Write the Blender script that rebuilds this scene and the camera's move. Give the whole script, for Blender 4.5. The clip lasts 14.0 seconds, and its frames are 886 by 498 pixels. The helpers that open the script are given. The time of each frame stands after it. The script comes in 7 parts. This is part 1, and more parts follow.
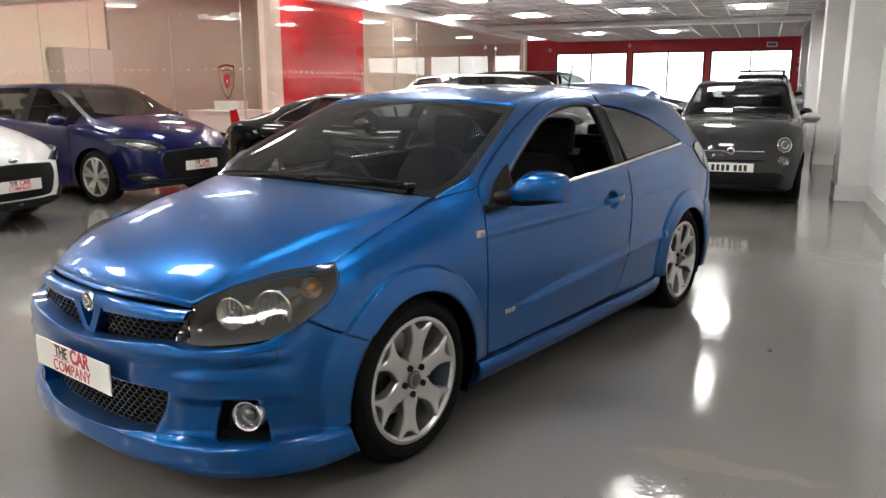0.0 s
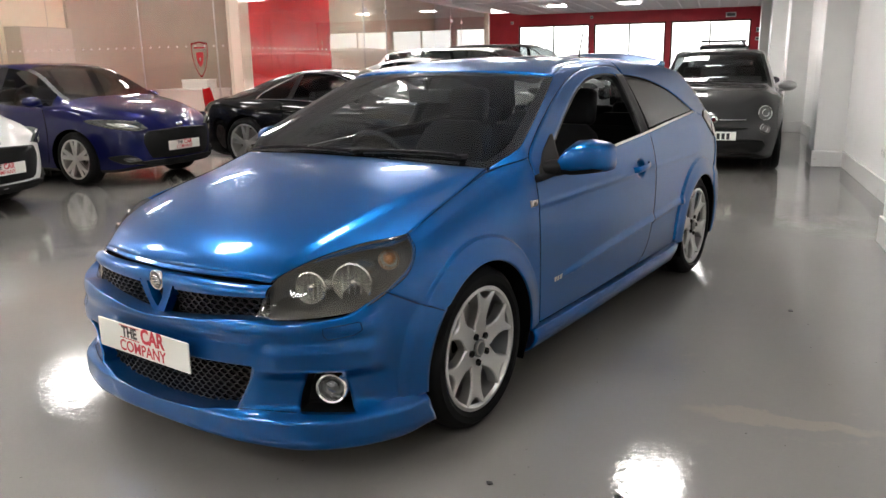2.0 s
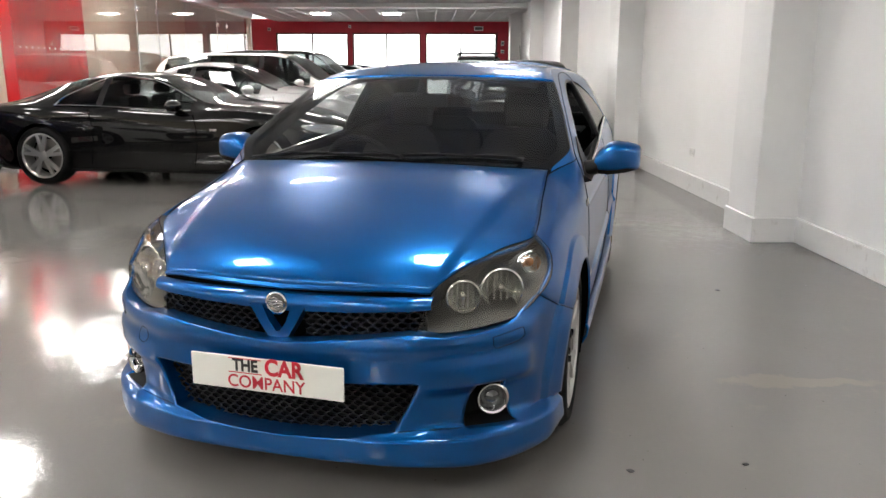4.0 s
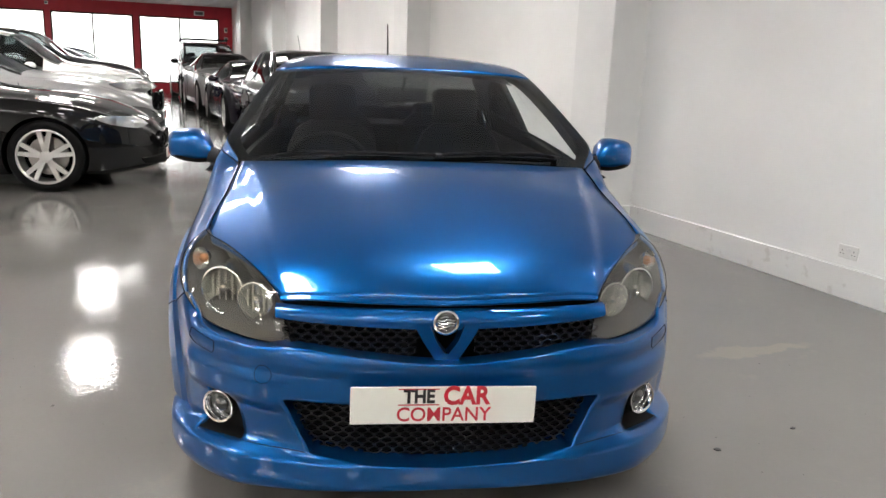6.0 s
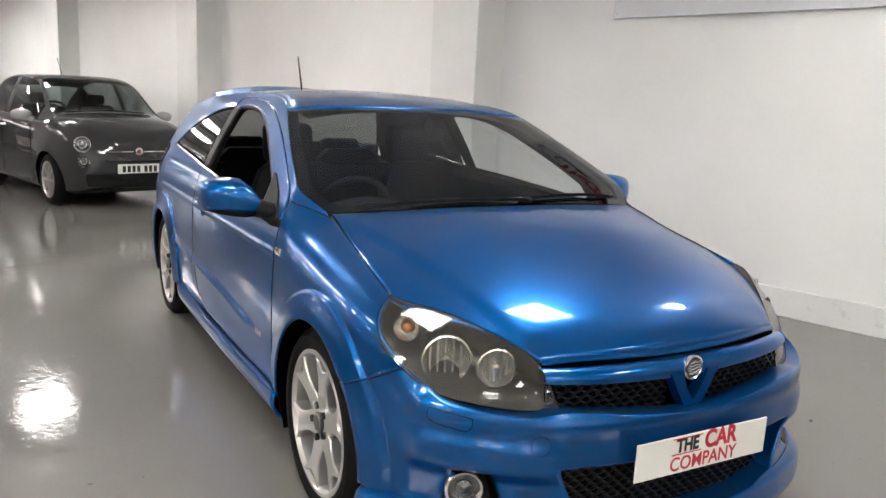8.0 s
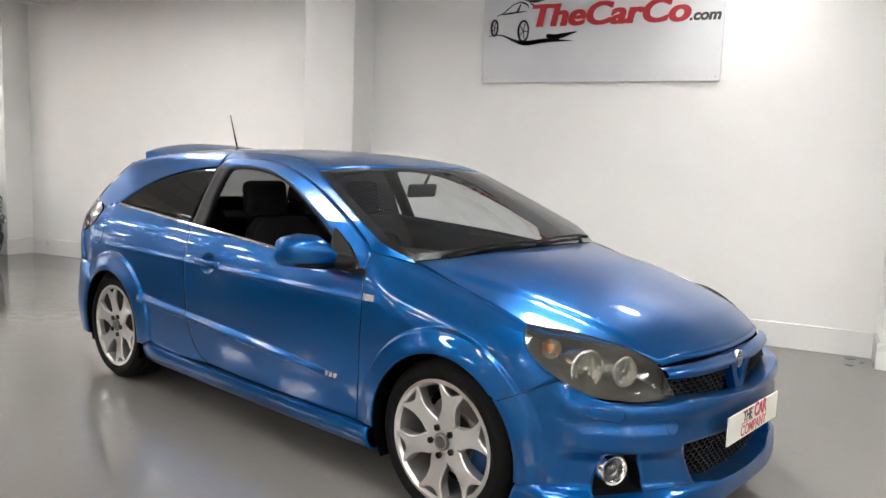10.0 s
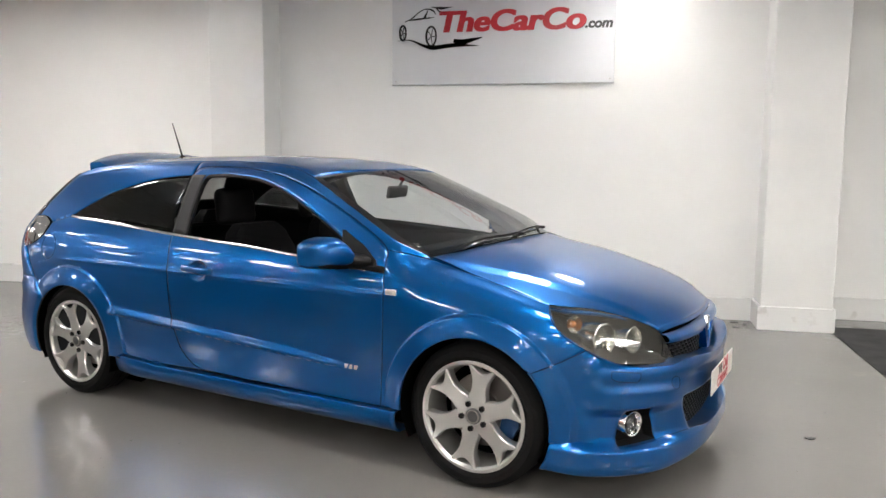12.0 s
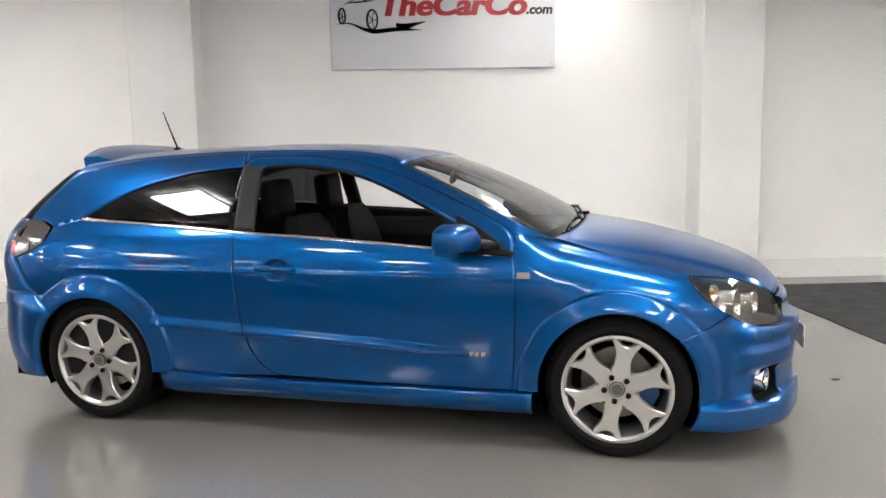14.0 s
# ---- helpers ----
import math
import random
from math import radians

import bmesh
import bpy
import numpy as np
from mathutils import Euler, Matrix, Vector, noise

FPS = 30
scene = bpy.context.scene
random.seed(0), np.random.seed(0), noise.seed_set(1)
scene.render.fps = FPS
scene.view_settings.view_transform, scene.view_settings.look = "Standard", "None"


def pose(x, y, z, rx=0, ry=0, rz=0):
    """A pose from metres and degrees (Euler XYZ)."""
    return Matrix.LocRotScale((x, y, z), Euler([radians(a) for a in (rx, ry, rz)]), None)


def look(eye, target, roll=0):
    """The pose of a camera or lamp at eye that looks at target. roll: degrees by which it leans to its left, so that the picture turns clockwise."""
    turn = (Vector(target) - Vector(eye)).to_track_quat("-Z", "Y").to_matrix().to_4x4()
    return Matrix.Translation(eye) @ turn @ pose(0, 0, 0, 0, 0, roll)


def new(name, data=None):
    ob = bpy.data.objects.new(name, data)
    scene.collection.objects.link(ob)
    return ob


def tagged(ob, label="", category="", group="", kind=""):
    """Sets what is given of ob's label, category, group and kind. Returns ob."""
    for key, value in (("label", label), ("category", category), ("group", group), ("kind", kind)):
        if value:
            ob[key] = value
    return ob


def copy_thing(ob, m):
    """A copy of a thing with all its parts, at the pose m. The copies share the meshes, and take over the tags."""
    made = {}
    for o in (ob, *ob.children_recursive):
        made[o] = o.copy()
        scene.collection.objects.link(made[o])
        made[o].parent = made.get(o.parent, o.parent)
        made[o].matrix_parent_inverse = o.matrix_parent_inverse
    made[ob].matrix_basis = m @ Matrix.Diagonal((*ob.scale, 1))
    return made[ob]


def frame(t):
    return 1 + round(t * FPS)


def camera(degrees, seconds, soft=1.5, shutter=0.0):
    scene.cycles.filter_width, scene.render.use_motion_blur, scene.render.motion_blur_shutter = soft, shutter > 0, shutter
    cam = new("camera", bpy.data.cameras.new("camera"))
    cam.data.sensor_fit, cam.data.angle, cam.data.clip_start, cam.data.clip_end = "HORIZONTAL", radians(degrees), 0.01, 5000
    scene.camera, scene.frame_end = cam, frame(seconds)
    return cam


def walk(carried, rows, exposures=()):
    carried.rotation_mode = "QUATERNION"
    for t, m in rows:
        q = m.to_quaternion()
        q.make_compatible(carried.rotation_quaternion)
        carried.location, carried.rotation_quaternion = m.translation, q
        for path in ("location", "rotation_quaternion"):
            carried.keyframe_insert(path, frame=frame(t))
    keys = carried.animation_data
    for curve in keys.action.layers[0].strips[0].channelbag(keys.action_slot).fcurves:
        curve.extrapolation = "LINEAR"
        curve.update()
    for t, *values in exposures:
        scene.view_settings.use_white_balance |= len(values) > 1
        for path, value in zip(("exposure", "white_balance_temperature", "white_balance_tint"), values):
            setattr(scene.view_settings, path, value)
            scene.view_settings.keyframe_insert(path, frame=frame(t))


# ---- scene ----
cam = camera(59.7, 14.0)
PATH = [
    (0, (3.985, 1.586, 1.396), (2.173, 0.846, 0.985), -0.2),
    (0.5, (3.979, 1.593, 1.401), (2.171, 0.849, 0.978), -0.3),
    (1, (3.950, 1.587, 1.395), (2.144, 0.849, 0.955), -0.6),
    (1.5, (4.016, 1.466, 1.389), (2.201, 0.763, 0.929), -0.9),
    (2, (4.160, 1.230, 1.386), (2.323, 0.596, 0.914), -1.1),
    (2.5, (4.197, 0.959, 1.360), (2.328, 0.436, 0.874), -1.2),
    (3, (4.248, 0.618, 1.359), (2.345, 0.239, 0.877), -1.1),
    (3.5, (4.359, 0.284, 1.398), (2.423, 0.110, 0.927), -0.5),
    (4, (4.339, -0.097, 1.376), (2.393, -0.065, 0.918), -0.0),
    (6.5, (3.678, -1.732, 1.356), (1.982, -0.775, 0.901), 2.6),
    (7, (3.432, -2.045, 1.344), (1.838, -0.920, 0.909), 2.8),
    (7.5, (3.231, -2.341, 1.381), (1.737, -1.080, 0.964), 2.8),
    (8, (2.963, -2.618, 1.376), (1.596, -1.208, 1.000), 2.7),
    (10.5, (2.106, -4.023, 1.402), (1.370, -2.177, 1.181), 1.8),
    (11, (2.021, -4.279, 1.420), (1.379, -2.397, 1.201), 1.3),
    (11.5, (1.892, -4.365, 1.414), (1.330, -2.458, 1.190), 0.8),
    (12, (1.617, -4.284, 1.410), (1.164, -2.350, 1.173), 0.5),
    (12.5, (1.285, -4.295, 1.390), (0.949, -2.339, 1.144), 0.1),
    (13, (0.945, -4.296, 1.387), (0.733, -2.325, 1.122), -0.3),
    (13.5, (0.547, -4.317, 1.390), (0.464, -2.336, 1.123), -0.8),
    (14, (0.145, -4.402, 1.398), (0.223, -2.422, 1.127), -1.0),
]
walk(cam, [(t, look(eye, target, roll)) for t, eye, target, roll in PATH], [(0, 0.05), (3, 0.10), (4.5, 0.03), (8, 0.03), (10.5, 0.10), (14, 0.10)])
# ---------------------------------------------------------------- light
THETA = -16.0                       # the blue car stands askew to the long wall
CEIL = 3.03
OFFICE = 3.9                        # ceiling of the glass office, raised above the showroom's to stay out of view
world = bpy.data.worlds.new("world")
scene.world = world
world.use_nodes = True
sky = world.node_tree.nodes.new("ShaderNodeTexSky")
sky.sky_type, sky.sun_disc = "NISHITA", False
sky.sun_elevation, sky.sun_rotation = radians(35), radians(120)
world.node_tree.links.new(sky.outputs[0], world.node_tree.nodes["Background"].inputs[0])
world.node_tree.nodes["Background"].inputs[1].default_value = 0.12


# ---------------------------------------------------------------- materials
def mat(name, color, rough=0.5, metal=0.0, **kw):
    m = bpy.data.materials.new(name)
    m.use_nodes = True
    b = m.node_tree.nodes["Principled BSDF"]
    b.inputs["Base Color"].default_value = (*color, 1)
    b.inputs["Roughness"].default_value = rough
    b.inputs["Metallic"].default_value = metal
    for k, v in kw.items():
        b.inputs[k.replace("_", " ")].default_value = v
    return m


def nodes_of(m):
    t = m.node_tree
    return t, t.nodes["Principled BSDF"]


def noise_mix(m, socket, a, b, scale, detail=4.0, lo=0.35, hi=0.65, coords="Object", stretch=(1, 1, 1)):
    """Drives a socket of the surface by noise between two values or colours."""
    t, bs = nodes_of(m)
    tc, mp, nz = t.nodes.new("ShaderNodeTexCoord"), t.nodes.new("ShaderNodeMapping"), t.nodes.new("ShaderNodeTexNoise")
    mp.inputs["Scale"].default_value = stretch
    nz.inputs["Scale"].default_value, nz.inputs["Detail"].default_value = scale, detail
    rp = t.nodes.new("ShaderNodeValToRGB")
    rp.color_ramp.elements[0].position, rp.color_ramp.elements[1].position = lo, hi
    ca, cb = (a, b) if isinstance(a, tuple) else ((a,) * 3, (b,) * 3)
    rp.color_ramp.elements[0].color, rp.color_ramp.elements[1].color = (*ca, 1), (*cb, 1)
    t.links.new(tc.outputs[coords], mp.inputs[0])
    t.links.new(mp.outputs[0], nz.inputs["Vector"])
    t.links.new(nz.outputs[0], rp.inputs[0])
    t.links.new(rp.outputs[0], bs.inputs[socket])
    return rp


def bump(m, scale, strength, dist=0.001, detail=3.0, coords="Object"):
    t, bs = nodes_of(m)
    tc, nz, bp = t.nodes.new("ShaderNodeTexCoord"), t.nodes.new("ShaderNodeTexNoise"), t.nodes.new("ShaderNodeBump")
    nz.inputs["Scale"].default_value, nz.inputs["Detail"].default_value = scale, detail
    bp.inputs["Strength"].default_value, bp.inputs["Distance"].default_value = strength, dist
    t.links.new(tc.outputs[coords], nz.inputs["Vector"])
    t.links.new(nz.outputs[0], bp.inputs["Height"])
    t.links.new(bp.outputs[0], bs.inputs["Normal"])


def car_paint(name, color, flake=0.6, rough=0.32, coat=0.85):
    m = mat(name, color, rough, flake, Coat_Weight=coat, Coat_Roughness=0.015, Specular_IOR_Level=0.05)
    t, bs = nodes_of(m)
    tc, v, rp = t.nodes.new("ShaderNodeTexCoord"), t.nodes.new("ShaderNodeTexNoise"), t.nodes.new("ShaderNodeValToRGB")
    v.inputs["Scale"].default_value, v.inputs["Detail"].default_value = 900, 1
    dark = tuple(c * 0.85 for c in color)
    light = tuple(min(1, c * 1.15) for c in color)
    rp.color_ramp.elements[0].color, rp.color_ramp.elements[1].color = (*dark, 1), (*light, 1)
    rp.color_ramp.elements[0].position, rp.color_ramp.elements[1].position = 0.4, 0.6
    t.links.new(tc.outputs["Object"], v.inputs["Vector"])
    t.links.new(v.outputs[0], rp.inputs[0])
    t.links.new(rp.outputs[0], bs.inputs["Base Color"])
    bp = t.nodes.new("ShaderNodeBump")
    nz = t.nodes.new("ShaderNodeTexNoise")
    nz.inputs["Scale"].default_value = 14
    bp.inputs["Strength"].default_value, bp.inputs["Distance"].default_value = 0.005, 0.004
    t.links.new(tc.outputs["Object"], nz.inputs["Vector"])
    t.links.new(nz.outputs[0], bp.inputs["Height"])
    t.links.new(bp.outputs[0], bs.inputs["Coat Normal"])
    return m


def glow(name, color, strength):
    m = mat(name, (0.8, 0.8, 0.8), 0.4)
    b = m.node_tree.nodes["Principled BSDF"]
    b.inputs["Emission Color"].default_value = (*color, 1)
    b.inputs["Emission Strength"].default_value = strength
    return m


M = {}
M["wall"] = mat("white_wall_paint", (0.86, 0.86, 0.85), 0.42)
noise_mix(M["wall"], "Base Color", (0.87, 0.87, 0.86), (0.91, 0.91, 0.90), 1.3)
bump(M["wall"], 60, 0.12)
M["pier"] = mat("white_satin_paint", (0.8, 0.8, 0.79), 0.34)
noise_mix(M["pier"], "Base Color", (0.80, 0.80, 0.79), (0.86, 0.86, 0.85), 1.6)
bump(M["pier"], 9, 0.15, 0.004)
M["skirting"] = mat("white_gloss_paint", (0.8, 0.8, 0.8), 0.25)
noise_mix(M["skirting"], "Base Color", (0.70, 0.69, 0.67), (0.82, 0.82, 0.81), 9, lo=0.27, hi=0.36)
M["floor"] = mat("grey_resin_floor", (0.3, 0.29, 0.275), 0.1, 0, Specular_IOR_Level=0.62)


def floor_nodes():
    t, b = nodes_of(M["floor"])
    N, L = t.nodes.new, t.links.new
    tc = N("ShaderNodeTexCoord")
    def nz(scale, detail, rough=0.5):
        n = N("ShaderNodeTexNoise")
        n.inputs["Scale"].default_value, n.inputs["Detail"].default_value, n.inputs["Roughness"].default_value = scale, detail, rough
        L(tc.outputs["Object"], n.inputs["Vector"])
        return n
    def ramp(src, p0, c0, p1, c1):
        r = N("ShaderNodeValToRGB")
        r.color_ramp.elements[0].position, r.color_ramp.elements[1].position = p0, p1
        r.color_ramp.elements[0].color, r.color_ramp.elements[1].color = (*c0, 1), (*c1, 1)
        L(src, r.inputs[0])
        return r
    def mix(kind, f, a, c):
        m = N("ShaderNodeMix")
        m.data_type, m.blend_type = "RGBA", kind
        m.inputs[0].default_value = f
        L(a, m.inputs[6])
        L(c, m.inputs[7])
        return m
    big = ramp(nz(0.35, 5).outputs[0], 0.3, (0.170, 0.163, 0.152), 0.7, (0.212, 0.204, 0.190))
    scuff = ramp(nz(2.6, 9, 0.72).outputs[0], 0.60, (1, 1, 1), 0.74, (1.18, 1.14, 1.08))
    specks = ramp(nz(31.0, 2).outputs[0], 0.235, (0.25, 0.24, 0.22), 0.25, (1, 1, 1))
    m1 = mix("MULTIPLY", 1.0, big.outputs[0], scuff.outputs[0])
    m2 = mix("MULTIPLY", 0.6, m1.outputs[2], specks.outputs[0])
    # a pale worn stain beside the car
    warp, mp, ln = N("ShaderNodeVectorMath"), N("ShaderNodeMapping"), N("ShaderNodeVectorMath")
    warp.operation, ln.operation = "MULTIPLY_ADD", "LENGTH"
    warp.inputs[1].default_value = (0.28, 0.28, 0.0)
    mp.inputs["Location"].default_value = (-18.2, -4.2, 0)
    mp.inputs["Scale"].default_value = (14.3, 2.5, 0)
    L(nz(3.2, 5, 0.6).outputs["Color"], warp.inputs[0])
    L(tc.outputs["Object"], warp.inputs[2])
    L(warp.outputs[0], mp.inputs["Vector"])
    L(mp.outputs[0], ln.inputs[0])
    worn = ramp(ln.outputs["Value"], 0.75, (1.20, 1.14, 1.07), 1.05, (1, 1, 1))
    m3 = mix("MULTIPLY", 1.0, m2.outputs[2], worn.outputs[0])
    L(m3.outputs[2], b.inputs["Base Color"])
    rg = ramp(nz(1.1, 8, 0.65).outputs[0], 0.46, (0.05, 0.05, 0.05), 0.64, (0.17, 0.17, 0.17))
    L(rg.outputs[0], b.inputs["Roughness"])
    b1, b2 = N("ShaderNodeBump"), N("ShaderNodeBump")
    b1.inputs["Strength"].default_value, b1.inputs["Distance"].default_value = 0.27, 0.005
    b2.inputs["Strength"].default_value, b2.inputs["Distance"].default_value = 0.48, 0.0010
    L(nz(7.0, 4, 0.55).outputs[0], b1.inputs["Height"])
    L(nz(46.0, 3).outputs[0], b2.inputs["Height"])
    L(b1.outputs[0], b2.inputs["Normal"])
    L(b2.outputs[0], b.inputs["Normal"])


floor_nodes()
M["ceiling"] = mat("ceiling_tile", (0.87, 0.87, 0.88), 0.85)
bump(M["ceiling"], 250, 0.3)
M["grid"] = mat("ceiling_grid_metal", (0.82, 0.82, 0.82), 0.35)
M["panel"] = glow("light_panel", (1.0, 0.965, 0.925), 47.0)
M["red_wall"] = mat("red_wall_paint", (0.48, 0.012, 0.03), 0.45)
noise_mix(M["red_wall"], "Base Color", (0.44, 0.01, 0.026), (0.52, 0.015, 0.035), 2)
M["red_gloss"] = mat("red_gloss_panel", (0.62, 0.02, 0.025), 0.2)
M["carpet"] = mat("red_carpet", (0.34, 0.018, 0.018), 0.9)
bump(M["carpet"], 500, 0.6, 0.004)
M["rubber_mat"] = mat("black_mat", (0.02, 0.02, 0.021), 0.75)
noise_mix(M["rubber_mat"], "Base Color", (0.014, 0.014, 0.015), (0.04, 0.04, 0.04), 6)
bump(M["rubber_mat"], 300, 0.6, 0.003)
M["partition"] = mat("partition_glass", (0.95, 0.97, 0.96), 0.02, 0, Transmission_Weight=1.0, IOR=1.45)
M["office_wall"] = mat("cream_office_wall", (0.86, 0.77, 0.62), 0.5)
noise_mix(M["office_wall"], "Base Color", (0.84, 0.75, 0.60), (0.88, 0.79, 0.64), 1.2)
M["office_grey"] = mat("grey_office_panel", (0.50, 0.46, 0.39), 0.5)
noise_mix(M["office_grey"], "Base Color", (0.48, 0.44, 0.37), (0.52, 0.48, 0.41), 1.2)
M["steel"] = mat("brushed_steel", (0.55, 0.55, 0.55), 0.3, 1.0)
M["sign"] = mat("satin_grey_sign", (0.60, 0.61, 0.64), 0.36, 0.1)
noise_mix(M["sign"], "Base Color", (0.66, 0.67, 0.70), (0.69, 0.70, 0.73), 3)
M["sign_red"] = mat("sign_red", (0.44, 0.012, 0.022), 0.4)
M["sign_black"] = mat("sign_black", (0.015, 0.015, 0.016), 0.4)
M["white_plastic"] = mat("white_plastic", (0.78, 0.78, 0.76), 0.35)
M["sky_glow"] = glow("bright_daylight", (1.0, 0.99, 0.97), 3.2)
M["tyre"] = mat("tyre_rubber", (0.006, 0.006, 0.0062), 0.75, 0, Specular_IOR_Level=0.12)
bump(M["tyre"], 120, 0.25)
M["alloy"] = mat("silver_alloy", (0.60, 0.59, 0.57), 0.32, 0.85, Coat_Weight=0.4)
M["alloy_dark"] = mat("shadow_alloy", (0.12, 0.12, 0.12), 0.45, 0.6)
M["disc"] = mat("brake_disc", (0.3, 0.28, 0.26), 0.4, 0.9)
M["chrome"] = mat("chrome", (0.82, 0.82, 0.82), 0.06, 1.0)
M["black"] = mat("black_plastic", (0.004, 0.004, 0.0043), 0.5, 0, Specular_IOR_Level=0.18)
bump(M["black"], 400, 0.15)
M["mesh_black"] = mat("grille_black", (0.006, 0.006, 0.0065), 0.35, 0, Specular_IOR_Level=0.3)
M["gloss_black"] = mat("gloss_black", (0.004, 0.004, 0.0045), 0.08, 0, Specular_IOR_Level=0.45)
M["void"] = mat("underbody_black", (0.002, 0.002, 0.002), 0.95, 0, Specular_IOR_Level=0.0)
M["seat"] = mat("black_leather", (0.010, 0.010, 0.011), 0.6, 0, Specular_IOR_Level=0.06)
bump(M["seat"], 180, 0.35)
M["cabin"] = mat("dark_cabin_trim", (0.012, 0.0125, 0.0135), 0.65, 0, Specular_IOR_Level=0.08)
bump(M["cabin"], 300, 0.2)
M["tint"] = mat("tinted_glass", (0.008, 0.009, 0.010), 0.03, 0, Coat_Weight=0.5)
M["plate"] = mat("number_plate_white", (0.78, 0.78, 0.72), 0.3)
M["plate_black"] = mat("number_plate_black", (0.01, 0.01, 0.01), 0.4)
M["plate_red"] = mat("number_plate_red", (0.5, 0.012, 0.03), 0.4)
M["lamp_clear"] = mat("clear_lamp", (0.75, 0.76, 0.76), 0.12, 0.7, Coat_Weight=1.0)
M["lamp_red"] = mat("red_lamp", (0.35, 0.005, 0.008), 0.1, 0, Coat_Weight=1.0)
M["amber"] = mat("amber_lens", (0.75, 0.22, 0.03), 0.15, 0, Coat_Weight=1.0)


# ---------------------------------------------------------------- building blocks
def mesh_ob(name, bm, material, parent=None, label="", smooth=False):
    me = bpy.data.meshes.new(name)
    bmesh.ops.recalc_face_normals(bm, faces=bm.faces)
    bm.to_mesh(me)
    bm.free()
    for m in (material if isinstance(material, (list, tuple)) else [material]):
        me.materials.append(m)
    if smooth:
        me.shade_smooth()
        me.set_sharp_from_angle(angle=radians(35))
    ob = new(name, me)
    if parent is not None:
        ob.parent = parent
    if label:
        tagged(ob, label)
    return ob


def part(name, bm, material, parent, label="", smooth=True):
    return mesh_ob(name, bm, material, parent, label, smooth)


def empty(name, m=None):
    ob = new(name)
    ob.empty_display_size = 0.1
    if m is not None:
        ob.matrix_world = m
    return ob


def add_box(bm, x0, x1, y0, y1, z0, z1, bev=0.0, seg=2, m=None):
    g = bmesh.ops.create_cube(bm, size=1.0, matrix=Matrix.LocRotScale(((x0 + x1) / 2, (y0 + y1) / 2, (z0 + z1) / 2), None, (abs(x1 - x0), abs(y1 - y0), abs(z1 - z0))))
    vs = g["verts"]
    if bev:
        es = list({e for v in vs for e in v.link_edges})
        r = bmesh.ops.bevel(bm, geom=es, offset=bev, segments=seg, affect="EDGES", profile=0.5)
        vs = list({v for f in r["faces"] for v in f.verts} | {v for v in vs if v.is_valid})
    if m is not None:
        bmesh.ops.transform(bm, matrix=m, verts=[v for v in vs if v.is_valid])
    return bm


def box(x0, x1, y0, y1, z0, z1, bev=0.0, seg=2):
    return add_box(bmesh.new(), x0, x1, y0, y1, z0, z1, bev, seg)


def add_cyl(bm, r, d, m=None, seg=24, r2=None):
    bmesh.ops.create_cone(bm, cap_ends=True, segments=seg, radius1=r, radius2=r if r2 is None else r2, depth=d, matrix=m or Matrix())
    return bm


def add_lathe(bm, prof, seg=48, m=None):
    """Turns a profile of (radius, height) pairs about the z axis."""
    rings = []
    for r, h in prof:
        rings.append([bm.verts.new((r * math.cos(2 * math.pi * k / seg), r * math.sin(2 * math.pi * k / seg), h)) for k in range(seg)])
    for a, b in zip(rings, rings[1:]):
        for k in range(seg):
            bm.faces.new((a[k], a[(k + 1) % seg], b[(k + 1) % seg], b[k]))
    if m is not None:
        bmesh.ops.transform(bm, matrix=m, verts=[v for r in rings for v in r])
    return bm


def add_tube(bm, pts, r, seg=8, caps=True):
    """A round bar along a line of points."""
    pts = [Vector(p) for p in pts]
    rings = []
    for i, p in enumerate(pts):
        d = (pts[min(i + 1, len(pts) - 1)] - pts[max(i - 1, 0)]).normalized()
        a = d.orthogonal().normalized() if i == 0 else (rings[-1][1] - d * rings[-1][1].dot(d)).normalized()
        b = d.cross(a)
        rr = r[i] if isinstance(r, (list, tuple)) else r
        rings.append(([bm.verts.new(p + rr * (a * math.cos(2 * math.pi * k / seg) + b * math.sin(2 * math.pi * k / seg))) for k in range(seg)], a))
    for (u, _), (v, _) in zip(rings, rings[1:]):
        for k in range(seg):
            bm.faces.new((u[k], u[(k + 1) % seg], v[(k + 1) % seg], v[k]))
    if caps:
        bm.faces.new(rings[0][0][::-1])
        bm.faces.new(rings[-1][0])
    return bm


def add_grid(bm, P, close=False):
    """A sheet through rows of points."""
    V = [[bm.verts.new(p) for p in row] for row in P]
    for a, b in zip(V, V[1:]):
        n = len(a)
        for k in range(n if close else n - 1):
            q = (a[k], a[(k + 1) % n], b[(k + 1) % n], b[k])
            if len({v.co.to_tuple(6) for v in q}) >= 3:
                try:
                    bm.faces.new(q)
                except ValueError:
                    pass
    return bm


def add_prism(bm, poly, lo, hi, m=None):
    """A flat outline (x, y) raised from lo to hi along z."""
    a = [bm.verts.new((x, y, lo)) for x, y in poly]
    b = [bm.verts.new((x, y, hi)) for x, y in poly]
    n = len(poly)
    bm.faces.new(a[::-1])
    bm.faces.new(b)
    for k in range(n):
        bm.faces.new((a[k], a[(k + 1) % n], b[(k + 1) % n], b[k]))
    if m is not None:
        bmesh.ops.transform(bm, matrix=m, verts=a + b)
    return bm


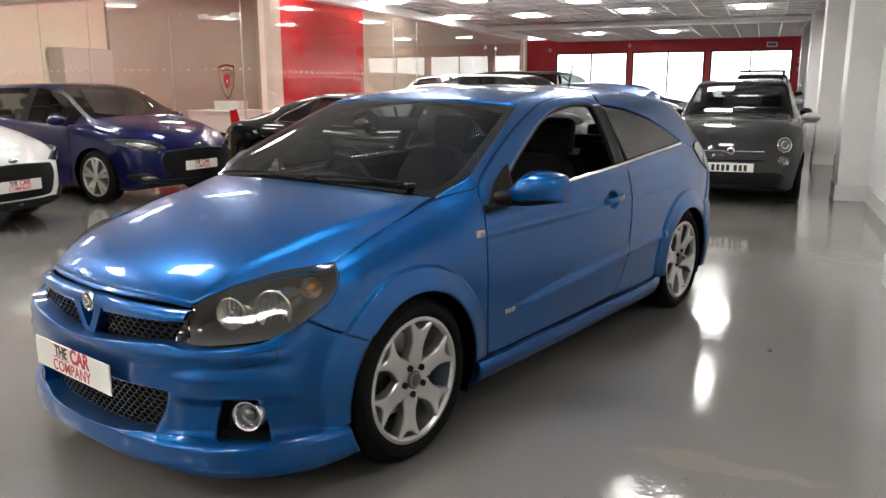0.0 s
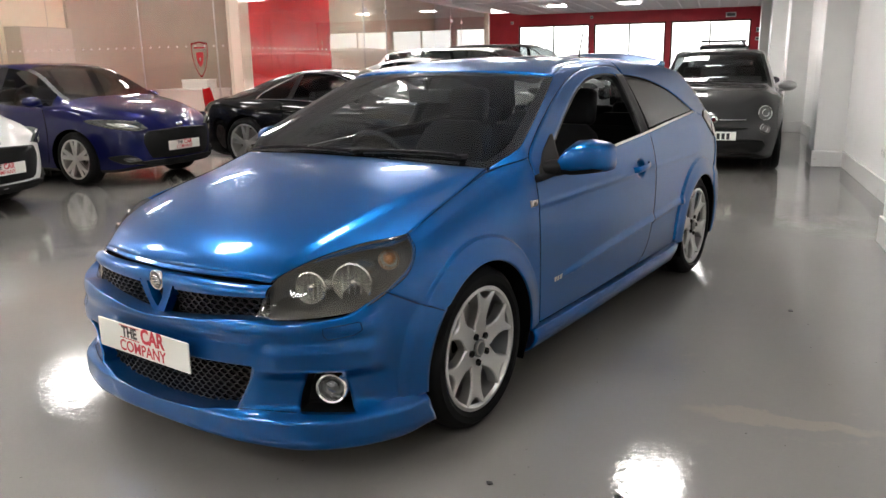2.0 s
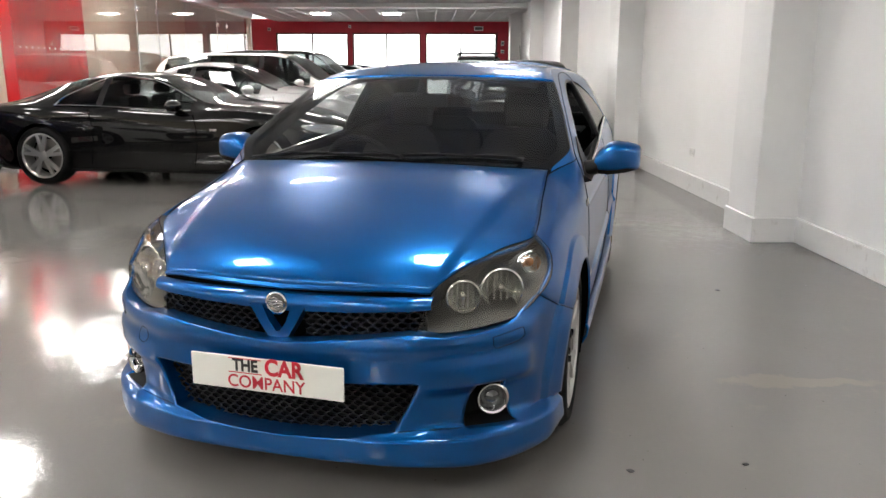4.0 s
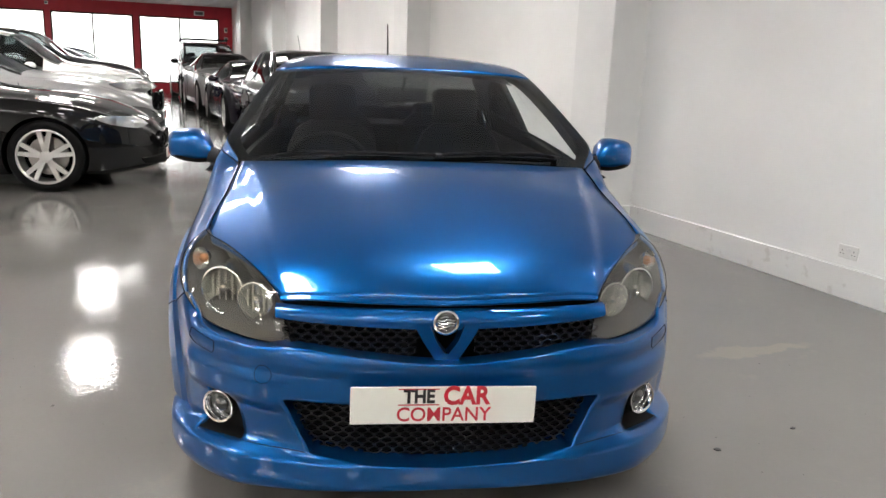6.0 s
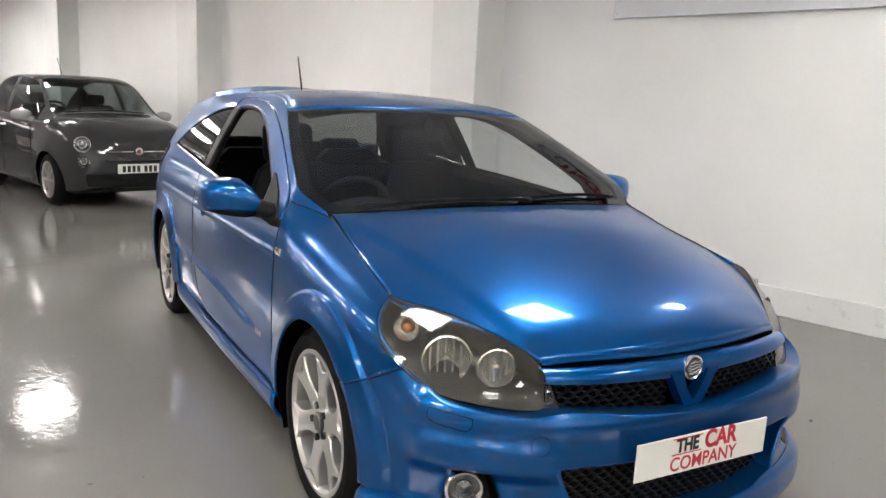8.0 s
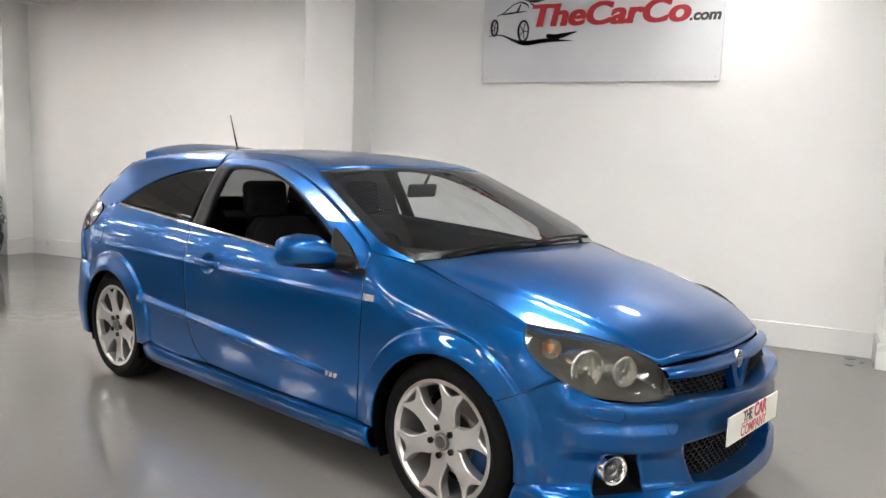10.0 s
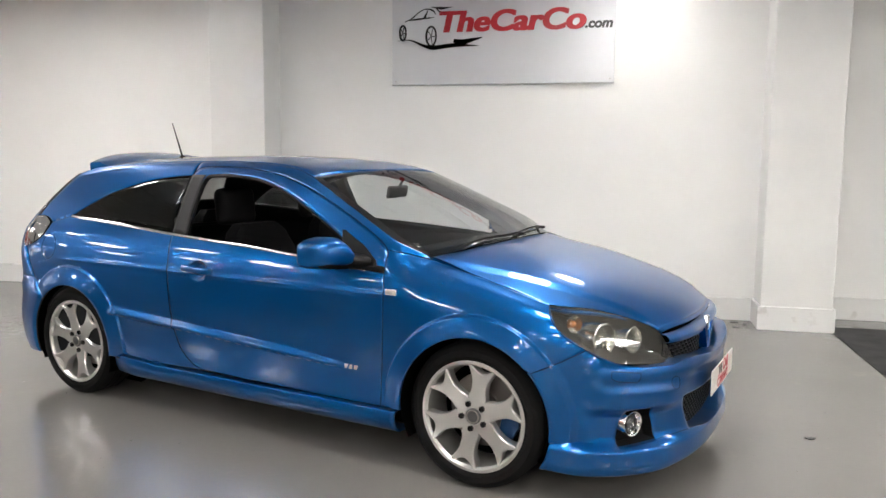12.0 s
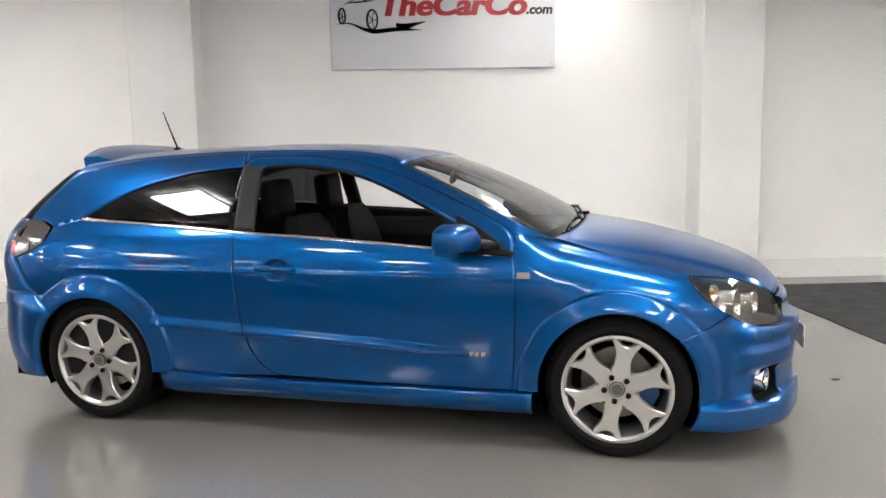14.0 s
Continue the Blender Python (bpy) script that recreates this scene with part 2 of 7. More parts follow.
def spline(xs, ys):
    """A smooth monotone curve through the given points."""
    xs, ys = np.array(xs, float), np.array(ys, float)
    if xs[0] > xs[-1]:
        xs, ys = xs[::-1], ys[::-1]
    h, d = np.diff(xs), np.diff(ys) / np.diff(xs)
    s = np.zeros(len(xs))
    for i in range(1, len(xs) - 1):
        if d[i - 1] * d[i] > 0:
            w1, w2 = 2 * h[i] + h[i - 1], h[i] + 2 * h[i - 1]
            s[i] = (w1 + w2) / (w1 / d[i - 1] + w2 / d[i])
    s[0], s[-1] = d[0], d[-1]

    def f(x):
        x = min(max(x, xs[0]), xs[-1])
        i = min(max(int(np.searchsorted(xs, x)) - 1, 0), len(h) - 1)
        t = (x - xs[i]) / h[i]
        return float((1 + 2 * t) * (1 - t) ** 2 * ys[i] + t * (1 - t) ** 2 * h[i] * s[i] + t * t * (3 - 2 * t) * ys[i + 1] + t * t * (t - 1) * h[i] * s[i + 1])
    return f


def smooth01(a, b, x):
    t = min(max((x - a) / (b - a), 0.0), 1.0)
    return t * t * (3 - 2 * t)


def lettering(name, text, size, material, parent, m, align="CENTER", depth=0.001, bold=0.0, sx=1.0, shear=0.0):
    cu = bpy.data.curves.new(name, "FONT")
    cu.body, cu.size, cu.align_x, cu.align_y, cu.extrude, cu.offset, cu.shear = text, size, align, "CENTER", depth, bold, shear
    tmp = bpy.data.objects.new("tmp", cu)
    scene.collection.objects.link(tmp)
    bpy.context.view_layer.update()
    me = bpy.data.meshes.new_from_object(tmp.evaluated_get(bpy.context.evaluated_depsgraph_get()))
    bpy.data.objects.remove(tmp)
    me.transform(Matrix.Diagonal((sx, 1, 1, 1)))
    me.materials.clear()
    me.materials.append(material)
    ob = new(name, me)
    ob.parent = parent
    ob.matrix_local = m
    return ob


# ---------------------------------------------------------------- the showroom
XE, XB, YG, YW, YB = -25.5, 9.5, -5.75, 2.85, -12.5     # far end, near end, glass line, long wall, back of the side bay


def structure(name, bm, material, label, category, smooth=False):
    return tagged(mesh_ob(name, bm, material, None, "", smooth), label, category, "", "structure")


def build_room():
    structure("floor", box(XE - 0.3, XB + 0.3, YB - 0.3, 3.6, -0.2, 0), M["floor"], "glossy grey resin showroom floor with scuffs", "floor")
    bm = box(XE - 0.2, XB + 0.2, YG - 0.12, 3.6, CEIL + 0.03, CEIL + 0.2)
    add_box(bm, -6.62, XB + 0.2, YB - 0.2, YG - 0.12, CEIL + 0.03, CEIL + 0.2)
    structure("ceiling", bm, M["ceiling"], "white suspended tile ceiling with lights", "ceiling")
    structure("office_ceiling", box(XE - 0.2, -6.4, YB - 0.2, YG, OFFICE, OFFICE + 0.15), M["ceiling"], "plain white ceiling above the glass office", "ceiling")
    structure("office_upstand", box(XE, -6.62, YG - 0.12, YG, CEIL + 0.2, OFFICE), M["wall"], "white wall above the showroom ceiling", "wall")
    structure("office_upstand_side", box(-6.62, -6.5, YB, YG - 0.12, CEIL + 0.2, OFFICE), M["wall"], "white wall above the showroom ceiling", "wall")
    # long wall with its shallow piers
    structure("wall_north", box(XE, 3.1, YW, YW + 0.4, 0, CEIL + 0.1), M["wall"], "white painted showroom wall with shallow piers", "wall")
    structure("wall_north_bay", box(3.1, XB, 3.12, 3.5, 0, CEIL + 0.1), M["wall"], "white painted wall set back beside the pier", "wall")
    piers = [(2.75, 3.31), (-2.27, -1.71), (-7.2, -6.64), (-12.1, -11.5), (-17.05, -16.4), (-22.0, -21.4)]
    for x0, x1 in piers:
        bm = box(x0, x1, YW - 0.35, 3.3 if x1 > 3 else YW + 0.1, 0, CEIL + 0.1, 0.006, 1)
        structure("pier", bm, M["pier"], "white painted square pier against the wall", "pier")
    # skirting boards run round the piers
    edges = sorted(piers)
    xs = [XE] + [v for p in edges for v in p] + [XB]
    for a, b in zip(xs[::2], xs[1::2]):
        y = 3.12 if a > 3 else YW
        structure("baseboard", box(a, b, y - 0.02, y + 0.05, 0.0, 0.2, 0.004, 1), M["skirting"], "white painted skirting board with scuffs", "baseboard")
    for x0, x1 in piers:
        structure("baseboard", box(x0 - 0.02, x1 + 0.02, YW - 0.37, YW + 0.05, 0.0, 0.2, 0.004, 1), M["skirting"], "white painted skirting board round a pier", "baseboard")
    # far end wall with three window openings
    wins = [(-5.82, -3.15), (-2.98, -0.45), (-0.26, 2.4)]
    ztop, zbot = 2.62, 0.35
    parts = [(-6.95, wins[0][0]), (wins[0][1], wins[1][0]), (wins[1][1], wins[2][0]), (wins[2][1], YW + 0.1)]
    bm = bmesh.new()
    for a, b in parts:
        add_box(bm, XE - 0.25, XE, a, b, 0, CEIL + 0.1)
    for a, b in wins:
        add_box(bm, XE - 0.25, XE, a, b, ztop, CEIL + 0.1)
        add_box(bm, XE - 0.25, XE, a, b, 0, zbot)
    structure("wall_west", bm, M["red_wall"], "red painted end wall around wide windows", "wall")
    for i, (a, b) in enumerate(wins):
        w = tagged(empty(f"window_{i + 1}", pose(XE - 0.12, (a + b) / 2, zbot)), "wide dark-framed showroom window full of daylight", "window", "", "structure")
        h, hw = ztop - zbot, (b - a) / 2
        bm = bmesh.new()
        add_box(bm, -0.04, 0.04, -hw, -hw + 0.05, 0, h)
        add_box(bm, -0.04, 0.04, hw - 0.05, hw, 0, h)
        add_box(bm, -0.04, 0.04, -hw + 0.05, hw - 0.05, h - 0.05, h)
        add_box(bm, -0.04, 0.04, -hw + 0.05, hw - 0.05, 0, 0.05)
        add_box(bm, -0.04, 0.04, -0.025, 0.025, 0.05, h - 0.05)
        part("window_frame", bm, M["black"], w, "", False)
        for s in (-1, 1):
            p = part("pane", box(-0.004, 0.004, min(s * 0.025, s * (hw - 0.05)), max(s * 0.025, s * (hw - 0.05)), 0.05, h - 0.05), M["partition"], w, "", False)
            p.visible_shadow = False
    bm = box(XE - 6, XE - 5.9, -22, 16, -1, 9)
    structure("backdrop", bm, M["sky_glow"], "bright hazy daylight outside the end windows", "backdrop")
    # remaining walls that close the place
    structure("wall_east", box(XB, XB + 0.2, YB, 3.5, 0, CEIL + 0.1), M["wall"], "plain white painted wall", "wall")
    structure("wall_south", box(XE, XB, YB - 0.2, YB, 0, OFFICE + 0.1), M["office_wall"], "cream wall behind the glass office", "wall")
    structure("wall_office_end", box(XE - 0.2, XE, YB, -6.95, 0, OFFICE + 0.1), M["wall"], "plain wall behind the office", "wall")


def build_ceiling_grid():
    bm = bmesh.new()
    z0, z1 = CEIL, CEIL + 0.03
    x = XE
    while x < XB:
        add_box(bm, x - 0.012, x + 0.012, YB if x > -6.4 else YG, 3.4, z0, z1 - 0.002)
        x += 0.6
    y = YB
    while y < 3.4:
        add_box(bm, XE if y > YG else -6.4, XB, y - 0.012, y + 0.012, z0 - 0.0015, z1 - 0.004)
        y += 0.6
    structure("ceiling_grid", bm, M["grid"], "white metal grid that carries the ceiling tiles", "ceiling grid")
    structure("ceiling_beam", box(-17.3, -16.9, YG, YW, CEIL - 0.12, CEIL - 0.003), M["wall"], "white boxed beam across the ceiling", "beam")
    structure("bulkhead", box(-20.9, -6.6, YG - 0.12, YG + 0.12, CEIL - 0.16, CEIL - 0.003), M["wall"], "white bulkhead above the glass partition", "bulkhead")


def build_lights():
    t = tagged(empty("ceiling_light"), "square white flush ceiling light panel, switched on", "ceiling light", "ceiling lights")
    bm = bmesh.new()
    for a in ((-0.3, 0.3, -0.3, -0.275), (-0.3, 0.3, 0.275, 0.3), (-0.3, -0.275, -0.275, 0.275), (0.275, 0.3, -0.275, 0.275)):
        add_box(bm, *a, -0.012, 0.0)
    part("frame", bm, M["grid"], t, "", False)
    part("diffuser", box(-0.275, 0.275, -0.275, 0.275, -0.008, -0.002), M["panel"], t, "", False)
    spots = [(-21.3, -1.3), (-21.3, -3.57), (-14.25, 1.2), (-14.2, -1.23), (-14.3, -3.65), (-14.0, -5.4)]
    spots += [(-11.7, 0.92), (-11.6, -1.8), (-10.6, -3.8), (-10.2, -5.4)]
    spots += [(-7.95, 0.85), (-7.7, -1.85), (-7.5, -3.9), (-7.4, -5.35)]
    spots += [(-3.5, 0.85), (-2.8, -1.5), (-3.6, -4.9), (-3.9, -7.2)]
    spots += [(1.3, y) for y in (0.2, -2.05, -4.2, -6.4)]
    # unseen panels added at the near end, carrying the spacing on for more light
    spots += [(5.0, 0.4), (5.0, -2.05), (5.0, -4.2), (5.0, -6.4), (8.4, -2.05), (8.4, -4.2), (8.4, -6.4)]
    spots += [(x, y) for x in (-1.0, 2.6, 6.2) for y in (-8.2, -10.6)] + [(-4.4, -10.6)]
    t.matrix_basis = pose(spots[0][0], spots[0][1], CEIL - 0.004)
    for x, y in spots[1:]:
        copy_thing(t, pose(x, y, CEIL - 0.004))
    # unseen panels on the raised office ceiling, added to brighten the office
    for x in (-18, -14, -10.5, -8.0):
        for y in (-7.6, -10.4):
            copy_thing(t, pose(x, y, OFFICE - 0.004))


def build_downlights():
    """A round recessed light that washes the wall beside the sign."""
    t = tagged(empty("downlight"), "small round recessed ceiling downlight, switched on", "downlight")
    bm = bmesh.new()
    add_lathe(bm, [(0.150, -0.002), (0.172, -0.010), (0.178, -0.004), (0.178, 0.0)], 32)
    part("rim", bm, M["grid"], t)
    bm = bmesh.new()
    add_cyl(bm, 0.150, 0.006, Matrix.Translation((0, 0, -0.004)), 32)
    part("lens", bm, M["panel"], t, "", False)
    t.matrix_basis = pose(1.75, 2.2, CEIL - 0.004)


build_room()
build_ceiling_grid()
build_downlights()
build_lights()


# ---------------------------------------------------------------- cars
def build_tyre(R, rim, w, parent):
    """A tyre about the y axis, its outer face towards -y, with its middle at the parent's origin."""
    bm = bmesh.new()
    h = w / 2
    sw = R - rim
    prof = [(rim - 0.012, -h + 0.02), (rim, -h + 0.012), (rim + sw * 0.3, -h - 0.002), (rim + sw * 0.6, -h), (R - 0.02, -h + 0.012), (R - 0.006, -h + 0.024), (R, -h + 0.045)]
    for g in (-0.05, 0.0, 0.05):
        prof += [(R, g - 0.006), (R - 0.007, g - 0.004), (R - 0.007, g + 0.004), (R, g + 0.006)]
    prof += [(R, h - 0.045), (R - 0.02, h - 0.012), (rim + sw * 0.6, h), (rim, h - 0.012)]
    add_lathe(bm, prof, 64, Matrix.Rotation(radians(-90), 4, "X"))
    return part("tyre", bm, M["tyre"], parent)


def build_wheel(R, rim, w, spokes, spoke, parent, m, name="wheel", split=True, cap=True):
    """A wheel with tyre, rim barrel, spokes, brake disc and hub; the outer face looks to -y."""
    wh = empty(name)
    wh.parent = parent
    wh.matrix_local = m
    build_tyre(R, rim, w, wh)
    rx = Matrix.Rotation(radians(90), 4, "X")
    h = w / 2
    bm = bmesh.new()
    add_lathe(bm, [(rim + 0.004, h - 0.012), (rim + 0.005, h - 0.006), (rim - 0.008, h - 0.004), (rim - 0.018, h - 0.016), (rim - 0.022, 0.02), (rim - 0.03, -h + 0.02)], 64, rx)
    for k in range(spokes):
        spoke(bm, k, rim, h, rx)
    part("rim", bm, M["alloy"], wh, "silver alloy rim")
    bm = bmesh.new()
    add_cyl(bm, rim - 0.03, 0.01, rx @ Matrix.Translation((0, 0, -0.05)), 48)
    part("backing", bm, M["void"], wh)
    bm = bmesh.new()
    add_lathe(bm, [(0.05, 0.0), (0.085, 0.005), (0.085, -0.012), (rim - 0.075, -0.012), (rim - 0.075, -0.03), (0.05, -0.03)], 48, rx)
    part("brake_disc", bm, M["disc"], wh)
    return wh


def flat_spoke(width0, width1, depth=0.03, face=-0.012, hub=0.06, fork=0.0, twist=0.0, pitch=5):
    def make(bm, k, rim, h, rx):
        a = 2 * math.pi * k / pitch + math.pi / 2 + twist
        if k == 0:
            add_lathe(bm, [(0.0, h + face + 0.004), (hub * 0.8, h + face + 0.004), (hub, h + face - 0.004), (hub, h + face - depth)], 24, rx)
        r0, r1 = hub * 0.7, rim - 0.012
        branches = [(0, 0)] if not fork else [(-1, fork), (1, fork)]
        for s, fk in branches:
            poly = [(r0, -width0 / 2), (r1, -width1 / 2 + s * fk), (r1, width1 / 2 + s * fk), (r0, width0 / 2)]
            add_prism(bm, poly, h + face - depth, h + face - 0.001 * (k % 2), rx @ Matrix.Rotation(a, 4, "Z"))
    return make


def plate_front(parent, m, text="dealer", w=0.52, h=0.111, curve=0.0):
    p = empty("number_plate")
    p.parent = parent
    p.matrix_local = m
    part("plate_board", box(-w / 2, w / 2, -h / 2, h / 2, 0, 0.006, 0.0025, 1), M["plate"], p, "white plastic plate", False)
    z = 0.0068
    if text == "dealer":
        lettering("lettering", "THE", 0.056, M["plate_black"], p, pose(-0.070, 0.026, z), depth=0.0004, bold=0.0022, sx=0.84)
        lettering("lettering", "CAR", 0.074, M["plate_red"], p, pose(0.062, 0.027, z), depth=0.0004, bold=0.0026, sx=0.88)
        lettering("lettering", "COMPANY", 0.058, M["plate_red"], p, pose(0.0, -0.028, z), depth=0.0004, bold=0.0007, sx=0.94)
        bm = bmesh.new()
        add_box(bm, -0.128, -0.014, 0.0475, 0.0505, z - 0.001, z + 0.0004)
        add_box(bm, -0.128, -0.014, 0.0010, 0.0040, z - 0.001, z + 0.0004)
        part("plate_rule", bm, M["plate_red"], p, "", False)
    else:
        for k in range(7):
            x = -0.205 + 0.055 * k + (0.028 if k > 3 else 0) * 1.0
            part("plate_mark", box(x, x + 0.036, -0.036, 0.036, z - 0.001, z + 0.0004), M["plate_black"], p, "", False)
    return p


def loose_pieces(bm):
    """One mesh for each connected island of faces."""
    seen, out = set(), []
    for f0 in bm.faces:
        if f0 in seen:
            continue
        todo, isle = [f0], []
        seen.add(f0)
        while todo:
            f = todo.pop()
            isle.append(f)
            for v in f.verts:
                for g in v.link_faces:
                    if g not in seen:
                        seen.add(g)
                        todo.append(g)
        b = bmesh.new()
        vm = {}
        for f in isle:
            for v in f.verts:
                if v not in vm:
                    vm[v] = b.verts.new(v.co)
            b.faces.new([vm[v] for v in f.verts]).smooth = True
        out.append(b)
    bm.free()
    return out


FRONTM = Matrix(((0, 0, 1, 0), (1, 0, 0, 0), (0, 1, 0, 0), (0, 0, 0, 1)))   # x to the car's left, y up, z ahead


def generic_car(name, label, spec, m, lod=1):
    """A parked car lofted from its side and plan lines. Own axes: x ahead, y left, z up."""
    root = tagged(empty(name, m), label, "car", "parked cars")
    zc, zs, P = spline(*spec["top"]), spline(*spec["belt"]), spline(*spec["plan"])
    yr = spline(*spec["roofw"])
    x0, x1 = spec["plan"][0][0], spec["plan"][0][-1]
    wx, R, zb = spec["wheels"], spec["R"], spec.get("clear", 0.17)
    paint, n = spec["paint"], spec.get("n", 90)
    w0, w1 = spec["screen"]          # windscreen top and base
    b0, b1 = spec["rear"]            # rear glass base and top
    s0, s1 = spec["side"]            # side glass from, to
    xs = [x0 + (x1 - x0) * (0.5 - 0.5 * math.cos(math.pi * i / n)) for i in range(n + 1)]
    rows = []
    for x in xs:
        p, zt, zsh = P(x), zc(x), zs(x)
        zsh = min(zsh, zt - 0.01)
        lift = 0.10 * smooth01(wx[0] + 0.45, x1, x) + 0.14 * smooth01(wx[1] - 0.45, x0, x)
        zl = zb + lift * 0.5
        y9 = min(yr(x), p - 0.06)
        z9 = max(zt - spec.get("crown", 0.055), zsh + 0.004)
        y7, z7 = p - 0.07, zsh + min(0.012, (z9 - zsh) * 0.4)
        fl = max(0.012 * math.exp(-((x - wx[0]) / 0.34) ** 2), 0.014 * math.exp(-((x - wx[1]) / 0.34) ** 2))
        sec = [(0, zl), (p * 0.6, zl), (p - 0.07, zl), (p - 0.03, zl + 0.035), (p - 0.012, zl + 0.13), (p + fl, zl + 0.25), (p + fl, zl * 0.4 + zsh * 0.6 - 0.02),
               (p - 0.006, zsh - 0.12), (p - 0.018, zsh - 0.05), (p - 0.036, zsh - 0.012), (p - 0.055, zsh), (y7, z7)]
        for k in (0.25, 0.5, 0.75):
            sec.append((y7 + (y9 - y7) * k + 0.018 * math.sin(math.pi * k) * min(1, (z9 - z7) / 0.3), z7 + (z9 - z7) * k))
        sec += [(y9, z9), (y9 * 0.93, z9 + (zt - z9) * 0.45), (y9 * 0.8, z9 + (zt - z9) * 0.74), (y9 * 0.5, z9 + (zt - z9) * 0.94), (0, zt)]
        full = [(x, -y, z) for y, z in sec] + [(x, y, z) for y, z in sec[-2:0:-1]]
        rows.append(full)
    # the nose and tail close towards the middle of their height
    bm = bmesh.new()
    N = len(rows[0])
    V = [[bm.verts.new(p) for p in r] for r in rows]
    half = N // 2
    for i in range(n):
        xm = (xs[i] + xs[i + 1]) / 2
        for k in range(N):
            f = bm.faces.new((V[i][k], V[i][(k + 1) % N], V[i + 1][(k + 1) % N], V[i + 1][k]))
            kk = k if k < half else N - 1 - k
            mi = 0
            if kk < 3:
                mi = 2
            elif 11 <= kk <= 14 and s0 < xm < s1:
                mi = 1
                for pb in spec.get("pillars", ()):
                    if abs(xm - pb) < 0.045:
                        mi = 2
                ctr = (zc(xm) - zs(xm))
                if ctr < 0.12:
                    mi = 0
                if spec.get("arch") and kk - 11 >= 4 * math.sqrt(min(1.0, (xm - s0) / spec["arch"])):
                    mi = 0
            elif kk >= 16 and (w0 < xm < w1 or b0 < xm < b1):
                mi = 1
            elif kk == 15 and w0 < xm < w1:
                mi = 2
            elif kk == 11 and s0 < xm < s1:
                mi = 0
            f.material_index = mi
            f.smooth = True
    bm.faces.new(V[0][::-1])
    bm.faces.new(V[-1])
    bmesh.ops.recalc_face_normals(bm, faces=bm.faces)
    me = bpy.data.meshes.new("body")
    bm.to_mesh(me)
    bm.free()
    for mm in (paint, M["tint"], M["black"], M["void"]):
        me.materials.append(mm)
    ob = new("body", me)
    cb = bmesh.new()
    for wxi in wx:
        for s in (-1, 1):
            y = s * (P(wxi) - 0.10)
            add_cyl(cb, R + 0.035, 0.36, Matrix.Translation((wxi, y + s * 0.0, R)) @ Matrix.Rotation(radians(90), 4, "X"), 40)
    cm = bpy.data.meshes.new("cut")
    cb.to_mesh(cm)
    cb.free()
    cm.materials.append(M["void"])
    cut = new("cut", cm)
    md = ob.modifiers.new("cut", "BOOLEAN")
    md.object, md.operation, md.solver, md.material_mode = cut, "DIFFERENCE", "EXACT", "TRANSFER"
    bpy.context.view_layer.update()
    res = bpy.data.meshes.new_from_object(ob.evaluated_get(bpy.context.evaluated_depsgraph_get()))
    bpy.data.objects.remove(ob)
    bpy.data.objects.remove(cut)
    mats = list(res.materials)
    names = {0: "body", 1: "window", 2: "lower_trim", 3: "wheel_well"}
    groups = {}
    for mi, mm in enumerate(mats):
        kind = 3 if mm == M["void"] else 1 if mm == M["tint"] else 2 if mm == M["black"] else 0
        groups.setdefault(kind, set()).add(mi)
    for kind, ids in groups.items():
        b2 = bmesh.new()
        b2.from_mesh(res)
        bmesh.ops.delete(b2, geom=[f for f in b2.faces if f.material_index not in ids], context="FACES")
        if not b2.faces:
            b2.free()
            continue
        for f in b2.faces:
            f.material_index = 0
            f.smooth = True
        for piece in (loose_pieces(b2) if kind in (1, 3) else [b2]):
            m2 = bpy.data.meshes.new(names[kind])
            piece.to_mesh(m2)
            piece.free()
            m2.materials.append((paint, M["car_glass"], M["black"], M["void"])[kind])
            m2.shade_smooth()
            m2.set_sharp_from_angle(angle=radians(38))
            o = new(names[kind], m2)
            o.parent = root
    bpy.data.meshes.remove(res)
    # dark cabin behind the glass: a tray at the waist, a headlining and seats
    xa, xb = b0 + 0.12, w1 - 0.05
    bm = bmesh.new()
    add_grid(bm, [[(x, y * (P(x) - 0.10), min(zs(x), zc(x) - 0.03) - 0.03) for y in np.linspace(-1, 1, 9)] for x in np.linspace(xa, xb, 24)])
    part("cabin_tray", bm, M["cabin"], root)
    bm = bmesh.new()
    add_grid(bm, [[(x, y * (min(yr(x), P(x) - 0.06) - 0.02), zc(x) - 0.035 - 0.03 * abs(y) ** 3) for y in np.linspace(-1, 1, 9)] for x in np.linspace(b1 - 0.05, w0 + 0.02, 20)])
    part("headlining", bm, M["cabin"], root)
    sx = (w0 + b1) / 2 + 0.10
    for xs_, zz in ((sx, 0.0), (sx - 0.85, -0.06)):
        if xs_ < b1 + 0.15:
            continue
        for s in (-1, 1):
            base = zs(xs_) - 0.25
            top = min(zc(xs_) - 0.12, base + 0.52) + zz
            bm = bmesh.new()
            add_box(bm, xs_ - 0.07, xs_ + 0.07, s * 0.36 - 0.23, s * 0.36 + 0.23, base, top - 0.14, 0.05, 2)
            add_box(bm, xs_ - 0.08, xs_ + 0.04, s * 0.36 - 0.12, s * 0.36 + 0.12, top - 0.13, top, 0.04, 2)
            part("seat", bm, M["seat"], root)
    bm = bmesh.new()
    add_lathe(bm, [(0.17 + 0.014 * math.cos(t), 0.014 * math.sin(t)) for t in np.linspace(0, 2 * math.pi, 9)], 28, Matrix.Translation((sx + 0.50, -0.36, zs(sx) + 0.02)) @ Matrix.Rotation(radians(-65), 4, "Y"))
    part("steering_wheel", bm, M["seat"], root)
    for wxi in wx:
        for s in (-1, 1):
            mw = pose(wxi, s * (P(wxi) - spec.get("tw", 0.22) / 2 - 0.005), R, 0, 0, 0 if s < 0 else 180)
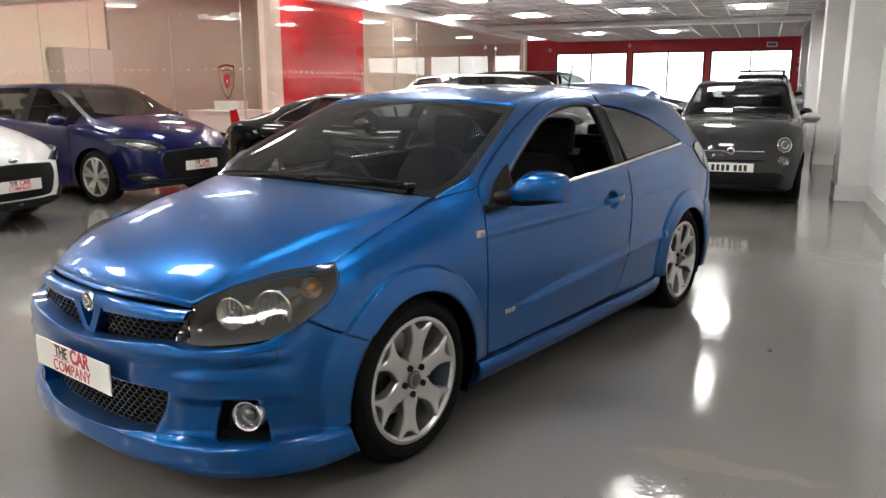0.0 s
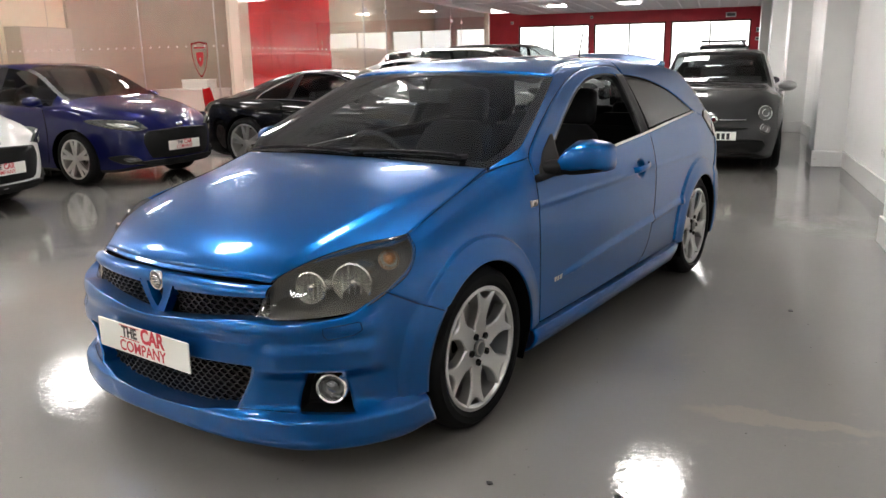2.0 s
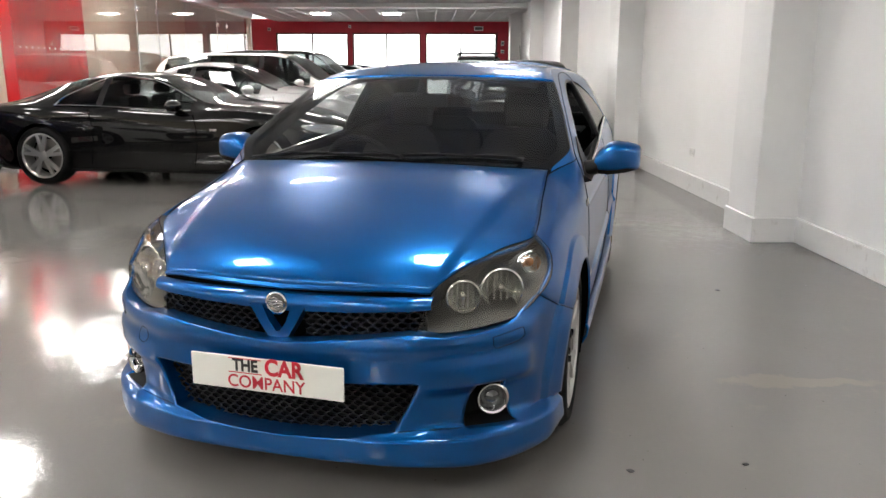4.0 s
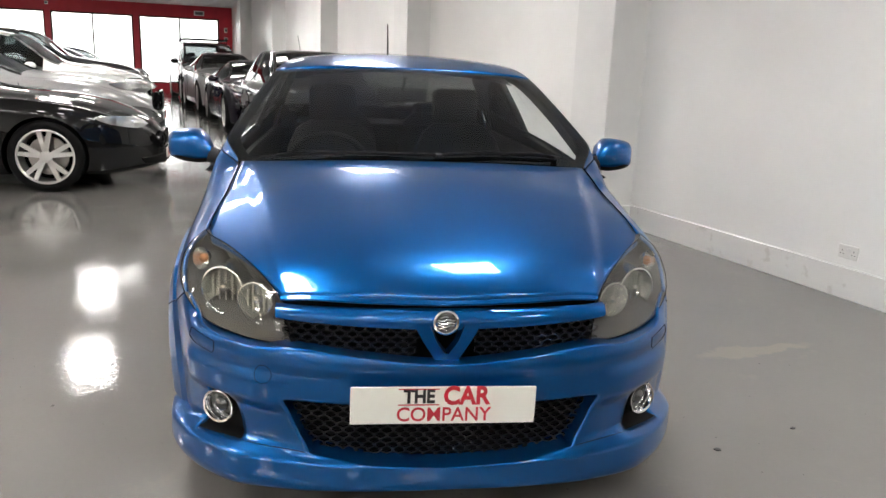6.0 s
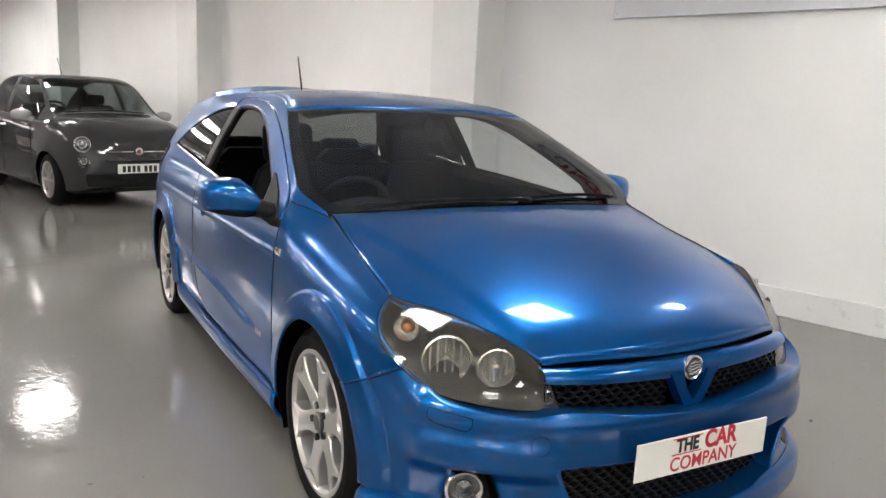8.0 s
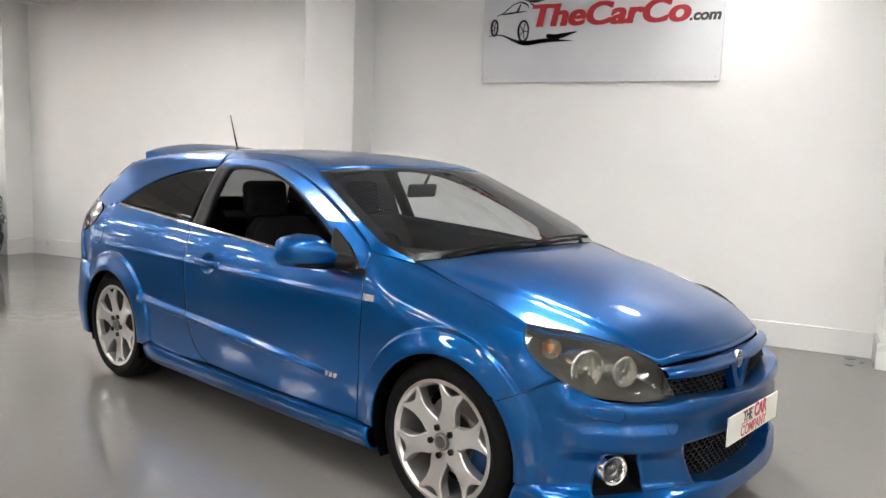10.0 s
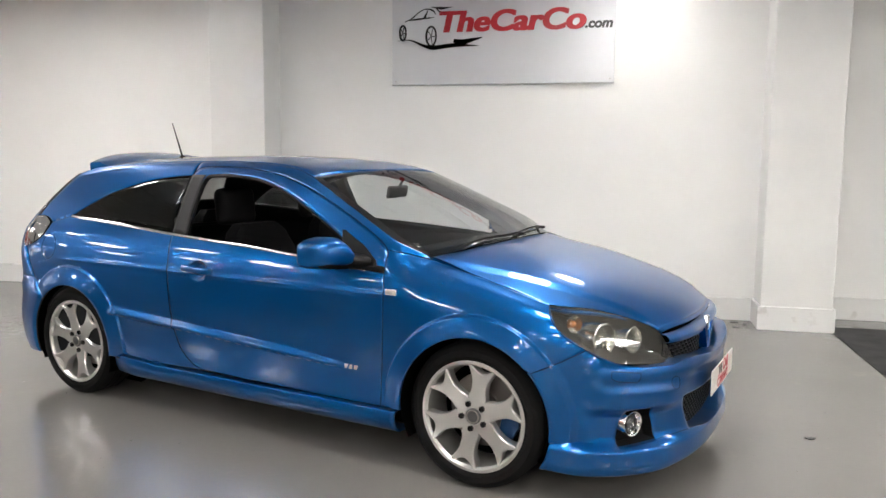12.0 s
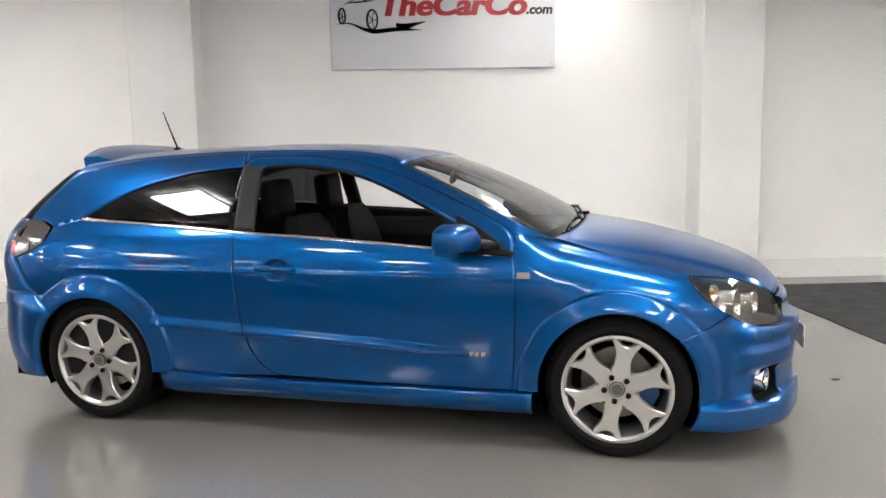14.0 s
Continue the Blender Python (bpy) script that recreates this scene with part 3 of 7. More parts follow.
            build_wheel(R, spec.get("rim", R - 0.09), spec.get("tw", 0.22), spec["spokes"], spec["spoke"], root, mw)
    return root, zc, zs, P


def spec_focus(paint):
    return dict(paint=paint, plan=([-2.15, -2.08, -1.8, -1.3, 0, 0.9, 1.4, 1.75, 1.95, 2.1, 2.2], [0.6, 0.74, 0.84, 0.895, 0.9, 0.895, 0.875, 0.82, 0.74, 0.58, 0.3]),
                top=([-2.15, -2.1, -1.9, -1.75, -1.0, -0.1, 0.35, 1.2, 1.6, 2.0, 2.12, 2.2], [0.75, 0.98, 1.25, 1.36, 1.46, 1.47, 1.42, 1.04, 0.96, 0.84, 0.76, 0.62]),
                belt=([-2.15, -1.7, -0.5, 0.6, 1.1, 1.6, 2.0, 2.2], [0.72, 1.06, 1.0, 0.93, 0.95, 0.86, 0.72, 0.56]),
                roofw=([-2.15, -1.7, -1.0, 0, 0.4, 1.2, 1.6, 2.2], [0.5, 0.58, 0.6, 0.62, 0.62, 0.74, 0.70, 0.2]),
                screen=(0.36, 1.2), rear=(-2.08, -1.72), side=(-1.55, 0.95), pillars=(-0.05, -0.9), wheels=(1.324, -1.324), R=0.325, rim=0.235, tw=0.235,
                spokes=5, spoke=flat_spoke(0.055, 0.05, fork=0.045))


def spec_coupe(paint):
    return dict(paint=paint, plan=([-2.4, -2.3, -2.0, -1.38, 0, 0.9, 1.4, 1.8, 2.1, 2.28, 2.38], [0.6, 0.74, 0.86, 0.93, 0.91, 0.91, 0.92, 0.85, 0.72, 0.5, 0.25]),
                top=([-2.4, -2.3, -2.0, -1.6, -0.98, -0.5, -0.12, 0.74, 1.4, 2.0, 2.25, 2.38], [0.8, 0.93, 0.985, 1.09, 1.27, 1.325, 1.295, 0.985, 0.925, 0.78, 0.66, 0.52]),
                belt=([-2.4, -1.9, -1.0, 0.5, 1.0, 1.6, 2.1, 2.38], [0.78, 0.93, 0.93, 0.88, 0.9, 0.84, 0.68, 0.48]),
                roofw=([-2.4, -1.7, -0.9, -0.2, 0.1, 0.78, 1.6, 2.38], [0.5, 0.6, 0.54, 0.55, 0.58, 0.72, 0.7, 0.15]),
                screen=(-0.10, 0.74), rear=(-1.75, -1.02), side=(-1.18, 0.52), arch=0.55, pillars=(-0.62,), wheels=(1.376, -1.376), R=0.35, rim=0.262, tw=0.25,
                spokes=5, spoke=flat_spoke(0.05, 0.04, fork=0.05))


def spec_mini(paint):
    return dict(paint=paint, plan=([-1.76, -1.7, -1.5, -1.15, 0, 0.7, 1.15, 1.45, 1.65, 1.76, 1.81], [0.5, 0.66, 0.76, 0.81, 0.81, 0.81, 0.79, 0.73, 0.62, 0.46, 0.25]),
                top=([-1.76, -1.7, -1.55, -1.2, -0.6, 0.05, 0.3, 0.95, 1.3, 1.6, 1.74, 1.81], [0.7, 0.95, 1.2, 1.42, 1.485, 1.48, 1.44, 1.05, 0.99, 0.88, 0.76, 0.6]),
                belt=([-1.76, -1.4, 0, 0.7, 1.1, 1.5, 1.81], [0.72, 1.0, 0.96, 0.93, 0.93, 0.82, 0.56]),
                roofw=([-1.76, -1.4, -0.8, 0, 0.3, 0.95, 1.3, 1.81], [0.4, 0.52, 0.56, 0.57, 0.57, 0.66, 0.64, 0.2]),
                screen=(0.3, 0.95), rear=(-1.66, -1.28), side=(-1.3, 0.75), pillars=(-0.35,), wheels=(1.15, -1.15), R=0.29, rim=0.205, tw=0.195,
                spokes=8, spoke=flat_spoke(0.03, 0.028, pitch=8))


def spec_suv(paint):
    return dict(paint=paint, plan=([-2.35, -2.3, -2.1, -1.45, 0, 1.0, 1.45, 1.9, 2.2, 2.35, 2.42], [0.75, 0.85, 0.92, 0.96, 0.96, 0.96, 0.95, 0.9, 0.8, 0.62, 0.4]),
                top=([-2.35, -2.3, -2.15, -1.9, -1.0, 0.0, 0.35, 1.05, 1.6, 2.1, 2.3, 2.42], [0.9, 1.2, 1.55, 1.7, 1.76, 1.75, 1.70, 1.25, 1.18, 1.08, 0.98, 0.75]),
                belt=([-2.35, -1.9, 0, 0.8, 1.2, 1.8, 2.2, 2.42], [0.95, 1.18, 1.14, 1.1, 1.12, 1.06, 0.92, 0.66]),
                roofw=([-2.35, -1.9, -1.0, 0, 0.4, 1.1, 1.6, 2.42], [0.62, 0.66, 0.68, 0.69, 0.69, 0.78, 0.78, 0.3]),
                screen=(0.36, 1.05), rear=(-2.28, -1.95), side=(-2.0, 0.85), pillars=(-0.1, -1.1), wheels=(1.45, -1.45), R=0.37, rim=0.26, tw=0.255,
                spokes=5, spoke=flat_spoke(0.05, 0.045, fork=0.05))


# ---------------------------------------------------------------- the blue three-door hatchback
# own axes: x ahead, y to its left, z up; the origin lies on the floor midway between the axles
AX, WR = 1.307, 0.318               # half wheelbase, tyre radius
_P = spline([-2.13, -2.11, -2.05, -1.95, -1.8, -1.6, -1.3, -0.8, 0, 0.7, 1.0, 1.3, 1.5, 1.62, 1.75, 1.86, 1.96],
            [0.40, 0.56, 0.68, 0.76, 0.82, 0.85, 0.862, 0.864, 0.868, 0.864, 0.86, 0.856, 0.852, 0.838, 0.797, 0.738, 0.65])
_SD = spline([0.12, 0.2, 0.3, 0.45, 0.6, 0.75, 0.83, 0.9, 0.95, 1.0, 1.1, 1.2, 1.3, 1.34, 1.37, 1.40],
             [-0.05, -0.022, -0.008, 0.0, 0.002, -0.004, -0.014, -0.030, -0.046, -0.072, -0.122, -0.178, -0.242, -0.278, -0.322, -0.40])
_ZH = spline([0.7, 0.85, 1.0, 1.3, 1.6, 1.8], [1.03, 1.0, 0.958, 0.886, 0.812, 0.75])
_YH = spline([0.7, 1.0, 1.3, 1.6, 1.8], [0.69, 0.70, 0.715, 0.738, 0.73])
_SF = spline([-0.1, 0.0, 0.03, 0.07, 0.13, 0.2, 0.3, 0.9], [-1.35, -1.0, -0.60, -0.32, -0.12, -0.03, 0.0, 0.0])
_RZ0 = spline([-0.98, 0.70], [0.525, 0.437])


def arch_bump(x, z):
    b = 0.0
    for cx, ro in ((AX, 0.436), (-AX, 0.446)):
        r = math.hypot(x - cx, z - WR)
        if r < ro + 0.02:
            b = max(b, 0.013 * smooth01(ro + 0.003, ro - 0.008, r) + 0.016 * smooth01(ro, 0.335, r))
    return b


def side_y(x, z):
    """Half the width of the body at a place seen from the side."""
    p = _P(x)
    door = _SD(z)
    t = _ZH(x) - z
    fend = _SF(t) * (p - _YH(x)) + (_SD(z) if z < 0.45 else 0)
    k = smooth01(0.84, 1.06, x)
    y = p + door * (1 - k) + fend * k
    if -1.0 < x < 0.72 and 0.4 < z < 0.62:
        z0 = _RZ0(x)
        top = z0 + 0.052 - 0.02 * smooth01(0.2, 0.7, x)
        e = smooth01(-0.98, -0.93, x) * smooth01(0.68, 0.5, x)
        y += 0.014 * e * smooth01(top, z0 + 0.012, z) * smooth01(z0 - 0.003, z0 + 0.003, z)
    y += 0.004 * math.exp(-((z - 0.80) / 0.012) ** 2) * smooth01(-1.5, -1.2, x) * smooth01(1.0, 0.8, x)
    r = math.hypot((x + 0.285) / 0.060, (z - 0.816) / 0.050)
    if r < 1.1:
        y -= 0.026 * smooth01(1.06, 0.62, r)
    return y + arch_bump(x, z)


def poly_at(pts, n):
    """n + 1 points at even steps along a line of points."""
    pts = np.array(pts, float)
    d = np.r_[0, np.cumsum(np.linalg.norm(np.diff(pts, axis=0), axis=1))]
    s = np.linspace(0, d[-1], n + 1)
    return np.stack([np.interp(s, d, pts[:, k]) for k in range(pts.shape[1])], 1)


def curve(pts, n=12):
    """A smooth line through the points."""
    pts = [np.array(p, float) for p in pts]
    q = [2 * pts[0] - pts[1]] + pts + [2 * pts[-1] - pts[-2]]
    out = []
    for i in range(1, len(q) - 2):
        for k in range(n):
            t = k / n
            out.append(0.5 * (2 * q[i] + (q[i + 1] - q[i - 1]) * t + (2 * q[i - 1] - 5 * q[i] + 4 * q[i + 1] - q[i + 2]) * t * t + (3 * q[i] - q[i - 1] - 3 * q[i + 1] + q[i + 2]) * t ** 3))
    out.append(q[-2])
    return np.array(out)


def coons(bottom, top, left, right, nu, nv):
    """A net spanned between four lines."""
    b, t, l, r = poly_at(bottom, nu), poly_at(top, nu), poly_at(left, nv), poly_at(right, nv)
    u, v = np.linspace(0, 1, nu + 1)[None, :, None], np.linspace(0, 1, nv + 1)[:, None, None]
    c = (1 - v) * b[None] + v * t[None] + (1 - u) * l[:, None] + u * r[:, None]
    return c - ((1 - u) * (1 - v) * b[0] + u * (1 - v) * b[-1] + (1 - u) * v * t[0] + u * v * t[-1])


def ruled(a, b, nu, nv):
    a, b = poly_at(a, nu), poly_at(b, nu)
    v = np.linspace(0, 1, nv + 1)[:, None, None]
    return (1 - v) * a[None] + v * b[None]


def sheet(bm, P, out, thick=0.0):
    """A net of points as faces that look along out(point); a thick sheet is folded inwards at its rim."""
    P = np.asarray(P)
    V = [[bm.verts.new(p) for p in row] for row in P]
    fs = []
    for a, b in zip(V, V[1:]):
        for k in range(len(a) - 1):
            q = [a[k], a[k + 1], b[k + 1], b[k]]
            if (q[0].co - q[2].co).cross(q[1].co - q[3].co).length > 1e-10:
                fs.append(bm.faces.new(q))
    d = 0.0
    for f in fs:
        f.normal_update()
        d += f.normal.dot(out(f.calc_center_median())) * f.calc_area()
    if d < 0:
        bmesh.ops.reverse_faces(bm, faces=fs)
    return fs


def hero_part(name, nets, material, parent, side=0, thick=0.012, label="", out=None, weld=True, lining=False):
    """A panel from nets given for the car's left half. side 1 or -1: one flank; 0: both halves joined."""
    bm = bmesh.new()
    for P in nets:
        P = np.asarray(P, float)
        for s in ((1, -1) if side == 0 else (side,)):
            o = out or (lambda c: Vector((c.x * 0.4, c.y * 1.6, (c.z - 0.55) * 1.2)))
            sheet(bm, P * np.array((1, s, 1)), o)
    if weld:
        bmesh.ops.remove_doubles(bm, verts=bm.verts, dist=0.0008)
    me = bpy.data.meshes.new(name)
    bm.to_mesh(me)
    bm.free()
    me.materials.append(material)
    me.shade_smooth()
    me.set_sharp_from_angle(angle=radians(40))
    ob = new(name, me)
    ob.parent = parent
    if label:
        tagged(ob, label)
    if thick:
        sd = ob.modifiers.new("fold", "SOLIDIFY")
        sd.thickness, sd.offset, sd.use_even_offset = thick, -1, False
        if lining:
            me.materials.append(M["cabin"])
            sd.material_offset = 1
            sd.material_offset_rim = 1
    return ob


def on_side(net, lift=0.0):
    net = np.asarray(net)
    out = np.zeros(net.shape[:-1] + (3,))
    for i in np.ndindex(net.shape[:-1]):
        x, z = net[i]
        out[i] = (x, side_y(x, z) + lift, z)
    return out


def gap(name, pts, parent, r=0.0016, material=None):
    bm = bmesh.new()
    add_tube(bm, [tuple(p) for p in pts], r, 6)
    return part(name, bm, material or M["void"], parent)


def polar(cx, cz, rin, outer, a0, a1, n, m, power=1.0):
    """A net round a wheel from its arch out to a line of points, along rays."""
    o = np.array(outer, float)
    oa = np.unwrap(np.arctan2(o[:, 1] - cz, o[:, 0] - cx))
    oa = oa + (2 * math.pi if oa.mean() < 0 else 0)
    order = np.argsort(oa)
    oa, o = oa[order], o[order]
    angs = np.unique(np.r_[np.linspace(a0, a1, n), oa[(oa > a0) & (oa < a1)]])
    px, pz = np.interp(angs, oa, o[:, 0]), np.interp(angs, oa, o[:, 1])
    net = []
    for j in range(m + 1):
        t = (j / m) ** power
        ix, iz = cx + rin * np.cos(angs), cz + rin * np.sin(angs)
        net.append(np.stack([ix + (px - ix) * t, iz + (pz - iz) * t], 1))
    return np.array(net)


# nose: the plan line of the bumper and how far each height stands out from it
_BX = [2.14, 2.135, 2.105, 2.05, 1.96, 1.86, 1.75, 1.62, 1.5]
_BY = [0.0, 0.2, 0.4, 0.53, 0.65, 0.738, 0.797, 0.838, 0.852]
_BS = np.r_[0, np.cumsum(np.hypot(np.diff(_BX), np.diff(_BY)))]
_bx, _by = spline(_BS, _BX), spline(_BS, _BY)
_BD = spline([0.13, 0.15, 0.19, 0.245, 0.262, 0.30, 0.36, 0.43, 0.50, 0.545, 0.575, 0.60, 0.65, 0.70],
             [-0.01, 0.012, 0.022, 0.020, 0.004, -0.006, -0.004, 0.0, 0.004, 0.014, 0.008, -0.012, -0.045, -0.065])


def nose(s, z, lift=0.0):
    x, y = _bx(s), _by(s)
    e = 0.004
    tx, ty = _bx(s + e) - _bx(max(s - e, 0)), _by(s + e) - _by(max(s - e, 0))
    n = math.hypot(tx, ty)
    d = _BD(z) + lift
    d *= 1 - 0.5 * smooth01(0.95, 1.1, s) if z > 0.27 else 1
    d += 0.024 * smooth01(0.276, 0.255, z) * smooth01(0.42, 0.66, s) * smooth01(1.08, 0.92, s)
    d += (0.020 * smooth01(0.385, 0.425, z) * smooth01(0.53, 0.47, z) - 0.010 * smooth01(0.40, 0.37, z) * smooth01(0.27, 0.29, z)) * smooth01(0.40, 0.56, s) * smooth01(0.98, 0.84, s)
    px, py = x + d * ty / n, y - d * tx / n
    if s > 0.82 and z > 0.27:
        k = smooth01(0.82, 0.94, s)
        py += k * (side_y(px, z) - py)
    return (px, max(py, 0.0) if s > 0 else 0.0, z)


def s_of_x(x):
    lo, hi = 0.7, 1.2
    for _ in range(30):
        m = (lo + hi) / 2
        lo, hi = (m, hi) if _bx(m) > x else (lo, m)
    return lo


def arch_end(z):
    return s_of_x(AX + math.sqrt(max(0.347 ** 2 - (z - WR) ** 2, 0.02)))


_ZT = spline([0.0, 0.06, 0.24, 0.445, 0.55, 0.66, 0.78, 0.87, 0.90, 0.93, 0.98, 1.03, 1.08, 1.13], [0.552, 0.555, 0.572, 0.588, 0.577, 0.580, 0.594, 0.630, 0.650, 0.651, 0.627, 0.602, 0.577, 0.554])
_ZA = spline([0.0, 0.46, 0.60, 0.72, 0.84, 1.1], [0.425, 0.43, 0.412, 0.408, 0.392, 0.40])
_ZB = spline([0.0, 0.1, 0.22, 0.34, 0.45, 0.60, 0.84, 1.1], [0.243, 0.246, 0.253, 0.268, 0.278, 0.274, 0.262, 0.255])
_ZL = spline([0.0, 0.25, 0.45, 0.80, 0.95, 1.1], [0.172, 0.170, 0.160, 0.145, 0.148, 0.155])
_IE = spline([0.2, 0.27, 0.33, 0.38, 0.43, 0.6], [0.37, 0.385, 0.42, 0.445, 0.462, 0.47])
_FI = spline([0.1, 0.262, 0.33, 0.41, 0.6], [0.60, 0.61, 0.62, 0.645, 0.65])
_FO = spline([0.1, 0.246, 0.33, 0.40, 0.6], [0.795, 0.79, 0.78, 0.755, 0.755])


def bumper_block(c, r, nu, nv):
    S = [lambda z: 0.0, _IE, _FI, _FO, arch_end]
    Z = [_ZT, _ZA, _ZB, _ZL]
    net = []
    for j in range(nv + 1):
        row = []
        for i in range(nu + 1):
            u, v, z = i / nu, j / nv, 0.4
            for _ in range(12):
                s = S[c](z) * (1 - u) + S[c + 1](z) * u
                z = Z[r](s) * (1 - v) + Z[r + 1](s) * v
            row.append(nose(s, z))
        net.append(row)
    return np.array(net)


def hex_grille(parent, inside, to3d, cell, material, name="grille", depth=0.010, wall=0.24):
    bm = bmesh.new()
    h = cell * 0.866
    for j in range(-14, 15):
        for i in range(-40, 41):
            cy, cz = (i + 0.5 * (j % 2)) * cell * 1.25, j * h * 0.62
            if not inside(cy, cz):
                continue
            ang = [math.pi / 6 + k * math.pi / 3 for k in range(6)]
            ro = cell * 0.64
            ring = []
            for rr, dd in ((ro, -depth), (ro, 0.0), (ro * (1 - wall), 0.0), (ro * (1 - wall) * 0.96, -depth)):
                ring.append([bm.verts.new(to3d(cy + rr * math.cos(a) * 1.12, cz + rr * math.sin(a) * 0.72, dd)) for a in ang])
            for a, b in zip(ring, ring[1:]):
                for k in range(6):
                    bm.faces.new((a[k], a[(k + 1) % 6], b[(k + 1) % 6], b[k]))
    return part(name, bm, material, parent, "black honeycomb mesh", False)


def snow_spoke(bm, k, rim, h, rx):
    """One of six forked spokes with rounded windows between them."""
    a = 2 * math.pi * k / 6 + radians(30)
    if k == 0:
        add_lathe(bm, [(0.0, h - 0.018), (0.030, h - 0.018), (0.033, h - 0.022), (0.045, h - 0.024), (0.078, h - 0.020), (0.085, h - 0.03), (0.085, h - 0.06)], 36, rx)
    half = [(0.040, 0.030), (0.085, 0.043), (0.098, 0.038), (0.12, 0.034), (0.15, 0.035), (0.172, 0.041), (0.19, 0.050), (0.21, 0.062), (rim - 0.006, 0.076), (rim - 0.003, 0.060), (0.216, 0.042), (0.200, 0.020), (0.195, 0.007)]
    poly = [(r, -w) for r, w in half] + [(r, w) for r, w in half[::-1]]
    n = len(poly)
    lo = h - 0.055
    def top(r):
        return h - 0.021 + 0.012 * smooth01(0.07, 0.2, r) + 0.003 * smooth01(0.2, rim, r)
    T = Matrix.Rotation(a, 4, "Z")
    ins = []
    for i in range(n):
        p, q, o = Vector(poly[i - 1]), Vector(poly[(i + 1) % n]), Vector(poly[i])
        t = (q - p).normalized()
        ins.append(o + Vector((-t.y, t.x)) * 0.0045)
    rings = [[(x, y, lo) for x, y in poly], [(x, y, top(x) - 0.005) for x, y in poly], [(p.x, p.y, top(p.x)) for p in ins]]
    V = [[bm.verts.new(rx @ T @ Vector(p)) for p in r] for r in rings]
    for u, v in zip(V, V[1:]):
        for i in range(n):
            bm.faces.new((u[i], u[(i + 1) % n], v[(i + 1) % n], v[i]))
    bm.faces.new(V[2])


def hero_wheel(parent, m, front):
    wh = build_wheel(WR, 0.238, 0.225, 6, snow_spoke, parent, m)
    rx = Matrix.Rotation(radians(90), 4, "X")
    h = 0.1125
    bm = bmesh.new()
    add_lathe(bm, [(0.0, h - 0.010), (0.027, h - 0.010), (0.035, h - 0.014), (0.035, h - 0.022)], 32, rx)
    cap = part("centre_cap", bm, M["alloy_dark"], wh, "dark centre cap with a plain badge")
    bm = bmesh.new()
    add_lathe(bm, [(0.024, h - 0.0095), (0.027, h - 0.0075), (0.030, h - 0.0095), (0.030, h - 0.012)], 32, rx)
    part("cap_ring", bm, M["disc"], wh)
    for k in range(5):
        bm = bmesh.new()
        t = radians(90 + 72 * k + 36)
        add_cyl(bm, 0.0135, 0.016, rx @ Matrix.Translation((0.056 * math.cos(t), 0.056 * math.sin(t), h - 0.018)), 6)
        part("wheel_bolt", bm, M["gloss_black"], wh)
    bm = bmesh.new()
    pts = [(0.115, -26), (0.178, -24), (0.186, 0), (0.178, 24), (0.115, 26)]
    poly = [(r * math.cos(radians(t)), r * math.sin(radians(t))) for r, t in pts]
    sgn = 1 if front else -1
    add_prism(bm, poly, -0.005, 0.028, rx @ Matrix.Rotation(radians(0 if sgn > 0 else 180), 4, "Z"))
    if front:
        part("brake_calliper", bm, M["calliper"], wh, "blue painted brake calliper", False)
    else:
        bm.free()
    return wh


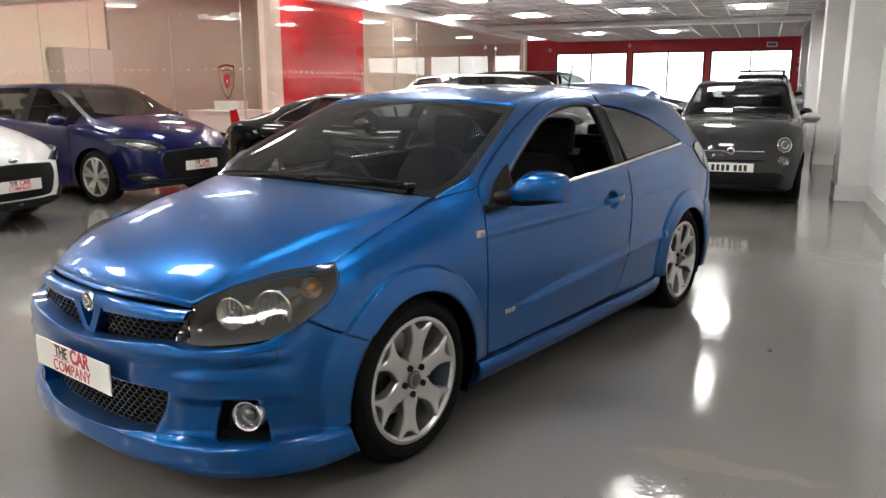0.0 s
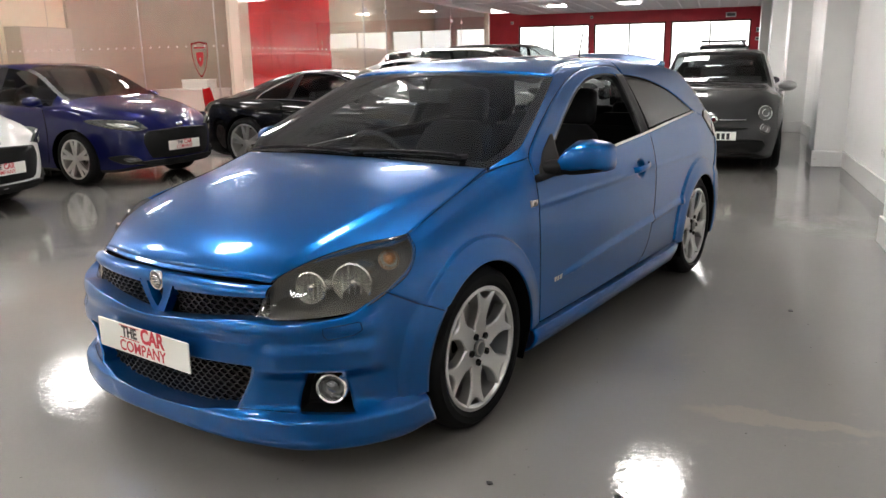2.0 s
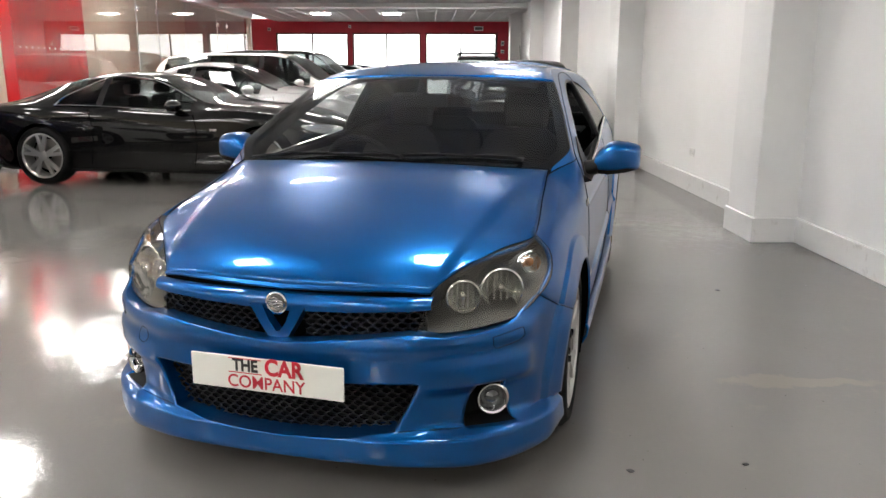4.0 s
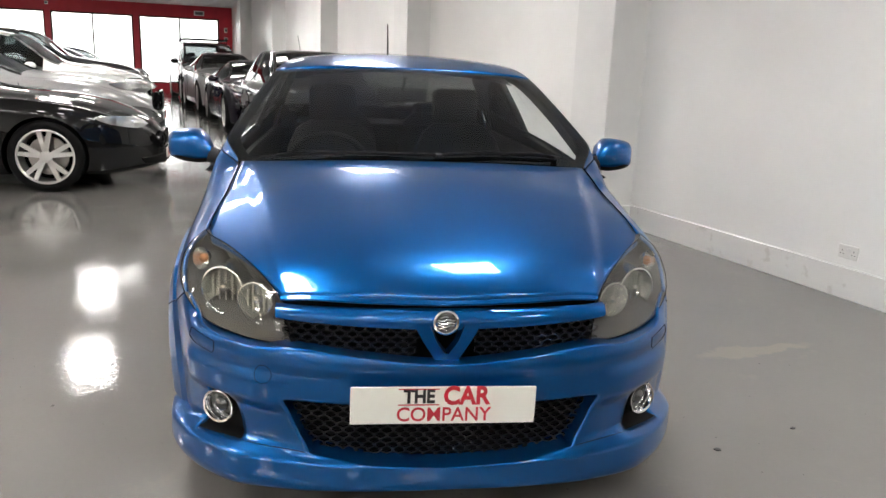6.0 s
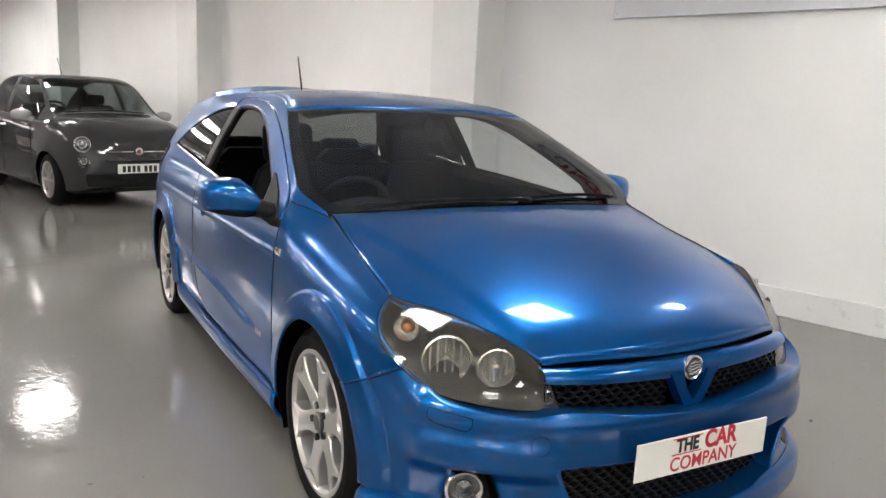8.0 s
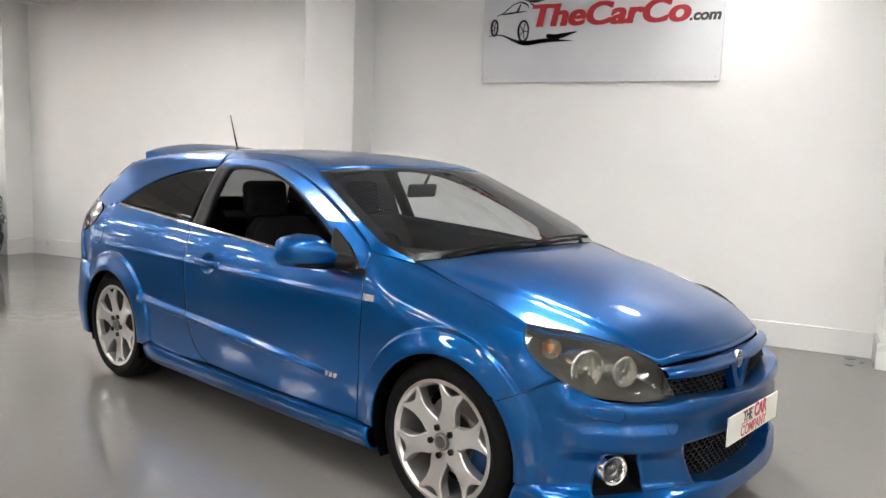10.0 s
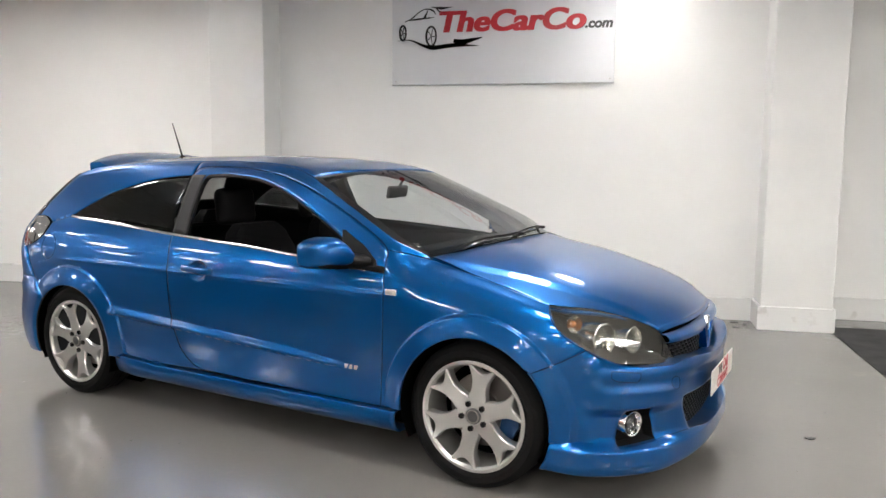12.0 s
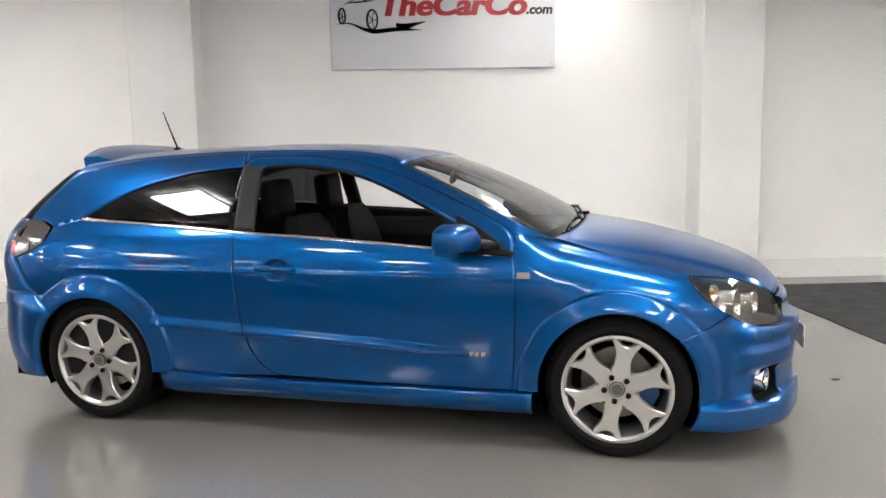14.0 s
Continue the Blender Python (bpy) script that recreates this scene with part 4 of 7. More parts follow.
def build_hero():
    car = tagged(empty("three_door_hatchback", pose(0, 0, 0, 0, 0, THETA)), "metallic bright blue three-door sports hatchback with silver alloy wheels", "car", "parked cars")
    paint = M["blue_paint"]
    # ------------------------------------------------ flanks
    door_rear = curve([(-0.27, 0.300), (-0.34, 0.325), (-0.41, 0.39), (-0.46, 0.50), (-0.49, 0.64), (-0.51, 0.81), (-0.52, 0.975)])
    door_front = curve([(0.845, 0.288), (0.858, 0.45), (0.862, 0.63), (0.86, 0.79), (0.85, 0.905)])
    belt = curve([(-1.40, 1.040), (-0.95, 1.013), (-0.52, 0.985), (0.0, 0.958), (0.47, 0.925), (0.70, 0.903), (0.85, 0.893)])
    belt_d = [p for p in belt if p[0] > -0.52]
    belt_d[0] = np.array((-0.52, 0.985))
    sill = [(-0.27, 0.300), (0.3, 0.290), (0.845, 0.288)]
    door_rear[-1] = (-0.52, 0.985)
    door_front[-1] = belt[-1]
    dframe = curve([(-0.515, 1.08), (-0.53, 1.25), (-0.535, 1.315), (-0.47, 1.345), (-0.16, 1.342), (0.08, 1.311), (0.32, 1.243), (0.55, 1.152), (0.74, 1.062), (0.845, 0.99), (0.852, 0.90)])
    wtop = curve([(-0.43, 1.000), (-0.445, 1.20), (-0.44, 1.29), (-0.39, 1.306), (-0.25, 1.308), (-0.06, 1.290), (0.12, 1.243), (0.27, 1.184), (0.42, 1.116), (0.54, 1.055), (0.62, 1.012), (0.70, 0.96), (0.735, 0.915)])
    screen_side = curve([(0.285, 1.308), (0.42, 1.247), (0.55, 1.187), (0.70, 1.117), (0.85, 1.046), (1.02, 0.960)])
    roof_edge = curve([(-1.50, 1.292), (-1.2, 1.338), (-0.85, 1.362), (-0.5, 1.371), (-0.15, 1.370), (0.06, 1.357), (0.18, 1.340), (0.285, 1.308)])
    quarter_top = curve([(-1.40, 1.046), (-1.23, 1.140), (-1.07, 1.207), (-0.86, 1.262), (-0.68, 1.288), (-0.545, 1.298)])
    fender_outer = np.vstack([door_front[:-1], [(0.852, 0.93), (0.850, 0.99)], curve([(0.87, 0.996), (1.0, 0.958), (1.15, 0.921), (1.3, 0.886), (1.45, 0.849), (1.6, 0.812)]), curve([(1.625, 0.775), (1.655, 0.735), (1.69, 0.705)])])
    lo, hi = radians(46), radians(183.5)
    fend = polar(AX, WR, 0.345, fender_outer, lo, hi, 130, 64)
    tri = coons([(1.5467, 0.5662), (1.58, 0.551)], [fend[-1, 0], (1.775, 0.652)], [fend[k, 0] for k in range(65)], [(1.58, 0.551), (1.68, 0.598), (1.775, 0.652)], 6, 64)
    quarter_outer = np.vstack([[(-0.905, 0.285), (-0.6, 0.288)], door_rear, [p for p in belt[::-1] if p[0] < -0.53], curve([(-1.42, 1.041), (-1.50, 1.02), (-1.57, 1.0)]), curve([(-1.585, 0.96), (-1.62, 0.92), (-1.70, 0.875), (-1.79, 0.842)]), [(-1.735, 0.76), (-1.668, 0.667)]])
    quart = polar(-AX, WR, 0.337, quarter_outer, radians(-6), radians(136), 130, 64)
    ca = np.vstack([quarter_top[::-1], curve([(-1.42, 1.04), (-1.50, 1.02), (-1.57, 1.0)]), curve([(-1.60, 1.02), (-1.66, 1.035), (-1.735, 1.035)])])
    cb = np.vstack([[p for p in roof_edge[::-1] if p[0] < -0.545], curve([(-1.545, 1.255), (-1.625, 1.17), (-1.69, 1.10), (-1.735, 1.038)])])
    for s in (1, -1):
        door = hero_part("door", [on_side(coons(sill, belt_d, door_rear, door_front, 130, 150)), on_side(ruled(wtop, dframe, 90, 6), 0.001)], paint, car, s, 0.03, "", None, False, True)
        hero_part("front_wing", [on_side(fend), on_side(tri)], paint, car, s, 0.012)
        hero_part("rear_quarter", [on_side(quart), on_side(ruled(ca, cb, 70, 12))], paint, car, s, 0.012, lining=True)
        edge = np.vstack([[p for p in roof_edge if p[0] > -0.56], screen_side[1:], [(1.02, 0.955)]])
        low = np.vstack([[p for p in dframe[24:-10]], curve([(0.87, 0.992), (0.95, 0.975), (1.02, 0.954)])])
        hero_part("roof_pillar", [on_side(ruled(low, edge, 80, 8))], paint, car, s, 0.02, lining=True)
        # trims
        hero_part("pillar_trim", [on_side(coons([(-0.525, 1.0), (-0.425, 0.995)], [(-0.545, 1.302), (-0.445, 1.302)], [(-0.525, 1.0), (-0.538, 1.2), (-0.545, 1.302)], [(-0.425, 0.995), (-0.445, 1.2), (-0.445, 1.302)], 6, 16), 0.003)], M["trim_grey"], car, s, 0.015, "dull dark grey pillar trim")
        hero_part("window_strip", [on_side(ruled([p + (0, -0.002) for p in belt[:-8]], [p + (0, 0.010) for p in belt[:-8]], 60, 3), 0.005)], M["chrome"], car, s, 0.006, "chrome waist strip")
        hero_part("mirror_base", [on_side(coons([(0.62, 0.918), (0.81, 0.898)], [(0.575, 1.068), (0.592, 1.068)], [(0.62, 0.918), (0.60, 0.98), (0.575, 1.068)], [(0.81, 0.898), (0.803, 0.945), (0.715, 1.008), (0.592, 1.068)], 10, 16), 0.007)], M["black"], car, s, 0.02, "black plastic triangle")
        hero_part("quarter_window", [on_side(ruled([p + (0, 0.012) for p in belt if p[0] < -0.52], quarter_top, 40, 10), -0.002)], M["quarter_glass"], car, s, 0.004, "dark tinted quarter glass")
        hero_part("window_seal", [on_side(ruled(wtop, [p + (0.004, -0.012) for p in wtop], 80, 2), -0.001)], M["black"], car, s, 0.012)
        # skirt below the door
        sk = []
        for x in np.linspace(-0.935, 0.935, 60):
            o = 0.020 * smooth01(-0.95, -0.80, x)
            y = _P(x)
            zt = 0.289 + 0.012 * smooth01(-0.6, -0.93, x)
            prof = [(y - 0.012, zt), (y + o - 0.004, zt - 0.008), (y + o + 0.004, zt - 0.03), (y + o, zt - 0.06), (y + o - 0.018, 0.196), (y + o - 0.045, 0.178), (y - 0.12, 0.172)]
            sk.append([(x, a, b) for a, b in prof])
        hero_part("side_skirt", [np.array(sk)], paint, car, s, 0.01)
        # shut lines
        def line(p2, lift=0.0004, r=0.0017, name="shut_line"):
            q = on_side(np.array(p2), lift) * np.array((1, s, 1))
            gap(name, q, car, r)
        line(np.vstack([sill[::-1][1:2], door_rear[:-1]]))
        line([(-0.27, 0.300), (0.1, 0.293), (0.5, 0.289), (0.845, 0.288)])
        line(np.vstack([door_front[:-1], [(0.852, 0.95), (0.85, 0.985)]]))
        line(dframe[20:-8])
        line(curve([(0.85, 0.994), (0.95, 0.974), (1.02, 0.955)]))
        line(curve([(1.58, 0.551), (1.68, 0.598), (1.775, 0.652)]))
        line(curve([(-1.79, 0.842), (-1.735, 0.76), (-1.668, 0.667)]))
        if s < 0:
            c0 = np.array([(-1.54 + 0.068 * math.cos(t), 0.862 + 0.072 * math.sin(t)) for t in np.linspace(0, 2 * math.pi, 40)])
            line(c0, 0.0002, 0.0012, "fuel_flap_line")
        # wheel arch liner
        for cx in (AX, -AX):
            bm = bmesh.new()
            rows = []
            for t in np.linspace(radians(-25), radians(205), 40):
                r = 0.343 if cx > 0 else 0.335
                x, z = cx + r * math.cos(t), WR + r * math.sin(t)
                y0 = side_y(x, max(z, 0.2)) - 0.008
                rows.append([(x, s * y0, z), (x, s * 0.50, z)])
            add_grid(bm, rows)
            r = 0.34
            bmesh.ops.create_circle(bm, cap_ends=True, radius=r, segments=32, matrix=pose(cx, s * 0.50, WR, 90))
            part("arch_liner", bm, M["void"], car)
        # fine fittings
        bm = bmesh.new()
        y = side_y(0.9, 0.815)
        add_box(bm, -0.029, 0.029, -0.006, 0.004, -0.014, 0.014, 0.003, 2, pose(0.898, s * (y + 0.001), 0.815))
        rep = part("side_repeater", bm, M["lamp_clear"], car, "small clear side indicator")
        bm = bmesh.new()
        add_box(bm, -0.010, 0.010, -0.004, 0.0055, -0.008, 0.008, 0.002, 1, pose(0.892, s * (y + 0.001), 0.815))
        part("bulb", bm, M["alloy_dark"], rep)
        # door handle: a scooped cup under a body-coloured grip
        hx, hz = -0.285, 0.818
        hy = side_y(hx - 0.10, hz)
        pts = [(hx - 0.115, side_y(hx - 0.115, hz) - 0.002, hz + 0.006), (hx - 0.09, side_y(hx - 0.09, hz) + 0.016, hz + 0.007), (hx, hy + 0.030, hz + 0.004), (hx + 0.08, hy + 0.022, hz), (hx + 0.105, side_y(hx + 0.1, hz) - 0.002, hz - 0.001)]
        rows = []
        for p in curve(pts, 6):
            w = 0.0155
            rows.append([(p[0], s * (p[1] + 0.007 * math.cos(t)), p[2] + w * math.sin(t)) for t in np.linspace(0, 2 * math.pi, 13)[:-1]])
        bm = bmesh.new()
        add_grid(bm, rows, True)
        part("door_handle", bm, paint, car, "body-coloured grip handle")
        # badge on the door: plain angular marks
        bm = bmesh.new()
        at = Matrix.Translation((0.692, s * (side_y(0.69, 0.453) + 0.0015), 0.452)) @ pose(0, 0, 0, 90, 0, 180 if s > 0 else 0)
        for u, w0, w1 in ((-0.032, 0.004, 0.012), (-0.006, 0.010, 0.006), (0.022, 0.008, 0.011)):
            add_prism(bm, [(u - w0, -0.010), (u + w0, -0.010), (u + w1 + 0.005, 0.010), (u - w1 + 0.005, 0.010)], 0.0, 0.0012, at)
        part("door_badge", bm, M["alloy"], car, "small silver angular marks", False)
        # mirror
        build_door_mirror(car, s, paint)
        # wheels
        for cx in (AX, -AX):
            hero_wheel(car, pose(cx, s * 0.745, WR, 0, (11 if cx > 0 else -14) * 1.0, 0 if s < 0 else 180), cx > 0)
    build_hero_top(car, paint, screen_side, roof_edge)
    build_hero_nose(car, paint)
    build_hero_tail(car, paint)
    build_hero_cabin(car)
    return car


def build_door_mirror(car, s, paint):
    mir = empty("door_mirror")
    mir.parent = car
    rows = []
    # housing: sections across the car, from the stalk outwards
    for y, x0, x1, z0, z1 in ((0.862, 0.62, 0.715, 0.928, 0.985), (0.885, 0.565, 0.715, 0.916, 1.022), (0.92, 0.535, 0.712, 0.911, 1.050), (0.96, 0.528, 0.700, 0.914, 1.053), (1.00, 0.528, 0.685, 0.917, 1.048), (1.032, 0.531, 0.665, 0.920, 1.041), (1.050, 0.535, 0.64, 0.925, 1.032), (1.058, 0.545, 0.61, 0.936, 1.018)):
        cx, cz, a, b = (x0 + x1) / 2, (z0 + z1) / 2, (x1 - x0) / 2, (z1 - z0) / 2
        row = []
        for t in np.linspace(0, 2 * math.pi, 29)[:-1]:
            c, d = math.cos(t), math.sin(t)
            row.append((cx + a * math.copysign(abs(c) ** (1.0 if c > 0 else 0.45), c), s * y, cz + b * math.copysign(abs(d) ** (0.68 if d > 0 else 0.42), d)))
        rows.append(row)
    bm = bmesh.new()
    add_grid(bm, rows, True)
    bm.faces.new([v for v in bm.verts][-28:])
    part("mirror_shell", bm, paint, mir, "body-coloured mirror shell")
    rows = []
    for y, x0, x1, z0, z1 in ((0.80, 0.66, 0.80, 0.90, 0.965), (0.845, 0.62, 0.765, 0.90, 0.975), (0.885, 0.578, 0.700, 0.908, 0.975)):
        cx, cz, a, b = (x0 + x1) / 2, (z0 + z1) / 2, (x1 - x0) / 2, (z1 - z0) / 2
        rows.append([(cx + a * math.cos(t), s * y, cz + b * math.sin(t)) for t in np.linspace(0, 2 * math.pi, 21)[:-1]])
    bm = bmesh.new()
    add_grid(bm, rows, True)
    part("mirror_stalk", bm, M["black"], mir, "black plastic stalk")
    rows = []
    for y, x0, x1, z0 in ((0.880, 0.60, 0.712, 0.912), (0.92, 0.540, 0.708, 0.908), (0.96, 0.533, 0.696, 0.911), (1.00, 0.533, 0.676, 0.916), (1.032, 0.536, 0.655, 0.924), (1.048, 0.542, 0.63, 0.936)):
        rows.append([(x0 - 0.003, s * y, z0 + 0.020), (x0, s * y, z0 + 0.004), ((x0 + x1) / 2, s * y, z0 - 0.002), (x1, s * y, z0 + 0.004), (x1 + 0.003, s * y, z0 + 0.022)])
    bm = bmesh.new()
    add_grid(bm, rows)
    bmesh.ops.solidify(bm, geom=bm.faces[:], thickness=0.003)
    part("mirror_skirt", bm, M["black"], mir, "black lower edge")
    bm = bmesh.new()
    add_box(bm, 0.5235, 0.532, 0.90, 1.0, 0.938, 1.010, 0.003, 1)
    bmesh.ops.scale(bm, vec=(1, s, 1), verts=bm.verts)
    part("mirror_glass", bm, M["chrome"], mir)


def roof_z(x):
    return _RC(x)


_RC = spline([-1.80, -1.6, -1.29, -0.99, -0.69, -0.41, -0.14, 0.06, 0.22, 0.35], [1.315, 1.352, 1.385, 1.398, 1.405, 1.409, 1.401, 1.386, 1.362, 1.335])
_HC = spline([0.95, 1.10, 1.39, 1.62, 1.85, 1.97, 2.03, 2.058], [1.0, 0.988, 0.951, 0.897, 0.828, 0.779, 0.738, 0.705])
_HD = spline([0.95, 1.0, 1.3, 1.6, 1.83, 1.92, 1.985, 2.06], [0.03, 0.034, 0.078, 0.092, 0.112, 0.150, 0.22, 0.25])
_HCR = spline([1.0, 1.2, 1.75, 1.97, 2.06], [0.69, 0.652, 0.545, 0.497, 0.48])


def hood_z(x, y):
    y = abs(y)
    z = _HC(x) - _HD(x) * (y / 0.72) ** 2.6
    return z + 0.010 * smooth01(_HCR(x) + 0.004, _HCR(x) - 0.030, y) * smooth01(1.0, 1.25, x) - 0.010 * smooth01(1.0, 1.25, x) * 0.6


HL_TOP = [(1.600, 0.738, 0.812), (1.660, 0.712, 0.806), (1.74, 0.650, 0.795), (1.83, 0.582, 0.770), (1.915, 0.518, 0.735), (1.985, 0.470, 0.690), (2.045, 0.436, 0.578)]
HL_LOW = [(1.600, 0.738, 0.812), (1.628, 0.790, 0.765), (1.690, 0.805, 0.700), (1.775, 0.778, 0.650), (1.845, 0.722, 0.602), (1.925, 0.640, 0.584), (2.0, 0.540, 0.577), (2.045, 0.436, 0.578)]


def build_hero_top(car, paint, screen_side, roof_edge):
    up = lambda c: Vector((0, 0, 1))
    # roof
    e3 = on_side(roof_edge)
    net = []
    for k in range(13):
        f = k / 12
        row = []
        for x, y, z in poly_at(e3, 60):
            xx = x + (0.065 * smooth01(-0.3, 0.285, x) - 0.09 * smooth01(-1.1, -1.50, x)) * (1 - f * f)
            zc = _RC(xx)
            row.append((xx, y * f, zc + (z - zc) * f ** 2.6))
        net.append(row)
    hero_part("roof", [np.array(net)], paint, car, 0, 0.012, "", up)
    # windscreen
    ss = poly_at(on_side(screen_side), 30)
    cl = np.array([(0.35 + (1.112 - 0.35) * t, 0.0, 1.335 + (0.985 - 1.335) * t + 0.028 * math.sin(math.pi * t)) for t in np.linspace(0, 1, 31)])
    net = []
    for k in range(29):
        f = k / 28
        b = f ** 2.2
        net.append([(c[0] + (p[0] - c[0]) * b, p[1] * f, c[2] + (p[2] - c[2]) * b) for c, p in zip(cl, ss)])
    net = np.array(net)
    ahead = lambda c: Vector((0.5, 0, 1))
    g = hero_part("windscreen", [net], M["screen_glass"], car, 0, 0.0, "clear curved windscreen with a black edge", ahead)
    g.visible_shadow = False
    # black edge of the screen
    nb = net + np.array((-0.004, 0, -0.004))
    hero_part("screen_border", [nb[:, 0:2], nb[:, 28:31], nb[26:29, :]], M["gloss_black"], car, 0, 0.0, "black printed border", ahead)
    # cowl under the screen's foot
    b = net[:, -1]
    hero_part("scuttle", [np.array([b + (0.0, 0, -0.012), b + (0.03, 0, -0.018), b + (0.05, 0, -0.06)])], M["black"], car, 0, 0.0, "", up)
    # bonnet
    sideline = np.vstack([curve([(1.012, 0.697), (1.15, 0.705), (1.3, 0.714), (1.45, 0.727), (1.592, 0.734)]), [p[:2] for p in curve(HL_TOP[1:6])]])
    rear = curve([(1.115, 0.0), (1.105, 0.25), (1.07, 0.50), (1.012, 0.697)])
    front = curve([(2.058, 0.0), (2.052, 0.15), (2.033, 0.30), (1.985, 0.470)])
    mid = [(1.115 + (2.058 - 1.115) * t, 0.0) for t in np.linspace(0, 1, 20)]
    netp = coons(mid, sideline, rear, front, 70, 40)
    P = np.array([[(x, y, hood_z(x, y)) for x, y in r] for r in netp])
    hero_part("bonnet", [P], paint, car, 0, 0.014, "", up)
    # leading lip of the bonnet rolls under
    fe = P[:, -1]
    tp = np.array([smooth01(0.50, 0.45, p[1]) for p in fe])[:, None]
    lip = np.array([fe, fe + tp * (0.010, 0, -0.008), fe + tp * (0.010, 0, -0.013), fe + tp * (0.0, 0, -0.017)])
    hero_part("bonnet_lip", [lip], paint, car, 0, 0.0, "", lambda c: Vector((1, 0, 0.1)))
    for s in (1, -1):
        q = P[-1, :45:3] * np.array((1, s, 1)) + (0, 0, 0.0015)
        gap("shut_line", q, car, 0.0022)
    q = np.vstack([P[::-1, 0] * np.array((1, -1, 1)), P[1:, 0]]) + (-0.004, 0, 0.0)
    gap("shut_line", q, car, 0.004)
    # wipers
    for pts, nm in (([(1.075, -0.62, 0.985), (1.065, -0.35, 1.004), (1.085, 0.0, 1.008), (1.09, 0.08, 1.005)], "wiper"), ([(1.09, 0.02, 1.006), (1.06, 0.25, 1.014), (1.02, 0.50, 1.008), (1.0, 0.58, 0.998)], "wiper")):
        w = empty(nm)
        w.parent = car
        bm = bmesh.new()
        c = curve(pts, 8)
        add_tube(bm, [tuple(p + (0.004, 0, 0.002)) for p in c], 0.0038, 6)
        part("wiper_blade", bm, M["black"], w)
        bm = bmesh.new()
        k = len(c) // 2
        add_tube(bm, [tuple(p + (0.010, 0, 0.008)) for p in c[k - 10:]], 0.0040, 6)
        add_box(bm, -0.03, 0.03, -0.012, 0.012, -0.008, 0.008, 0.003, 1, Matrix.Translation(tuple(c[-1] + (0.015, 0, 0.006))))
        part("wiper_arm", bm, M["black"], w)
    # aerial
    a = empty("aerial")
    a.parent = car
    a.matrix_local = pose(-1.31, 0, _RC(-1.31) - 0.002)
    bm = bmesh.new()
    add_lathe(bm, [(0.0, 0.022), (0.012, 0.021), (0.022, 0.012), (0.030, 0.0)], 20)
    part("aerial_base", bm, M["black"], a)
    bm = bmesh.new()
    add_tube(bm, [(0, 0, 0.015), (-0.022, 0, 0.07), (-0.085, 0, 0.235)], [0.006, 0.0055, 0.003], 8)
    part("mast", bm, M["black"], a)
    # roof spoiler
    rows = []
    for y in np.linspace(-0.51, 0.51, 41):
        f = abs(y) / 0.51
        xf, xt = -1.30 - 0.03 * f, -1.70 + 0.13 * f ** 2
        zt = 1.422 - 0.062 * f ** 2.2
        drop = 0.050 * smooth01(0.86, 1.0, f)
        zr = roof_z(-1.36) * (1 - f ** 2.6) + 1.325 * f ** 2.6
        rows.append([(xf, y, zr + 0.001), (xf - 0.12, y, zr + (zt - zr) * 0.55 + 0.006), (xt + 0.10, y, zt + 0.001), (xt + 0.02, y, zt - 0.001), (xt, y, zt - 0.010), (xt + 0.01, y, zt - 0.019 - drop), (xt + 0.10, y, zt - 0.034 - drop), (xf - 0.14, y, zr - 0.02), (xf, y, zr - 0.012)])
    bm = bmesh.new()
    add_grid(bm, rows, True)
    bm.verts.ensure_lookup_table()
    n = len(rows[0])
    bm.faces.new([bm.verts[k] for k in range(n)])
    bm.faces.new([bm.verts[len(bm.verts) - 1 - k] for k in range(n)])
    part("spoiler", bm, paint, car, "body-coloured roof spoiler")


